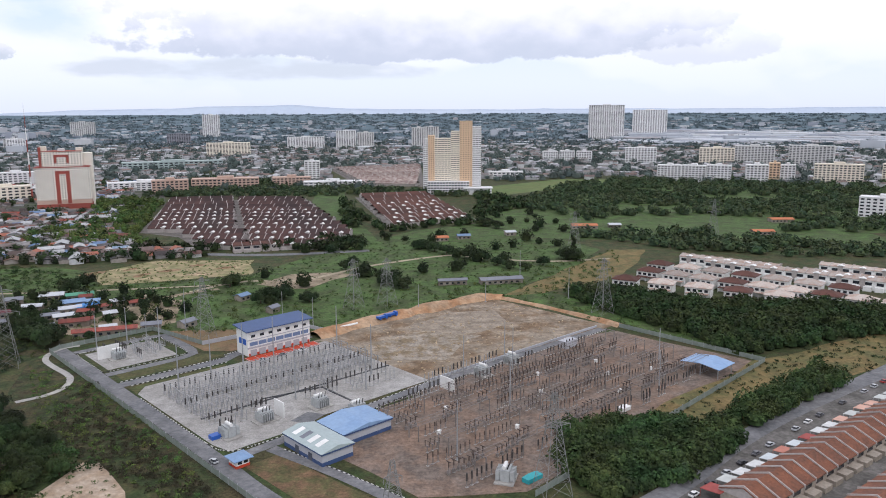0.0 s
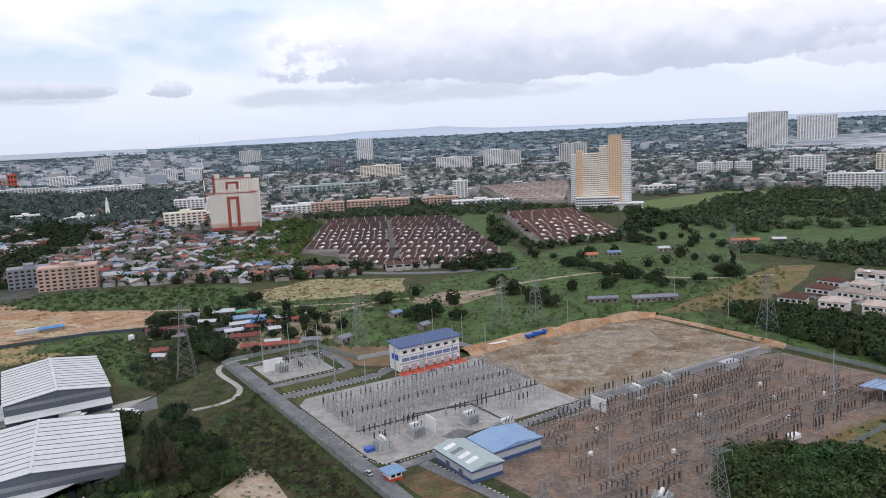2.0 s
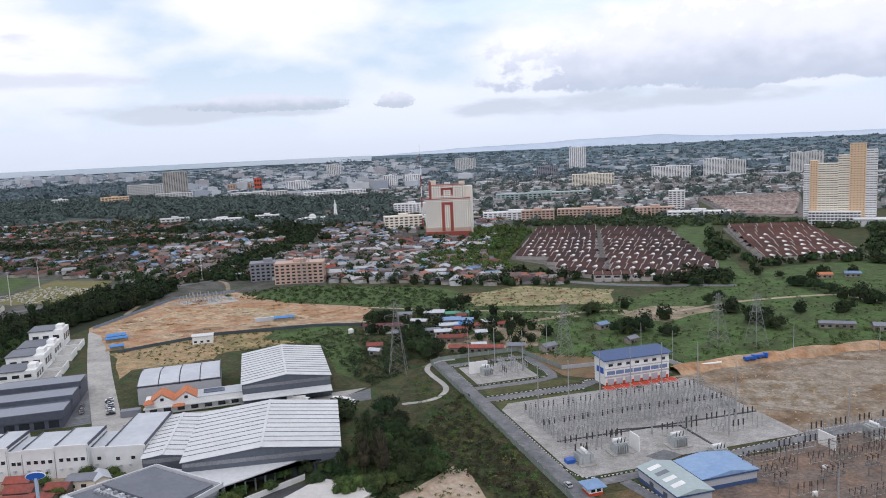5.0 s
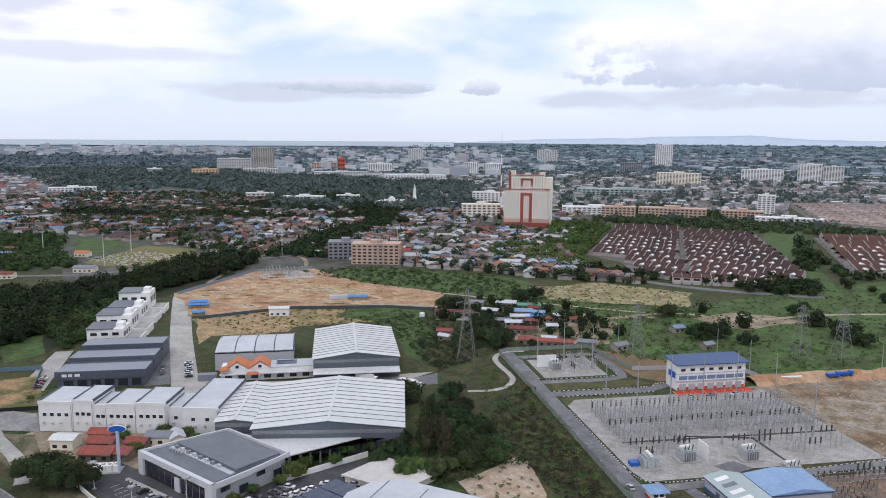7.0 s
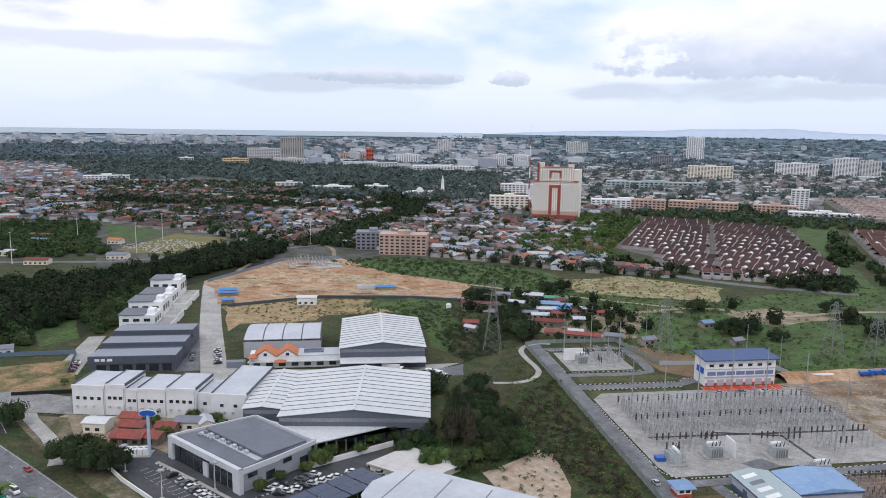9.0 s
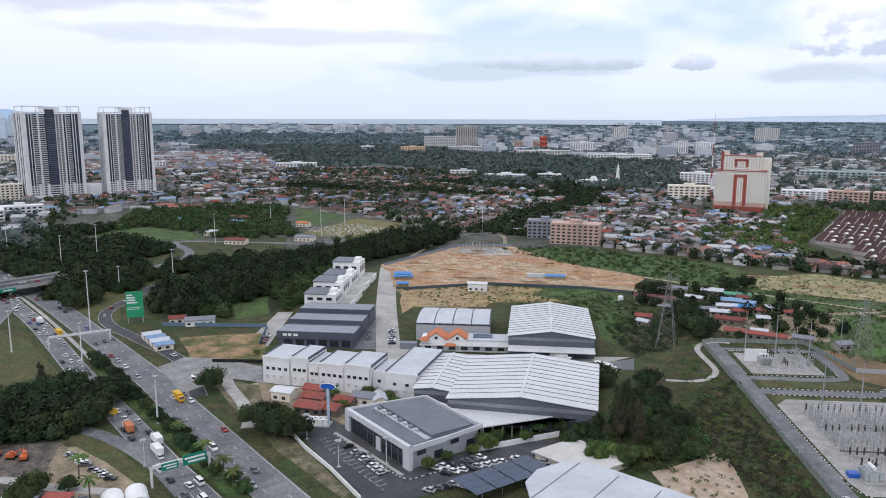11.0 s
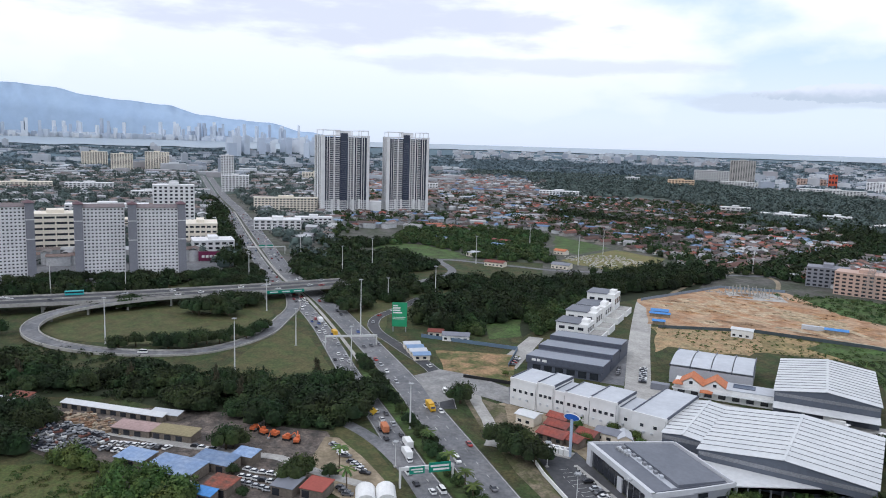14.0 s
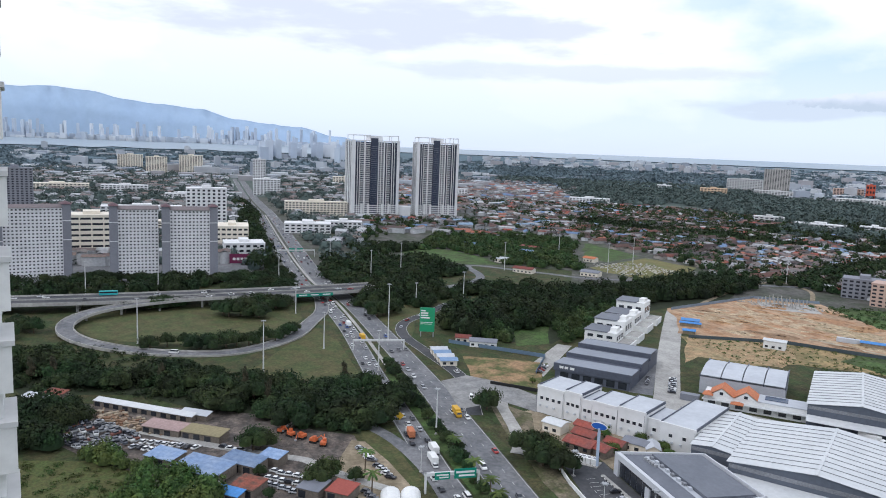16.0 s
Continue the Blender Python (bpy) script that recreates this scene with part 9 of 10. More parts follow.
for a0, a1, d0, d1 in ((36, 60, 620, 1600), (60, 76, 760, 1600), (76, 102, 640, 1600), (20, 36, 1020, 1600)):
    patch("town_ground", sector(a0, a1, d0, d1, 6), 0.0, TOWN_GROUND, "mottled grey-brown ground between the town houses", "ground")
# Ground beyond 1.6 km: a bluish haze tint is mixed into the green.
HAZED_GROUND = mat("hazed_far_ground", (0.070, 0.098, 0.088), 0.95, 0.3, 8.0, (0.095, 0.118, 0.100), 80, world_space=True)
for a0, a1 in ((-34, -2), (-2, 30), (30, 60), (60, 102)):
    patch("town_ground", sector(a0, a1, 1600, 2990, 8), 0.0, HAZED_GROUND, "grey-green ground between the far suburbs", "ground")
town("shop_houses", [(-715, -90), (-770, -100), (-775, 50), (-712, 50)], 60, "terraced shop houses behind the flats", (15, 9), (8, 12), 13, TOWERZ, ang=85, mats=[PALE_WALL, PALE_ROOF])
town("town_houses", KAMPUNG, 2100, "crowded small houses with red, grey and blue metal roofs", (11, 10), (2.8, 4.0), 10.2, AV + [BELT], ang=24)
town("town_houses", KAMPUNG, 420, "larger houses with pale metal roofs in the crowded town", (13, 10), (3, 5), 17.0, AV + [BELT], ang=24, mats=[PALE_WALL, PALE_ROOF])
ROWS = sector(37, 62, 800, 1530)
row_town("terrace_rows", ROWS, 98, 27.0, AV + [KAMPUNG, BELT, ORCHARD] + BELTS, "long parallel rows of dark-roofed terraced houses with pale porches")
town("terrace_town", sector(46, 66, 850, 1750), 900, "red-brown and pale roofed houses in the dense town", (14, 9), (3, 5.5), 13, AV + [KAMPUNG, BELT, ORCHARD] + BELTS, ang=35, mats=[PALE_WALL, TOWN_ROOF])
town("terrace_town", sector(60, 76, 1000, 2700), 1300, "dense low houses round the twin towers", (15, 9), (4, 8), 13, AV + [MIDWOOD], mats=[PALE_WALL, TOWN_ROOF])
town("terrace_town", sector(60, 78, 1150, 2900), 900, "pale-roofed halls and houses beyond the twin towers", (17, 10), (4, 8), 17, AV + [MIDWOOD], mats=[PALE_WALL, PALE_ROOF])
town("town_houses", sector(76, 101, 780, 2900), 1100, "low shops and houses beyond the flats", (16, 11), (4, 10), 16, AV, mats=[PALE_WALL, PALE_ROOF])
town("town_houses", sector(-2, 36, 1300, 2900), 1600, "scattered houses and halls among far trees", (16, 10), (4, 9), 17, AV + [KAMPUNG], mats=[PALE_WALL, PALE_ROOF])
town("town_houses", sector(-32, -2, 1320, 2900), 1100, "pale houses and halls beyond the woods", (18, 11), (4, 9), 19, AV, mats=[PALE_WALL, PALE_ROOF])
wood("town_trees", [(-560, 560), (-440, 574), (-300, 588), (-190, 606), (-190, 622), (-310, 604), (-450, 590), (-560, 580)], 80, 4.2, 6.5, 110, .2, FOLIAGE, "trees along the edge of the small houses", 6)
wood("town_trees", KAMPUNG, 620, 4.2, 7.0, 60, .25, FOLIAGE, "trees among the small houses", 9, AV)
wood("town_trees", sector(36, 76, 650, 1700), 2400, 5.0, 7.5, 46, .27, FOLIAGE, "trees among the rows of houses", 9, AV + [KAMPUNG, ORCHARD])
wood("tree_belt", BELT, 260, 6, 11, 60, .30, FOLIAGE, "dark belt of trees across the town", 7)
for b_ in BELTS:
    wood("tree_belt", b_, 130, 5.5, 9, 70, .26, FOLIAGE, "dark belt of trees between the house rows", 6.5)
wood("mid_wood", MIDWOOD, 2500, 11, 12, 44, .26, FOLIAGE_FAR_HAZED, "broad dark green wood beyond the town", 11)
wood("mid_wood", [(-1470, 900), (-1740, 975), (-2290, 1240), (-2330, 1330), (-1910, 1480), (-1620, 1260), (-1480, 1080)], 560, 11, 10, 44, .26, FOLIAGE_FAR_HAZED, "dark green trees between the houses and the broad wood", 13)
wood("mid_wood", sector(30, 46, 1250, 1750), 480, 8, 11, 40, .3, FOLIAGE_FAR_HAZED, "dark trees beyond the mosque", 10, AV)
wood("town_trees", sector(76, 101, 700, 2900), 2900, 8.4, 9, 40, .22, FOLIAGE_FAR_HAZED, "trees among shops and flats", 12, AV)
wood("town_trees", sector(-2, 36, 1150, 2900), 1700, 8.4, 10, 40, .22, FOLIAGE_FAR_HAZED, "trees among far houses", 13, AV + [KAMPUNG, [(60, 1030), (330, 1300), (215, 1310), (70, 1180)]])
wood("town_trees", sector(-32, -2, 1280, 2900), 1450, 8.4, 10, 40, .22, FOLIAGE_FAR_HAZED, "trees between far blocks", 13, AV + [[(60, 1030), (330, 1300), (215, 1310), (70, 1180)]])

# Wall colours of the far city, greyed and blued to include haze.
HAZED_WALL = ramp_mat("far_blocks", [(0.48, 0.51, 0.55), (0.40, 0.43, 0.47), (0.56, 0.58, 0.60), (0.33, 0.36, 0.41), (0.45, 0.46, 0.48), (0.38, 0.37, 0.38)], .9, .15, size=40)


# Walls across the water: pale blue haze is part of the paint.
HAZED_ISLAND_WALL = ramp_mat("hazed_island_walls", [(0.62, 0.67, 0.74), (0.54, 0.60, 0.68), (0.68, 0.72, 0.77), (0.48, 0.54, 0.63)], .9, .1, size=40)


def far_blocks(name, a0, a1, D0, D1, count, wmin, wmax, hmin, hmax, label, tall=.12, wall=None):
    """Plain far buildings in bulk, placed by azimuth and true distance."""
    s = Shape()
    for i in range(count):
        az = rng.uniform(a0, a1)
        D = math.exp(rng.uniform(math.log(D0), math.log(D1)))
        x, y, z, k = far_off(-D * math.sin(radians(az)), D * math.cos(radians(az)))
        w, d = rng.uniform(wmin, wmax), rng.uniform(wmin, wmax) * .6
        h = rng.uniform(hmin, hmax) * (3.2 if rng.random() < tall else 1)
        if h > 3 * hmin + 20:
            w = min(w, 40)
        s.slab(x, y, z - 2, w * k, d * k, h * k + 2, face(x, y, rng.uniform(-25, 25)))
        if h > 20:
            s.slab(x, y, z + h * k, w * k * .4, d * k * .5, 4 * k, face(x, y))
    return tagged(solid(name, s, wall or HAZED_WALL, label, "far city"), kind="stuff")


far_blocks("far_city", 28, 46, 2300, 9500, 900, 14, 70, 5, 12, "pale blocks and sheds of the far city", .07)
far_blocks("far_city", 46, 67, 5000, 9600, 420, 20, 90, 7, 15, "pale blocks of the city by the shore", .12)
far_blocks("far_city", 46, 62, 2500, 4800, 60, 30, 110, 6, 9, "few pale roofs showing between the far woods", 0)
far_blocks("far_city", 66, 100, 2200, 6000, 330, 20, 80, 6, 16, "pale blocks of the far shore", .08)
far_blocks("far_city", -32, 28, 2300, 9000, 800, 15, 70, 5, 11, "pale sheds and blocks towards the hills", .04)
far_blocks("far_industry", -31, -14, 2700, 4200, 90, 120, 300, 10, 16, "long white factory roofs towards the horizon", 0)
far_blocks("far_towers", 76, 84, 4300, 6000, 46, 30, 50, 60, 120, "cluster of far apartment towers by the strait", 0, HAZED_ISLAND_WALL)
far_blocks("island_city", 84, 104, 12600, 14000, 420, 60, 130, 35, 100, "pale towers of the island city across the water", .2, HAZED_ISLAND_WALL)
far_blocks("island_city", 78, 85, 12300, 13500, 110, 50, 110, 35, 100, "pale towers of the island city across the water", .2, HAZED_ISLAND_WALL)
# Distance haze is painted into the plain as a pale blue-green.
HAZED_LAND = mat("hazed_far_plain", (0.135, 0.185, 0.215), 1.0, 0.15, 30, (0.155, 0.20, 0.225), 220, world_space=True, spec=0)


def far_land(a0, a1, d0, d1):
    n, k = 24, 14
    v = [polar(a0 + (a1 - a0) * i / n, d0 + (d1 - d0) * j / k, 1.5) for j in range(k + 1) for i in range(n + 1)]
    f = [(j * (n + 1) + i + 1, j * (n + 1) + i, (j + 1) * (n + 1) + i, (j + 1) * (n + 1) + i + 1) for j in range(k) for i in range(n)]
    return solid("far_land", Shape().add(v, f), HAZED_LAND, "hazy blue-green plain towards the skyline", "ground", kind="structure")


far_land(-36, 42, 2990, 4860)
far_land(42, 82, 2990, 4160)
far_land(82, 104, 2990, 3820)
# Skyline woods take the leaf colour with the strongest haze tint.
wood("far_woods", sector(-34, 104, 2500, 3300), 4200, 12, 10, 16, .4, FOLIAGE_DISTANT_HAZED, "far woods between the suburbs")
wood("far_woods", sector(-34, 46, 3300, 3950), 2000, 12, 4, 14, .5, FOLIAGE_DISTANT_HAZED, "far woods fading to the skyline")
wood("far_woods", sector(40, 104, 3300, 3660), 1500, 13, 5, 14, .5, FOLIAGE_DISTANT_HAZED, "far woods by the shore")
wood("far_woods", sector(46, 66, 2950, 3430), 1500, 14, 9, 16, .45, FOLIAGE_DISTANT_HAZED, "broad far woods before the shore")
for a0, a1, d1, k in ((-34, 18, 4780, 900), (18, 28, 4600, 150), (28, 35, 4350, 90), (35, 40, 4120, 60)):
    wood("far_woods", sector(a0, a1, 3900, d1), k, 16, 2.2, 10, .5, FOLIAGE_DISTANT_HAZED, "far woods on the skyline")


def sea(a0, a1, D0, D1, label):
    r0, r1 = [math.hypot(*far_off(0, D)[:2]) for D in (D0, D1)]
    n, k = 24, 10
    v = []
    for j in range(k + 1):
        r = r0 + (r1 - r0) * j / k
        for i in range(n + 1):
            az = a0 + (a1 - a0) * i / n
            rr = r + (30 * math.sin(az * 1.3) + 22 * math.sin(az * 3.1) if j == 0 else 0)
            v.append(polar(az, rr, 5.0))
    f = [(j * (n + 1) + i + 1, j * (n + 1) + i, (j + 1) * (n + 1) + i, (j + 1) * (n + 1) + i + 1) for j in range(k) for i in range(n)]
    return solid("water", Shape().add(v, f), WATER, label, "sea", kind="structure")


sea(32, 86, 10400, 24400, "pale grey-blue sea reaching the horizon")
sea(80, 110, 6700, 12300, "pale grey-blue strait before the island")
# Wooded slopes painted blue: the haze in front of them is in the colour.
HAZED_HILL = mat("hazed_wooded_hill", (0.35, 0.46, 0.61), 1.0, 0.06, 60, (0.37, 0.48, 0.62), 300, spec=0)


def hills(a0, a1, d, heights, foot, label):
    """A range of wooded hills: crest elevations in degrees at even azimuths."""
    n = 90
    v, f = [], []
    for i in range(n + 1):
        t = i / n * (len(heights) - 1)
        k = min(int(t), len(heights) - 2)
        u = t - k
        u = u * u * (3 - 2 * u)
        e = heights[k] * (1 - u) + heights[k + 1] * u
        e += .05 * noise.noise(Vector((i * .35, 1.7, 0))) + .03 * noise.noise(Vector((i * 1.1, 4.7, 0)))
        az = a0 + (a1 - a0) * i / n
        top = H + d * math.tan(radians(e))
        for q, (dd, z) in enumerate(((d - 160, H + d * math.tan(radians(foot))), (d - 90, (H + d * math.tan(radians(foot))) * .45 + top * .55), (d, top), (d + 40, top - 40))):
            x, y, _ = polar(az, dd + 30 * noise.noise(Vector((i * .6, q, 2))))
            v.append((x, y, z))
    for i in range(n):
        for q in range(3):
            a = 4 * i + q
            f.append((a, a + 4, a + 5, a + 1))
    ob = solid("hills_backdrop", Shape().add(v, f), HAZED_HILL, label, "hills", kind="structure")
    for p in ob.data.polygons:
        p.use_smooth = True
    return ob


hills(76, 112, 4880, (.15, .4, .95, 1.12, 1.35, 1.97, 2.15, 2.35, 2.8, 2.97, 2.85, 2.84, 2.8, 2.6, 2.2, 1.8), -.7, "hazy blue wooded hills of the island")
# Lower, farther range: paler still, with more haze in its colour.
HAZED_HILL = mat("hazed_pale_hill", (0.46, 0.53, 0.63), 1.0, 0.05, 60, (0.48, 0.55, 0.64), 300, spec=0)
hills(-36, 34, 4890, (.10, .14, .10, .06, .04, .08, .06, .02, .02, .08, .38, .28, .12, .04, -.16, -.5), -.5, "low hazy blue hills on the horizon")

# mosque
mq = thing("mosque", "white mosque with a small dome and slender minaret", "mosque", pose(-815, 1100, 0, 0, 0, 36))
part("hall", Shape().box(-20, -12, 0, 20, 12, 9.5), WHITE_PAINT, mq)
part("skirt_roof", Shape().hip(-40, -20, 36, 20, 4.5, 5.5, 1.0), PALE_CONC, mq, "broad pale hipped roof")
part("arcade", Shape().box(-38, -18, 0, 34, 18, 4.5), PALE_CONC, mq)
s = Shape()
for k in range(6):
    a, b = k * math.pi / 12, (k + 1) * math.pi / 12
    s.rod((-4, 0, 9 + 7 * math.sin(a)), (-4, 0, 9 + 7 * math.sin(b)), 7 * math.cos(a), 7 * math.cos(b), 14)
part("dome", s, PALE_CONC, mq)
part("minaret", Shape().rod((38, 24, 0), (38, 24, 26), 4.4, 2.2, 8).rod((38, 24, 26), (38, 24, 28), 3.0, 3.0, 8).rod((38, 24, 28), (38, 24, 38), 1.8, .1, 8), WHITE_PAINT, mq)
# red and white radio mast
rm = thing("radio_mast", "thin red and white lattice radio mast", "mast", pose(-549, 1016, 0))
for k in range(8):
    part("section", Shape().rod((0, 0, 16.4 * k), (0, 0, 16.4 * k + 16.4), 1.3 - .14 * k, 1.16 - .14 * k, 4), BRICK_RED if k % 2 == 0 else WHITE_PAINT, rm)


# ---- interchange and highway ----
patch("loop_lawn", [(-530, -52), (-560, 20), (-540, 80), (-500, 84), (-470, 68), (-440, 28), (-452, -10), (-472, -44), (-498, -56)], 0.06, LAWN, "mown lawn inside the loop ramp", "lawn", 2)
patch("verge_lawn", [(-386, 36), (-430, 60), (-470, 86), (-440, 94), (-372, 93), (-368, 60)], 0.06, LAWN, "mown triangular lawn beside the highway", "lawn", 2)
patch("verge_lawn", [(-590, 136), (-440, 134), (-420, 134), (-450, 146), (-480, 158), (-505, 180), (-560, 190)], 0.05, LAWN, "mown verge beside the slip road", "lawn", 2)
patch("verge_lawn", [(-238, 79), (-262, 77), (-288, 72), (-308, 78), (-286, 84), (-238, 84)], 0.05, LAWN, "narrow grass verge by the slip road", "lawn", 1)
patch("car_lot", [(-286, 68), (-283, 73), (-262, 77), (-238, 79), (-226, 74), (-230, 62), (-248, 54), (-266, 58)], 0.09, DIRT, "pale dirt lot with parked cars", "yard", 1)
patch("median", [(-150, 94.5), (-217, 97.5), (-269, 99.5), (-330, 103), (-372, 105.5), (-372, 113), (-330, 113), (-258, 106.5), (-208, 103), (-150, 98.5)], 0.14, MEADOW, "planted green central reserve", "verge")
road("median_kerb", [(-380, 109.5), (-470, 114.5), (-560, 116.5), (-660, 113.5), (-880, 122), (-1219, 141)], 2.2, 0.25, CONCRETE, "pale concrete central reserve", "kerb")
patch("junction_apron", [(-308, 124), (-350, 130), (-356, 146), (-340, 160), (-318, 168), (-297, 157), (-316, 146), (-311, 136)], 0.17, mat("worn_asphalt", (0.23, 0.23, 0.225), 0.85, 0.25, 1.5, (0.28, 0.275, 0.265), 9, world_space=True), "pale worn junction apron", "road", 1)

# flyover
fly = thing("flyover", "grey concrete flyover on piers crossing the highway", "bridge", kind="structure")
line = smooth_line([(-575, -320, 7), (-562, -200, 7), (-557, -105, 7), (-556, -36, 7), (-559, 30, 7), (-563, 90, 7), (-571, 152, 7)], 8)
part("deck", ribbon(Shape(), line, -14, 14, 0, thick=1.4), CONCRETE, fly)
part("road_surface", ribbon(Shape(), line, -13, 13, .05), ASPHALT_DARK, fly, "grey asphalt surface")
for o in (-13.8, 13.4, -.3):
    part("parapet", ribbon(Shape(), line, o, o + .45, .95, thick=.95), CONCRETE, fly)
for x, y in ((-556, -60), (-557, -15), (-560, 62), (-562, 86), (-566, 112), (-572, 140), (-556, -105)):
    for k in (-8, 0, 8):
        part("pier", Shape().box(x + k - .7, y - .9, 0, x + k + .7, y + .9, 5.7), CONCRETE, fly)
sgn = thing("flyover_sign", "long green road sign on the flyover parapet", "road sign", pose(-547.5, 100, 0, 0, 0, 96))
part("panel", Shape().box(-14, -.15, 5.4, 14, .15, 7.8), mat("sign_green", (0.01, 0.22, 0.15), .5, .08), sgn)
for k in range(3):
    part("text_bar", Shape().box(-12 + 9 * k, -.2, 6.2, -6 + 9 * k, -.16, 7.0), WHITE_PAINT, sgn, "white bar of lettering")
# loop ramp: climbs to the flyover
ramp = thing("loop_ramp", "curved concrete loop ramp climbing to the flyover", "ramp", kind="structure")
line = smooth_line([(-566, 108, .2), (-520, 100, .2), (-489, 87, .2), (-455, 71, .2), (-434, 50, .2), (-424, 25, .3), (-434, -12, .6), (-457, -44, 1.4), (-484, -60, 2.6), (-510, -58, 4), (-530, -40, 5.4), (-543, -5, 6.6), (-549, 30, 7)], 6)
part("deck", ribbon(Shape(), line, -5, 5, 0, thick=1.0), CONCRETE, ramp)
part("road_surface", ribbon(Shape(), line, -4.4, 4.4, .04), ASPHALT, ramp, "grey asphalt surface")
for o in (-5, 4.6):
    part("parapet", ribbon(Shape(), line, o, o + .4, .8, thick=.8), CONCRETE, ramp)
for x, y, z in ((-505, -59, 3), (-520, -52, 4.4), (-534, -32, 5), (-542, -8, 5.6), (-548, 20, 6)):
    part("pier", Shape().box(x - .7, y - .7, 0, x + .7, y + .7, z), CONCRETE, ramp)


def gantry(x0, y0, x1, y1, h, signs=(), label="steel sign gantry over the carriageway"):
    L_ = math.dist((x0, y0), (x1, y1))
    ob = thing("sign_gantry", label, "gantry", pose(x0, y0, 0, 0, 0, math.degrees(math.atan2(y1 - y0, x1 - x0))))
    for x in (0, L_):
        part("post", Shape().box(x - .35, -.35, 0, x + .35, .35, h), PALE_CONC, ob)
    part("beam", Shape().box(-.4, -.45, h - 1.1, L_ + .4, .45, h), PALE_CONC, ob)
    for a, b, c, d in signs:
        p = part("sign_panel", Shape().box(a, .5, c, b, .65, d), bpy.data.materials["sign_green"], ob, "green road sign")
        part("text_bar", Shape().box(a + .6, .66, c + (d - c) * .55, b - .6, .7, c + (d - c) * .75), WHITE_PAINT, p, "white bar of lettering")
        part("text_bar", Shape().box(a + .6, .66, c + (d - c) * .2, b - 1.6, .7, c + (d - c) * .38), WHITE_PAINT, p, "white bar of lettering")
    return ob


gantry(-417, 99, -411, 128, 6.5)
gantry(-231, 101, -233, 82, 7.5, ((1, 9, 5.0, 8.6), (10.5, 16, 5.0, 7.6)), "steel sign gantry with green direction signs")
gantry(-774, 102, -772, 140, 8, ((12, 18, 6, 9.5), (20, 26, 6, 9.5)), "far sign gantry with green direction signs")
ww = thing("warning_sign", "yellow diamond warning sign on a post", "road sign", pose(-298, 92, 0, 0, 0, 75))
part("post", Shape().rod((0, 0, 0), (0, 0, 2.6), .1), STEEL, ww)
part("panel", Shape().add([(0, -.1, 2.0), (1.8, -.1, 3.8), (0, -.1, 5.6), (-1.8, -.1, 3.8), (0, .1, 2.0), (1.8, .1, 3.8), (0, .1, 5.6), (-1.8, .1, 3.8)], [(3, 2, 1, 0), (4, 5, 6, 7), (0, 1, 5, 4), (1, 2, 6, 5), (2, 3, 7, 6), (3, 0, 4, 7)]), mat("sign_yellow", (0.6, 0.38, 0.03), .5, .1), ww)
gr = thing("guard_rail", "galvanised guard rail on the slip road", "guard rail", kind="structure")
part("rail", ribbon(Shape(), smooth_line([(-300, 87), (-325, 72), (-345, 50)], 4), 0, .12, 1.0, thick=.4), STEEL, gr)

for x, y, h in ((-384, 44, 28), (-456, -19, 27), (-423, 83, 22), (-431, 124, 36), (-525, 172, 18), (-516, 81, 22), (-375, 103, 22), (-283, 103.5, 20), (-671, 311, 28), (-721, 146, 28), (-634, 165, 27), (-643, 195, 32), (-760, 420, 28), (-700, 480, 28), (-600, -60, 26), (-612, -10, 26), (-500, 200, 30), (-640, 410, 30), (-470, 640, 28), (-560, 560, 26), (-634, 85, 24)):
    mast(x, y, h, "tall grey high-mast road lamp", .42, True)
for x, y in ((-232, 140), (-205, 136), (-250, 86), (-196, 150)):
    mast(x, y, 10, "slim grey street lamp", .16, True)

# traffic
LANES = {k: smooth_line(p, 2.0) for k, p in (("jam", [(-150, 87.5), (-217, 91), (-243, 91.8), (-269, 93.5), (-300, 95.5), (-330, 97), (-371, 99.5), (-470, 107), (-560, 109), (-657, 105.5), (-880, 114.5), (-1219, 133)]), ("free", [(-150, 107), (-208, 111), (-228, 112.5), (-258, 115), (-303, 118.5), (-340, 121.5), (-440, 125), (-545, 127), (-657, 122), (-880, 134), (-1219, 151)]))}


def traffic(line, off, fill, gap, z=.13, start=0, stop=None, flip=0):
    i = start
    stop = stop or len(line) - 3
    while i < stop:
        if rng.random() < fill:
            p, q = line[i], line[i + 2]
            d = (q - p).normalized()
            put_car(p.x - d.y * off, p.y + d.x * off, p.z + z, math.degrees(math.atan2(d.y, d.x)) + flip, "van" if rng.random() < .06 else None)
        i += gap + int(rng.integers(0, 3))


for off, fl in ((-3.4, .5), (0, .5), (3.4, .55)):
    traffic(LANES["jam"], off, fl, 4, stop=270)
for off, fl in ((-5, .12), (-.5, .14), (4.5, .16)):
    traffic(LANES["free"], off, fl, 5, stop=330, flip=180)
fl_line = smooth_line([(-562, -200, 7), (-557, -105, 7), (-556, -36, 7), (-559, 30, 7), (-563, 90, 7), (-573, 146, 7)], 2.0)
for off in (-9, -5, 5, 9):
    traffic(fl_line, off, .3, 7, .12)
traffic(smooth_line([(-300, 128), (-350, 142), (-404, 140), (-445, 138), (-476, 148), (-500, 172)], 2), 0, .3, 9, .2)
traffic(line, 0, .25, 14, .1)
far_cars = Shape()
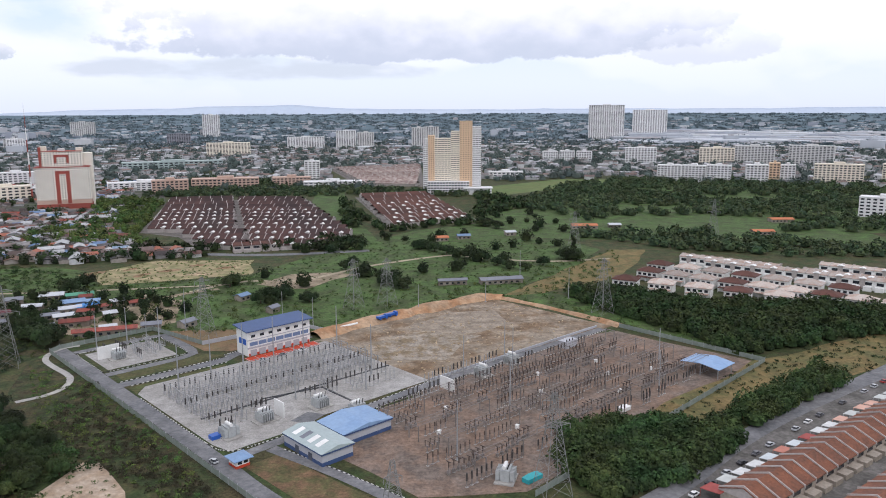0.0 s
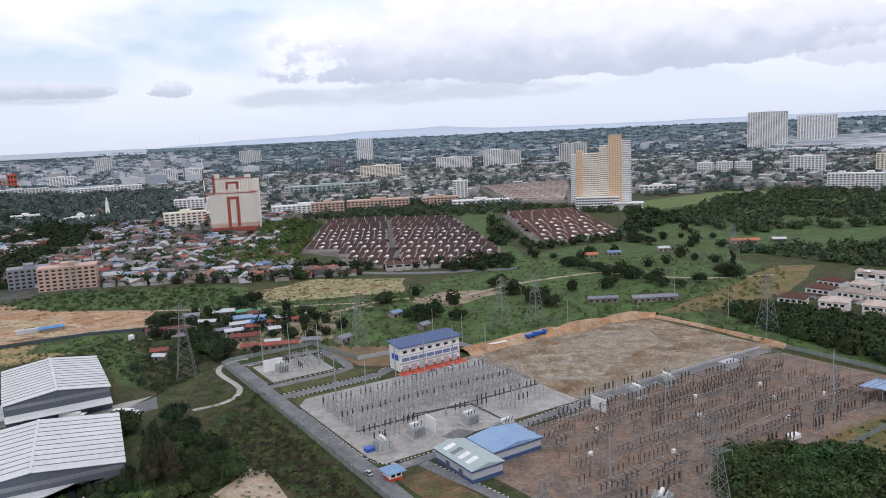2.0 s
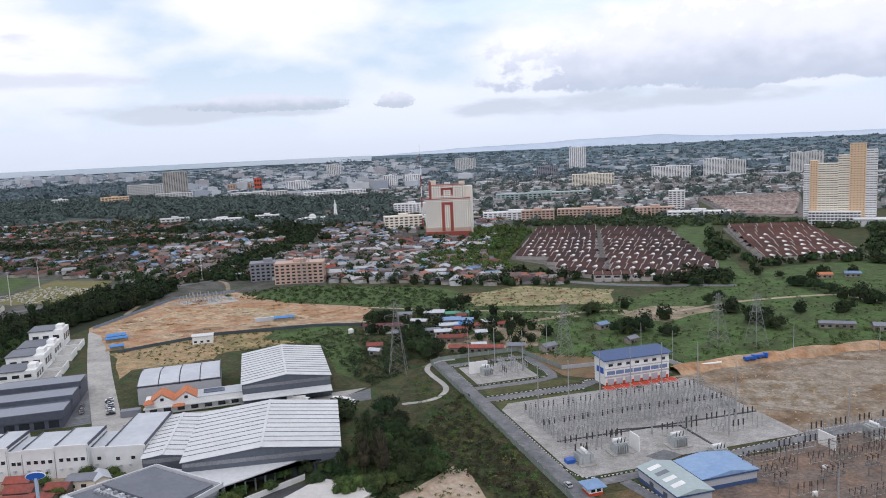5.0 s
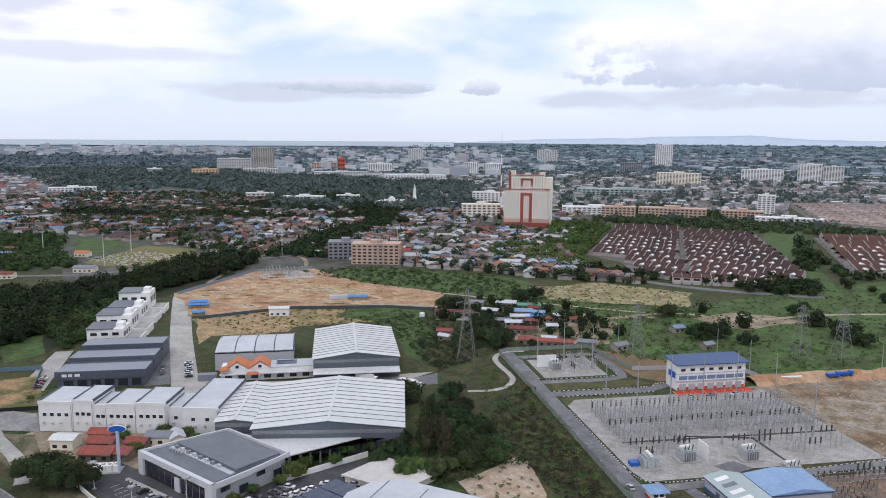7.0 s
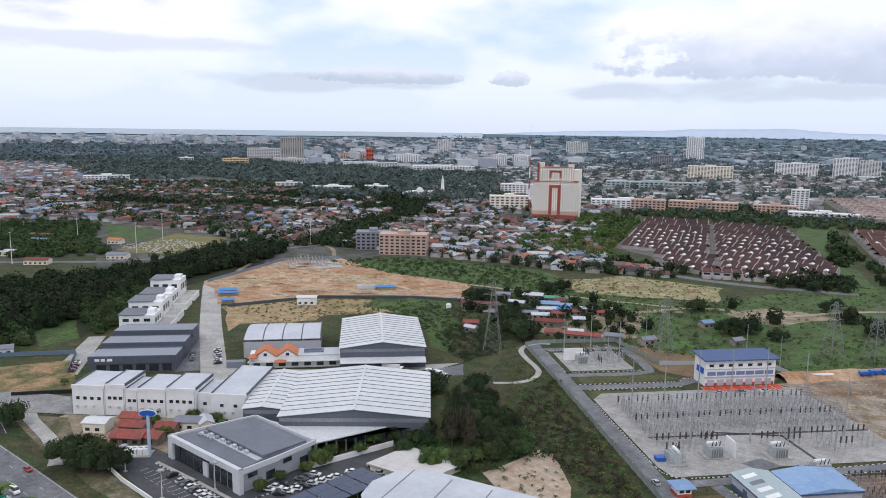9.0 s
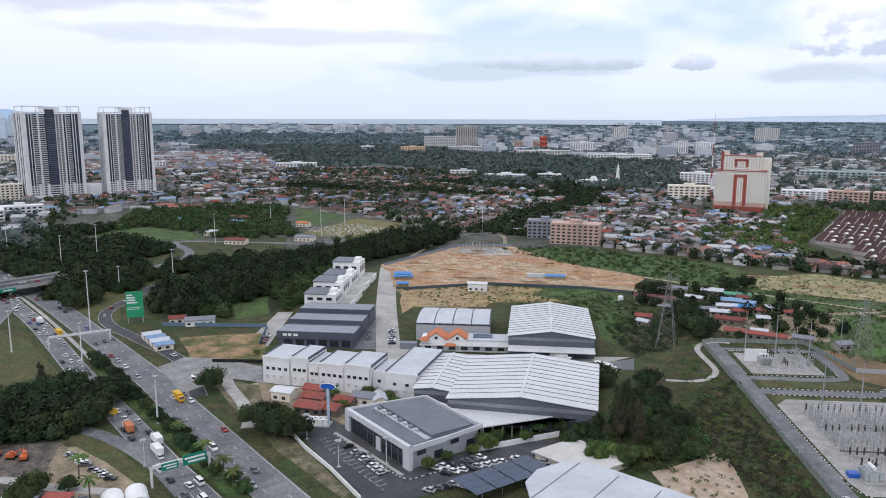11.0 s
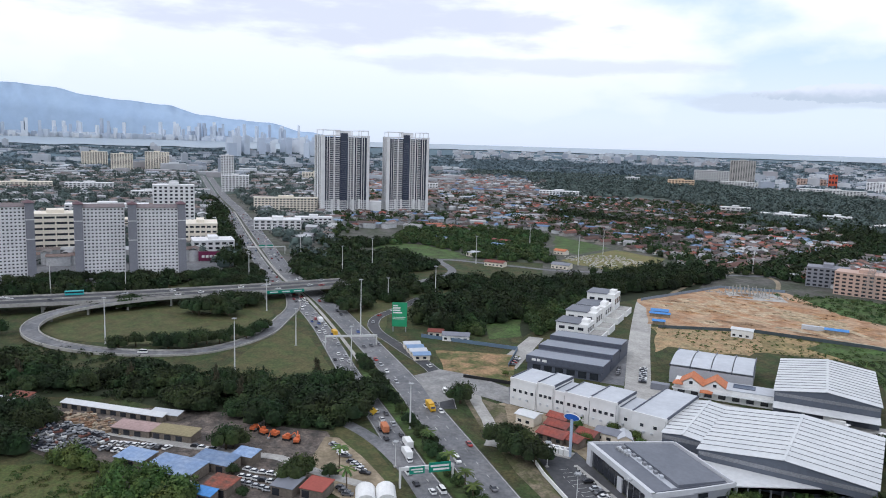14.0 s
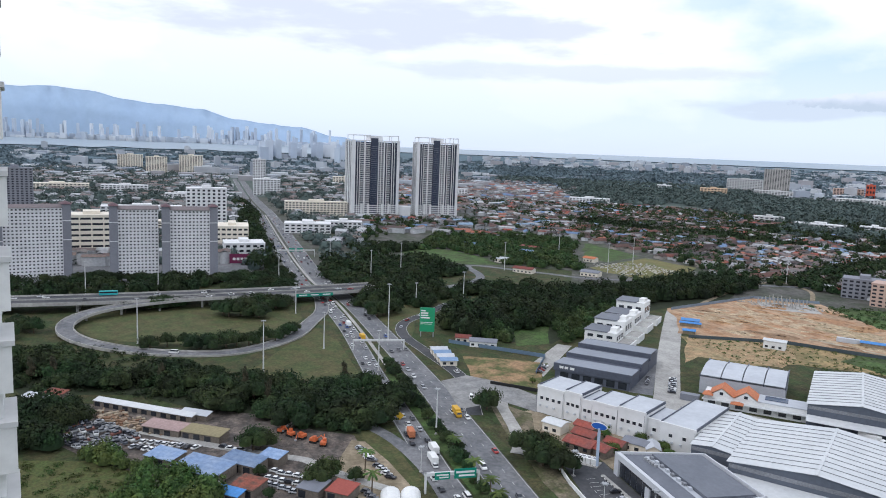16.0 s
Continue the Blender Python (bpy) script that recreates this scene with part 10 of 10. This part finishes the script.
for ln, offs in ((LANES["jam"], (-3.4, 0, 3.4)), (LANES["free"], (-5, -.5, 4.5))):
    for off in offs:
        i = 300 if off else 304
        while i < len(ln) - 3:
            p, d = ln[i], (ln[i + 2] - ln[i]).normalized()
            a = math.degrees(math.atan2(d.y, d.x))
            far_cars.slab(p.x - d.y * off, p.y + d.x * off, .3, 4.2, 1.75, .75, a)
            far_cars.slab(p.x - d.y * off, p.y + d.x * off, 1.05, 2.2, 1.5, .5, a)
            i += int(rng.integers(9, 34))
tagged(solid("far_traffic", far_cars, ramp_mat("far_car_paint", [(0.55, 0.55, 0.56), (0.06, 0.06, 0.07), (0.28, 0.29, 0.30), (0.62, 0.62, 0.62), (0.22, 0.04, 0.04), (0.10, 0.13, 0.2)], .4, .1), "small cars far down the highway", "cars"), kind="stuff")
YELLOW = mat("lorry_yellow", (0.62, 0.36, 0.03), .5, .1)


def lorry(x, y, ang, cab, box, label):
    ob = thing("lorry", label, "lorry", pose(x, y, .12, 0, 0, ang), "lorries")
    part("cab", Shape().add([(2.2, -1.15, .5), (4.2, -1.15, .5), (4.2, -1.15, 1.7), (3.8, -1.15, 2.7), (2.2, -1.15, 2.7), (2.2, 1.15, .5), (4.2, 1.15, .5), (4.2, 1.15, 1.7), (3.8, 1.15, 2.7), (2.2, 1.15, 2.7)], [(0, 1, 2, 3, 4), (9, 8, 7, 6, 5), (0, 5, 6, 1), (1, 6, 7, 2), (2, 7, 8, 3), (3, 8, 9, 4), (4, 9, 5, 0)]), cab, ob)
    part("load_box", Shape().box(-4, -1.25, .9, 2.0, 1.25, 3.4), box, ob)
    part("windscreen", Shape().add([(4.22, -1.0, 1.75), (4.22, 1.0, 1.75), (3.86, 1.0, 2.55), (3.86, -1.0, 2.55)], [(0, 1, 2, 3)]), GLASS_DARK, ob)
    for sx in (-3, -1.8, 3.2):
        for sy in (-1.05, 1.05):
            part("wheel", Shape().rod((sx, sy - .15, .45), (sx, sy + .15, .45), .45, n=8), BLACK_RUBBER, ob)


lorry(-302, 120, -4, YELLOW, YELLOW, "yellow tipper lorry on the carriageway")
lorry(-266, 96.5, 176, WHITE_PAINT, WHITE_PAINT, "white box lorry in the traffic")
lorry(-257, 93, 176, WHITE_PAINT, WHITE_PAINT, "white box lorry in the traffic")
lorry(-284, 92.5, 175, WHITE_PAINT, ROOF_ORANGE, "orange flatbed lorry in the traffic")
lorry(-440, 110, 178, YELLOW, YELLOW, "yellow lorry in the traffic")
lorry(-474, 109, 178, WHITE_PAINT, WHITE_PAINT, "white box lorry in the traffic")
bus = thing("bus", "teal city bus on the elevated road", "bus", pose(-566, -42, 7.1, 0, 0, 92))
part("body", Shape().box(-6, -1.25, .4, 6, 1.25, 3.2), mat("bus_teal", (0.05, 0.40, 0.42), .4, .05), bus)
part("windows", Shape().box(-5.7, -1.29, 1.7, 5.7, 1.29, 2.7), GLASS_DARK, bus)

# trees of the interchange
for x, y, k, s in ((-516, 44, 4, 1.75), (-508, 55, 4, 1.5), (-522, 33, 4, 1.4), (-514, 36, 4, 1.3), (-551, 1, 0, 1.0), (-548, -8, 0, 1.1), (-540, -30, 4, .9), (-545, 62, 0, 1.2), (-535, 70, 0, 1.2), (-444, -12, 4, 1.0), (-446, -3, 1, 1.0), (-447, 7, 1, 1.0), (-437, 14, 4, 1.1), (-436, 21, 4, 1.15), (-438, 29, 4, 1.1), (-440, 35, 1, 1.1), (-439, 42, 4, 1.0), (-448, 52, 1, 1.1), (-446, 58, 1, 1.0), (-460, 67, 4, .9), (-466, 72, 1, .9), (-452, 64, 1, .8), (-493, -78, 1, 1.2), (-500, -86, 4, 1.2), (-480, -88, 4, 1.1), (-512, -90, 1, 1.1), (-499, 140, 1, 1.3), (-512, 150, 4, 1.2), (-505, 146, 4, 1.2)):
    put_tree(k, x, y, s)
for x in range(-380, -200, 9):
    put_tree(int(rng.choice([1, 6, 4])), x + rng.uniform(-2, 2), 101.5 - .05 * (x + 215) + rng.uniform(-1.2, 1.2), rng.uniform(.5, .85))
for x, y, h in ((-262, 103.5, 7), (-238, 102.5, 8), (-214, 101, 7), (-222, 102, 8), (-255, 66, 8), (-237, 64, 8)):
    palm(x, y, h)
big = [(-452, -92), (-440, -66), (-420, -50), (-402, -38), (-387, -10), (-375, 24), (-364, 36), (-360, 60), (-352, 82), (-338, 95), (-318, 94), (-305, 88), (-293, 76), (-295, 54), (-320, 40), (-335, 12), (-360, -12), (-368, -38), (-374, -66)]
for p in points_in(big, 58, 9.2):
    k = int(rng.choice([0, 0, 4, 4, 6, 5]))
    put_tree(k, *p, rng.uniform(.85, 1.4) if k != 5 else .8)
wood("undergrowth", big, 110, 3.5, 4.5, 160, .2, FOLIAGE, "dark undergrowth beneath the big trees", 4)
for p in points_in([(-660, -130), (-640, -130), (-626, -30), (-630, 50), (-655, 60), (-662, -20)], 26, 7):
    put_tree(0 if rng.random() < .5 else 4, *p, rng.uniform(.8, 1.1))
for p in points_in([(-600, 40), (-640, 60), (-680, 90), (-640, 98), (-600, 92), (-580, 60)], 16, 9):
    put_tree(0, *p, rng.uniform(.8, 1.1))
wood("avenue_trees", [(-700, 92), (-900, 102), (-1150, 120), (-1400, 128), (-1400, 110), (-1150, 98), (-900, 80), (-700, 70)], 110, 6, 11, 150, .22, FOLIAGE, "avenue of dark trees along the highway", 8)

wood("trees", [(-575, 150), (-600, 136), (-640, 128), (-640, 170), (-600, 200), (-560, 190)], 50, 6.0, 8.0, 300, .15, FOLIAGE, "dark rain trees hiding the end of the flyover", 6)
wood("trees", [(-590, -140), (-600, 20), (-630, 40), (-640, -140)], 60, 5, 8, 200, .18, FOLIAGE, "trees between the flyover and the flats", 6)
patch("flats_yard", [(-655, -170), (-640, 60), (-720, 75), (-800, 60), (-800, -170)], 0.05, ASPHALT, "grey paved ground round the flats", "yard")
# Same darkened sheet, for the shade beneath the big trees.
patch("wood_floor", big, 0.02, bpy.data.materials["shaded_leaf_litter"], "dark shaded ground beneath big trees", "ground", 3)
# scrap yard and sheds
patch("scrap_yard", [(-356, -40), (-338, 10), (-322, 40), (-300, 56), (-292, 70), (-268, 70), (-238, 60), (-230, 22), (-255, 2), (-285, -24), (-318, -50)], 0.05, mat("oily_dirt", (0.165, 0.135, 0.115), .95, .45, 1.5, (0.08, 0.072, 0.065), 7, world_space=True), "trodden oily dirt of a scrap yard", "yard", 3)
road("yard_lane", [(-340, -46), (-329, -32), (-316, -13), (-294, 14), (-278, 36), (-271, 47), (-254, 58), (-240, 70)], 4.5, .2, CONCRETE, "pale concrete lane through the yard")


def shed(x, y, ang, w, d, h, roofm, label, wallm=None):
    h *= .82
    ob = thing("shed", label, "shed", pose(x, y, 0, 0, 0, ang), "yard sheds")
    # Dark panels on the solid front stand for the shade inside open doorways.
    for k in range(max(1, int(w / 5))):
        part("doorway", Shape().box(-w / 2 + 1 + 5 * k, -d / 2 + .2, .05, -w / 2 + 3.8 + 5 * k, -d / 2 + .29, h * .82), GLASS_DARK, ob, "dark panel for a shaded open doorway")
    part("wall", Shape().box(-w / 2 + .3, -d / 2 + .3, 0, w / 2 - .3, d / 2 - .3, h), wallm or TIMBER, ob)
    r = Shape()
    q = [(-w / 2, -d / 2, h), (w / 2, -d / 2, h), (w / 2, d / 2, h + .7), (-w / 2, d / 2, h + .7)]
    r.add(q + [(a, b, c + .15) for a, b, c in q], [(4, 5, 6, 7), (0, 1, 5, 4), (1, 2, 6, 5), (2, 3, 7, 6), (3, 0, 4, 7), (3, 2, 1, 0)])
    part("roof", r, roofm, ob)
    return ob


FADED_BLUE = mat("faded_blue_roof", (0.17, 0.25, 0.40), .6, .2, 1.5, (0.23, 0.30, 0.42), 6, rnd=.3)
RUSTED = mat("rusted_red_roof", (0.28, 0.085, 0.055), .8, .35, 1.0, (0.13, 0.07, 0.05), 3, rnd=.3)
ROOF_OLIVE = mat("olive_roof", (0.27, 0.23, 0.13), .8, .2, 1.0)
ROOF_DULLPINK = mat("dull_pink_roof", (0.38, 0.27, 0.25), .8, .25, 1.0)
for x, y, a, w, d, h, rf, lb in ((-338, -12, 52, 52, 4, 3, ROOF_WHITE, "long narrow shed with a pale metal roof"), (-313, -3, 54, 18, 8, 3.4, ROOF_DULLPINK, "shed with a faded pink metal roof"), (-303, 12, 54, 18, 8, 3.4, ROOF_OLIVE, "shed with an olive metal roof"), (-326, 9, 54, 14, 5, 3, ROOF_PALE, "small shed with a pale roof"),
                              (-283, -3, 48, 13, 9, 3.6, FADED_BLUE, "shed with a faded blue metal roof"), (-268, 10, 48, 20, 13, 4.2, FADED_BLUE, "wide workshop with a faded blue metal roof"), (-270, 24, 48, 16, 9, 4.2, FADED_BLUE, "workshop with a faded blue roof and dark open side"), (-272, 35, 48, 9, 7, 4, FADED_BLUE, "small workshop with a blue roof"),
                              (-250, 24, 48, 10, 9, 4, RUSTED, "shed with a red metal roof"), (-246.5, 17, 48, 11, 5, 3.4, TARP, "lean-to with a bright blue roof"), (-243, 45, 48, 9, 9, 4, ROOF_GREY, "shed with a dark grey roof"), (-238, 54, 48, 9, 9, 4, BRICK_RED, "shed with a dark red roof"),
                              (-362, -58, 55, 12, 7, 3.5, ROOF_PALE, "pale-roofed hut under trees"), (-366, -50, 55, 10, 7, 3.5, RUSTED, "rusty-roofed hut under trees"), (-352, -56, 55, 13, 5, 3, TARP, "hut with a blue roof under trees")):
    shed(x, y, a, w, d, h, rf, lb)
tent = thing("tent", "white double-arched marquee tent", "tent", pose(-231, 69, 0, 0, 0, 75))
for k in (0, 1):
    pr = [(7 * math.cos(i * math.pi / 8) * .5, 3.0 * math.sin(i * math.pi / 8)) for i in range(9)]
    s = Shape().add([(x + 7 * k, yy, z) for yy in (-5, 5) for x, z in pr], [(i, i + 1, 10 + i, 9 + i) for i in range(8)] + [tuple(range(8, -1, -1)), tuple(range(9, 18))])
    part("canopy", s, WHITE_PAINT, tent)
for i, (x, y) in enumerate(((-301, 42), (-296, 45), (-292, 49), (-287, 53), (-283, 56))):
    ob = thing("excavator", "small orange excavator parked on dirt", "excavator", pose(x, y, .05, 0, 0, rng.uniform(0, 360)), "excavators")
    part("track", Shape().box(-1.6, -1.3, 0, 1.6, -.7, .8).box(-1.6, .7, 0, 1.6, 1.3, .8), BLACK_RUBBER, ob)
    part("body", Shape().box(-1.7, -1.1, .9, 1.2, 1.1, 2.0).box(-.2, -1.0, 2.0, 1.0, .2, 3.0), mat("digger_orange", (0.62, 0.16, 0.06), .5, .15) if i == 0 else bpy.data.materials["digger_orange"], ob)
    part("boom", Shape().rod((1.0, .3, 1.6), (3.2, .3, 3.6), .22, .18, 5).rod((3.2, .3, 3.6), (4.6, .3, 1.4), .18, .14, 5), bpy.data.materials["digger_orange"], ob)
    part("bucket", Shape().box(4.3, -.2, .8, 5.0, .8, 1.5), STEEL, ob)
LOT = ["white", "white", "silver", "white", "dark grey", "white", "black", "silver"]


def car_row(x0, y0, x1, y1, count, ang):
    """Cars crowded side by side between two places."""
    for i in range(count):
        t = (i + .5) / count
        if rng.random() > .1:
            put_car(x0 + (x1 - x0) * t + rng.normal(0, .25), y0 + (y1 - y0) * t + rng.normal(0, .25), .12, ang + rng.normal(0, 5), LOT[int(rng.integers(len(LOT)))])


car_row(-277, 69, -262, 71, 7, 50)
car_row(-262, 71, -247, 74, 6, 50)
car_row(-306, -15, -290, 12, 10, 140)
car_row(-300, -16, -287, 4, 8, 130)
car_row(-292, 17, -284, 26, 3, 60)
car_row(-264, 33, -256, 43, 4, 55)
car_row(-259, 31, -250, 42, 5, 60)
car_row(-254, 31, -244, 40, 5, 60)
car_row(-259, 12, -254, 17, 4, 20)
car_row(-256, 6, -250, 13, 4, 20)
car_row(-240, 26, -236, 36, 4, 60)
car_row(-240, 62, -232, 64, 3, 60)
scrap = Shape()
for x, y in points_in([(-322, -46), (-330, -29), (-308, -12), (-300, -18), (-297, -32)], 150, 2.1):
    w, a, z = rng.uniform(3.6, 4.4), rng.choice([30, 120]) + rng.normal(0, 14), rng.choice([.05, .05, 1.25])
    scrap.slab(x, y, z, w, 1.7, .75, a)
    scrap.slab(x - .2 * math.cos(radians(a)), y - .2 * math.sin(radians(a)), z + .75, w * .5, 1.5, .55, a, 1)
SCRAP = ramp_mat("scrap_paint", [(0.62, 0.62, 0.61), (0.35, 0.36, 0.38), (0.05, 0.05, 0.06), (0.62, 0.62, 0.6), (0.10, 0.11, 0.13), (0.40, 0.40, 0.40), (0.20, 0.09, 0.07)], .5, .2)
tagged(solid("scrap_cars", scrap, [SCRAP, GLASS_DARK], "heap of derelict cars packed tightly together", "scrap cars"), kind="stuff")
junk = Shape()
for i in range(220):
    q = rng.random()
    junk.slab(-341 + 28 * q + rng.uniform(-5, 5), -30 + 27 * q + rng.uniform(-3, 3), 0, rng.uniform(.8, 3), rng.uniform(.5, 1.6), rng.uniform(.3, 1.6), rng.uniform(0, 180))
tagged(solid("scrap_heap", junk, ramp_mat("rust_mix", [(0.22, 0.13, 0.08), (0.30, 0.22, 0.15), (0.15, 0.12, 0.10), (0.36, 0.30, 0.22)], .9, .3), "heap of rusty scrap and timber", "scrap"), kind="stuff")
wood("bushes", [(-298, -40), (-293, -26), (-272, -4), (-262, 8), (-244, 16), (-232, 4), (-255, -20), (-275, -14)], 80, 3.4, 5.5, 380, .14, FOLIAGE_LIGHT, "bright green bushes and small trees below the viewer", 3.6)
wood("trees", [(-352, -66), (-349, -40), (-334, -34), (-318, -46), (-304, -42), (-304, -58)], 40, 4.6, 7.5, 380, .13, FOLIAGE, "dark green trees beside the scrap yard", 4.6)
patch("rough_grass", [(-300, -75), (-290, -28), (-277, -14), (-250, -16), (-225, 0), (-225, -60)], 0.09, mat("ochre_grass", (0.115, 0.115, 0.04), 0.95, 0.45, 1.2, (0.065, 0.085, 0.025), 6, world_space=True, bump=0.6, fine=0.4), "rough green and ochre grass slope", "grass", 3)
wood("shrubs", [(-300, -75), (-290, -28), (-277, -14), (-250, -16), (-225, 0), (-225, -60)], 200, 1.1, 1.0, 40, .26, FOLIAGE_LIGHT, "low weeds on the rough grass", 0, category="shrubs")
for p in points_in([(-348, -66), (-326, -58), (-314, -48), (-330, -41), (-348, -46)], 10, 6):
    put_tree(4, *p, rng.uniform(.7, 1))
for x, y, k, s in ((-285, 29, 6, 1.5), (-288, 32, 6, 1.2), (-248, 48, 6, 1.3), (-252, 52, 6, 1.2), (-249, 61, 1, .7), (-262, 29, 1, .5), (-244, 30, 1, .5)):
    put_tree(k, x, y, s)

# wing of the viewer's own tower, at the edge of the view
wing = thing("apartment_wing", "white rendered balcony edge of a neighbouring tower wing", "building", pose(*polar(100.22, 31.0)[:2], 0, 0, 0, 100.22))
part("wall", Shape().box(-8, .5, 60, -.42, 9, 170), WHITE_PAINT, wing)
for f in range(-8, 16):
    z = H - 1.46 - 3.1 * f
    part("balcony", Shape().box(-8, 0, z - 2.0, -.03 * (f % 3), 3, z - .22), WHITE_PAINT, wing, "white balcony parapet")
    part("ledge", Shape().box(-8, -.08, z - .2, .05, 3, z), PALE_CONC, wing)
    part("window", Shape().box(-3, .4, z + .05, -.8, .52, z + 1.0), GLASS_DARK, wing)
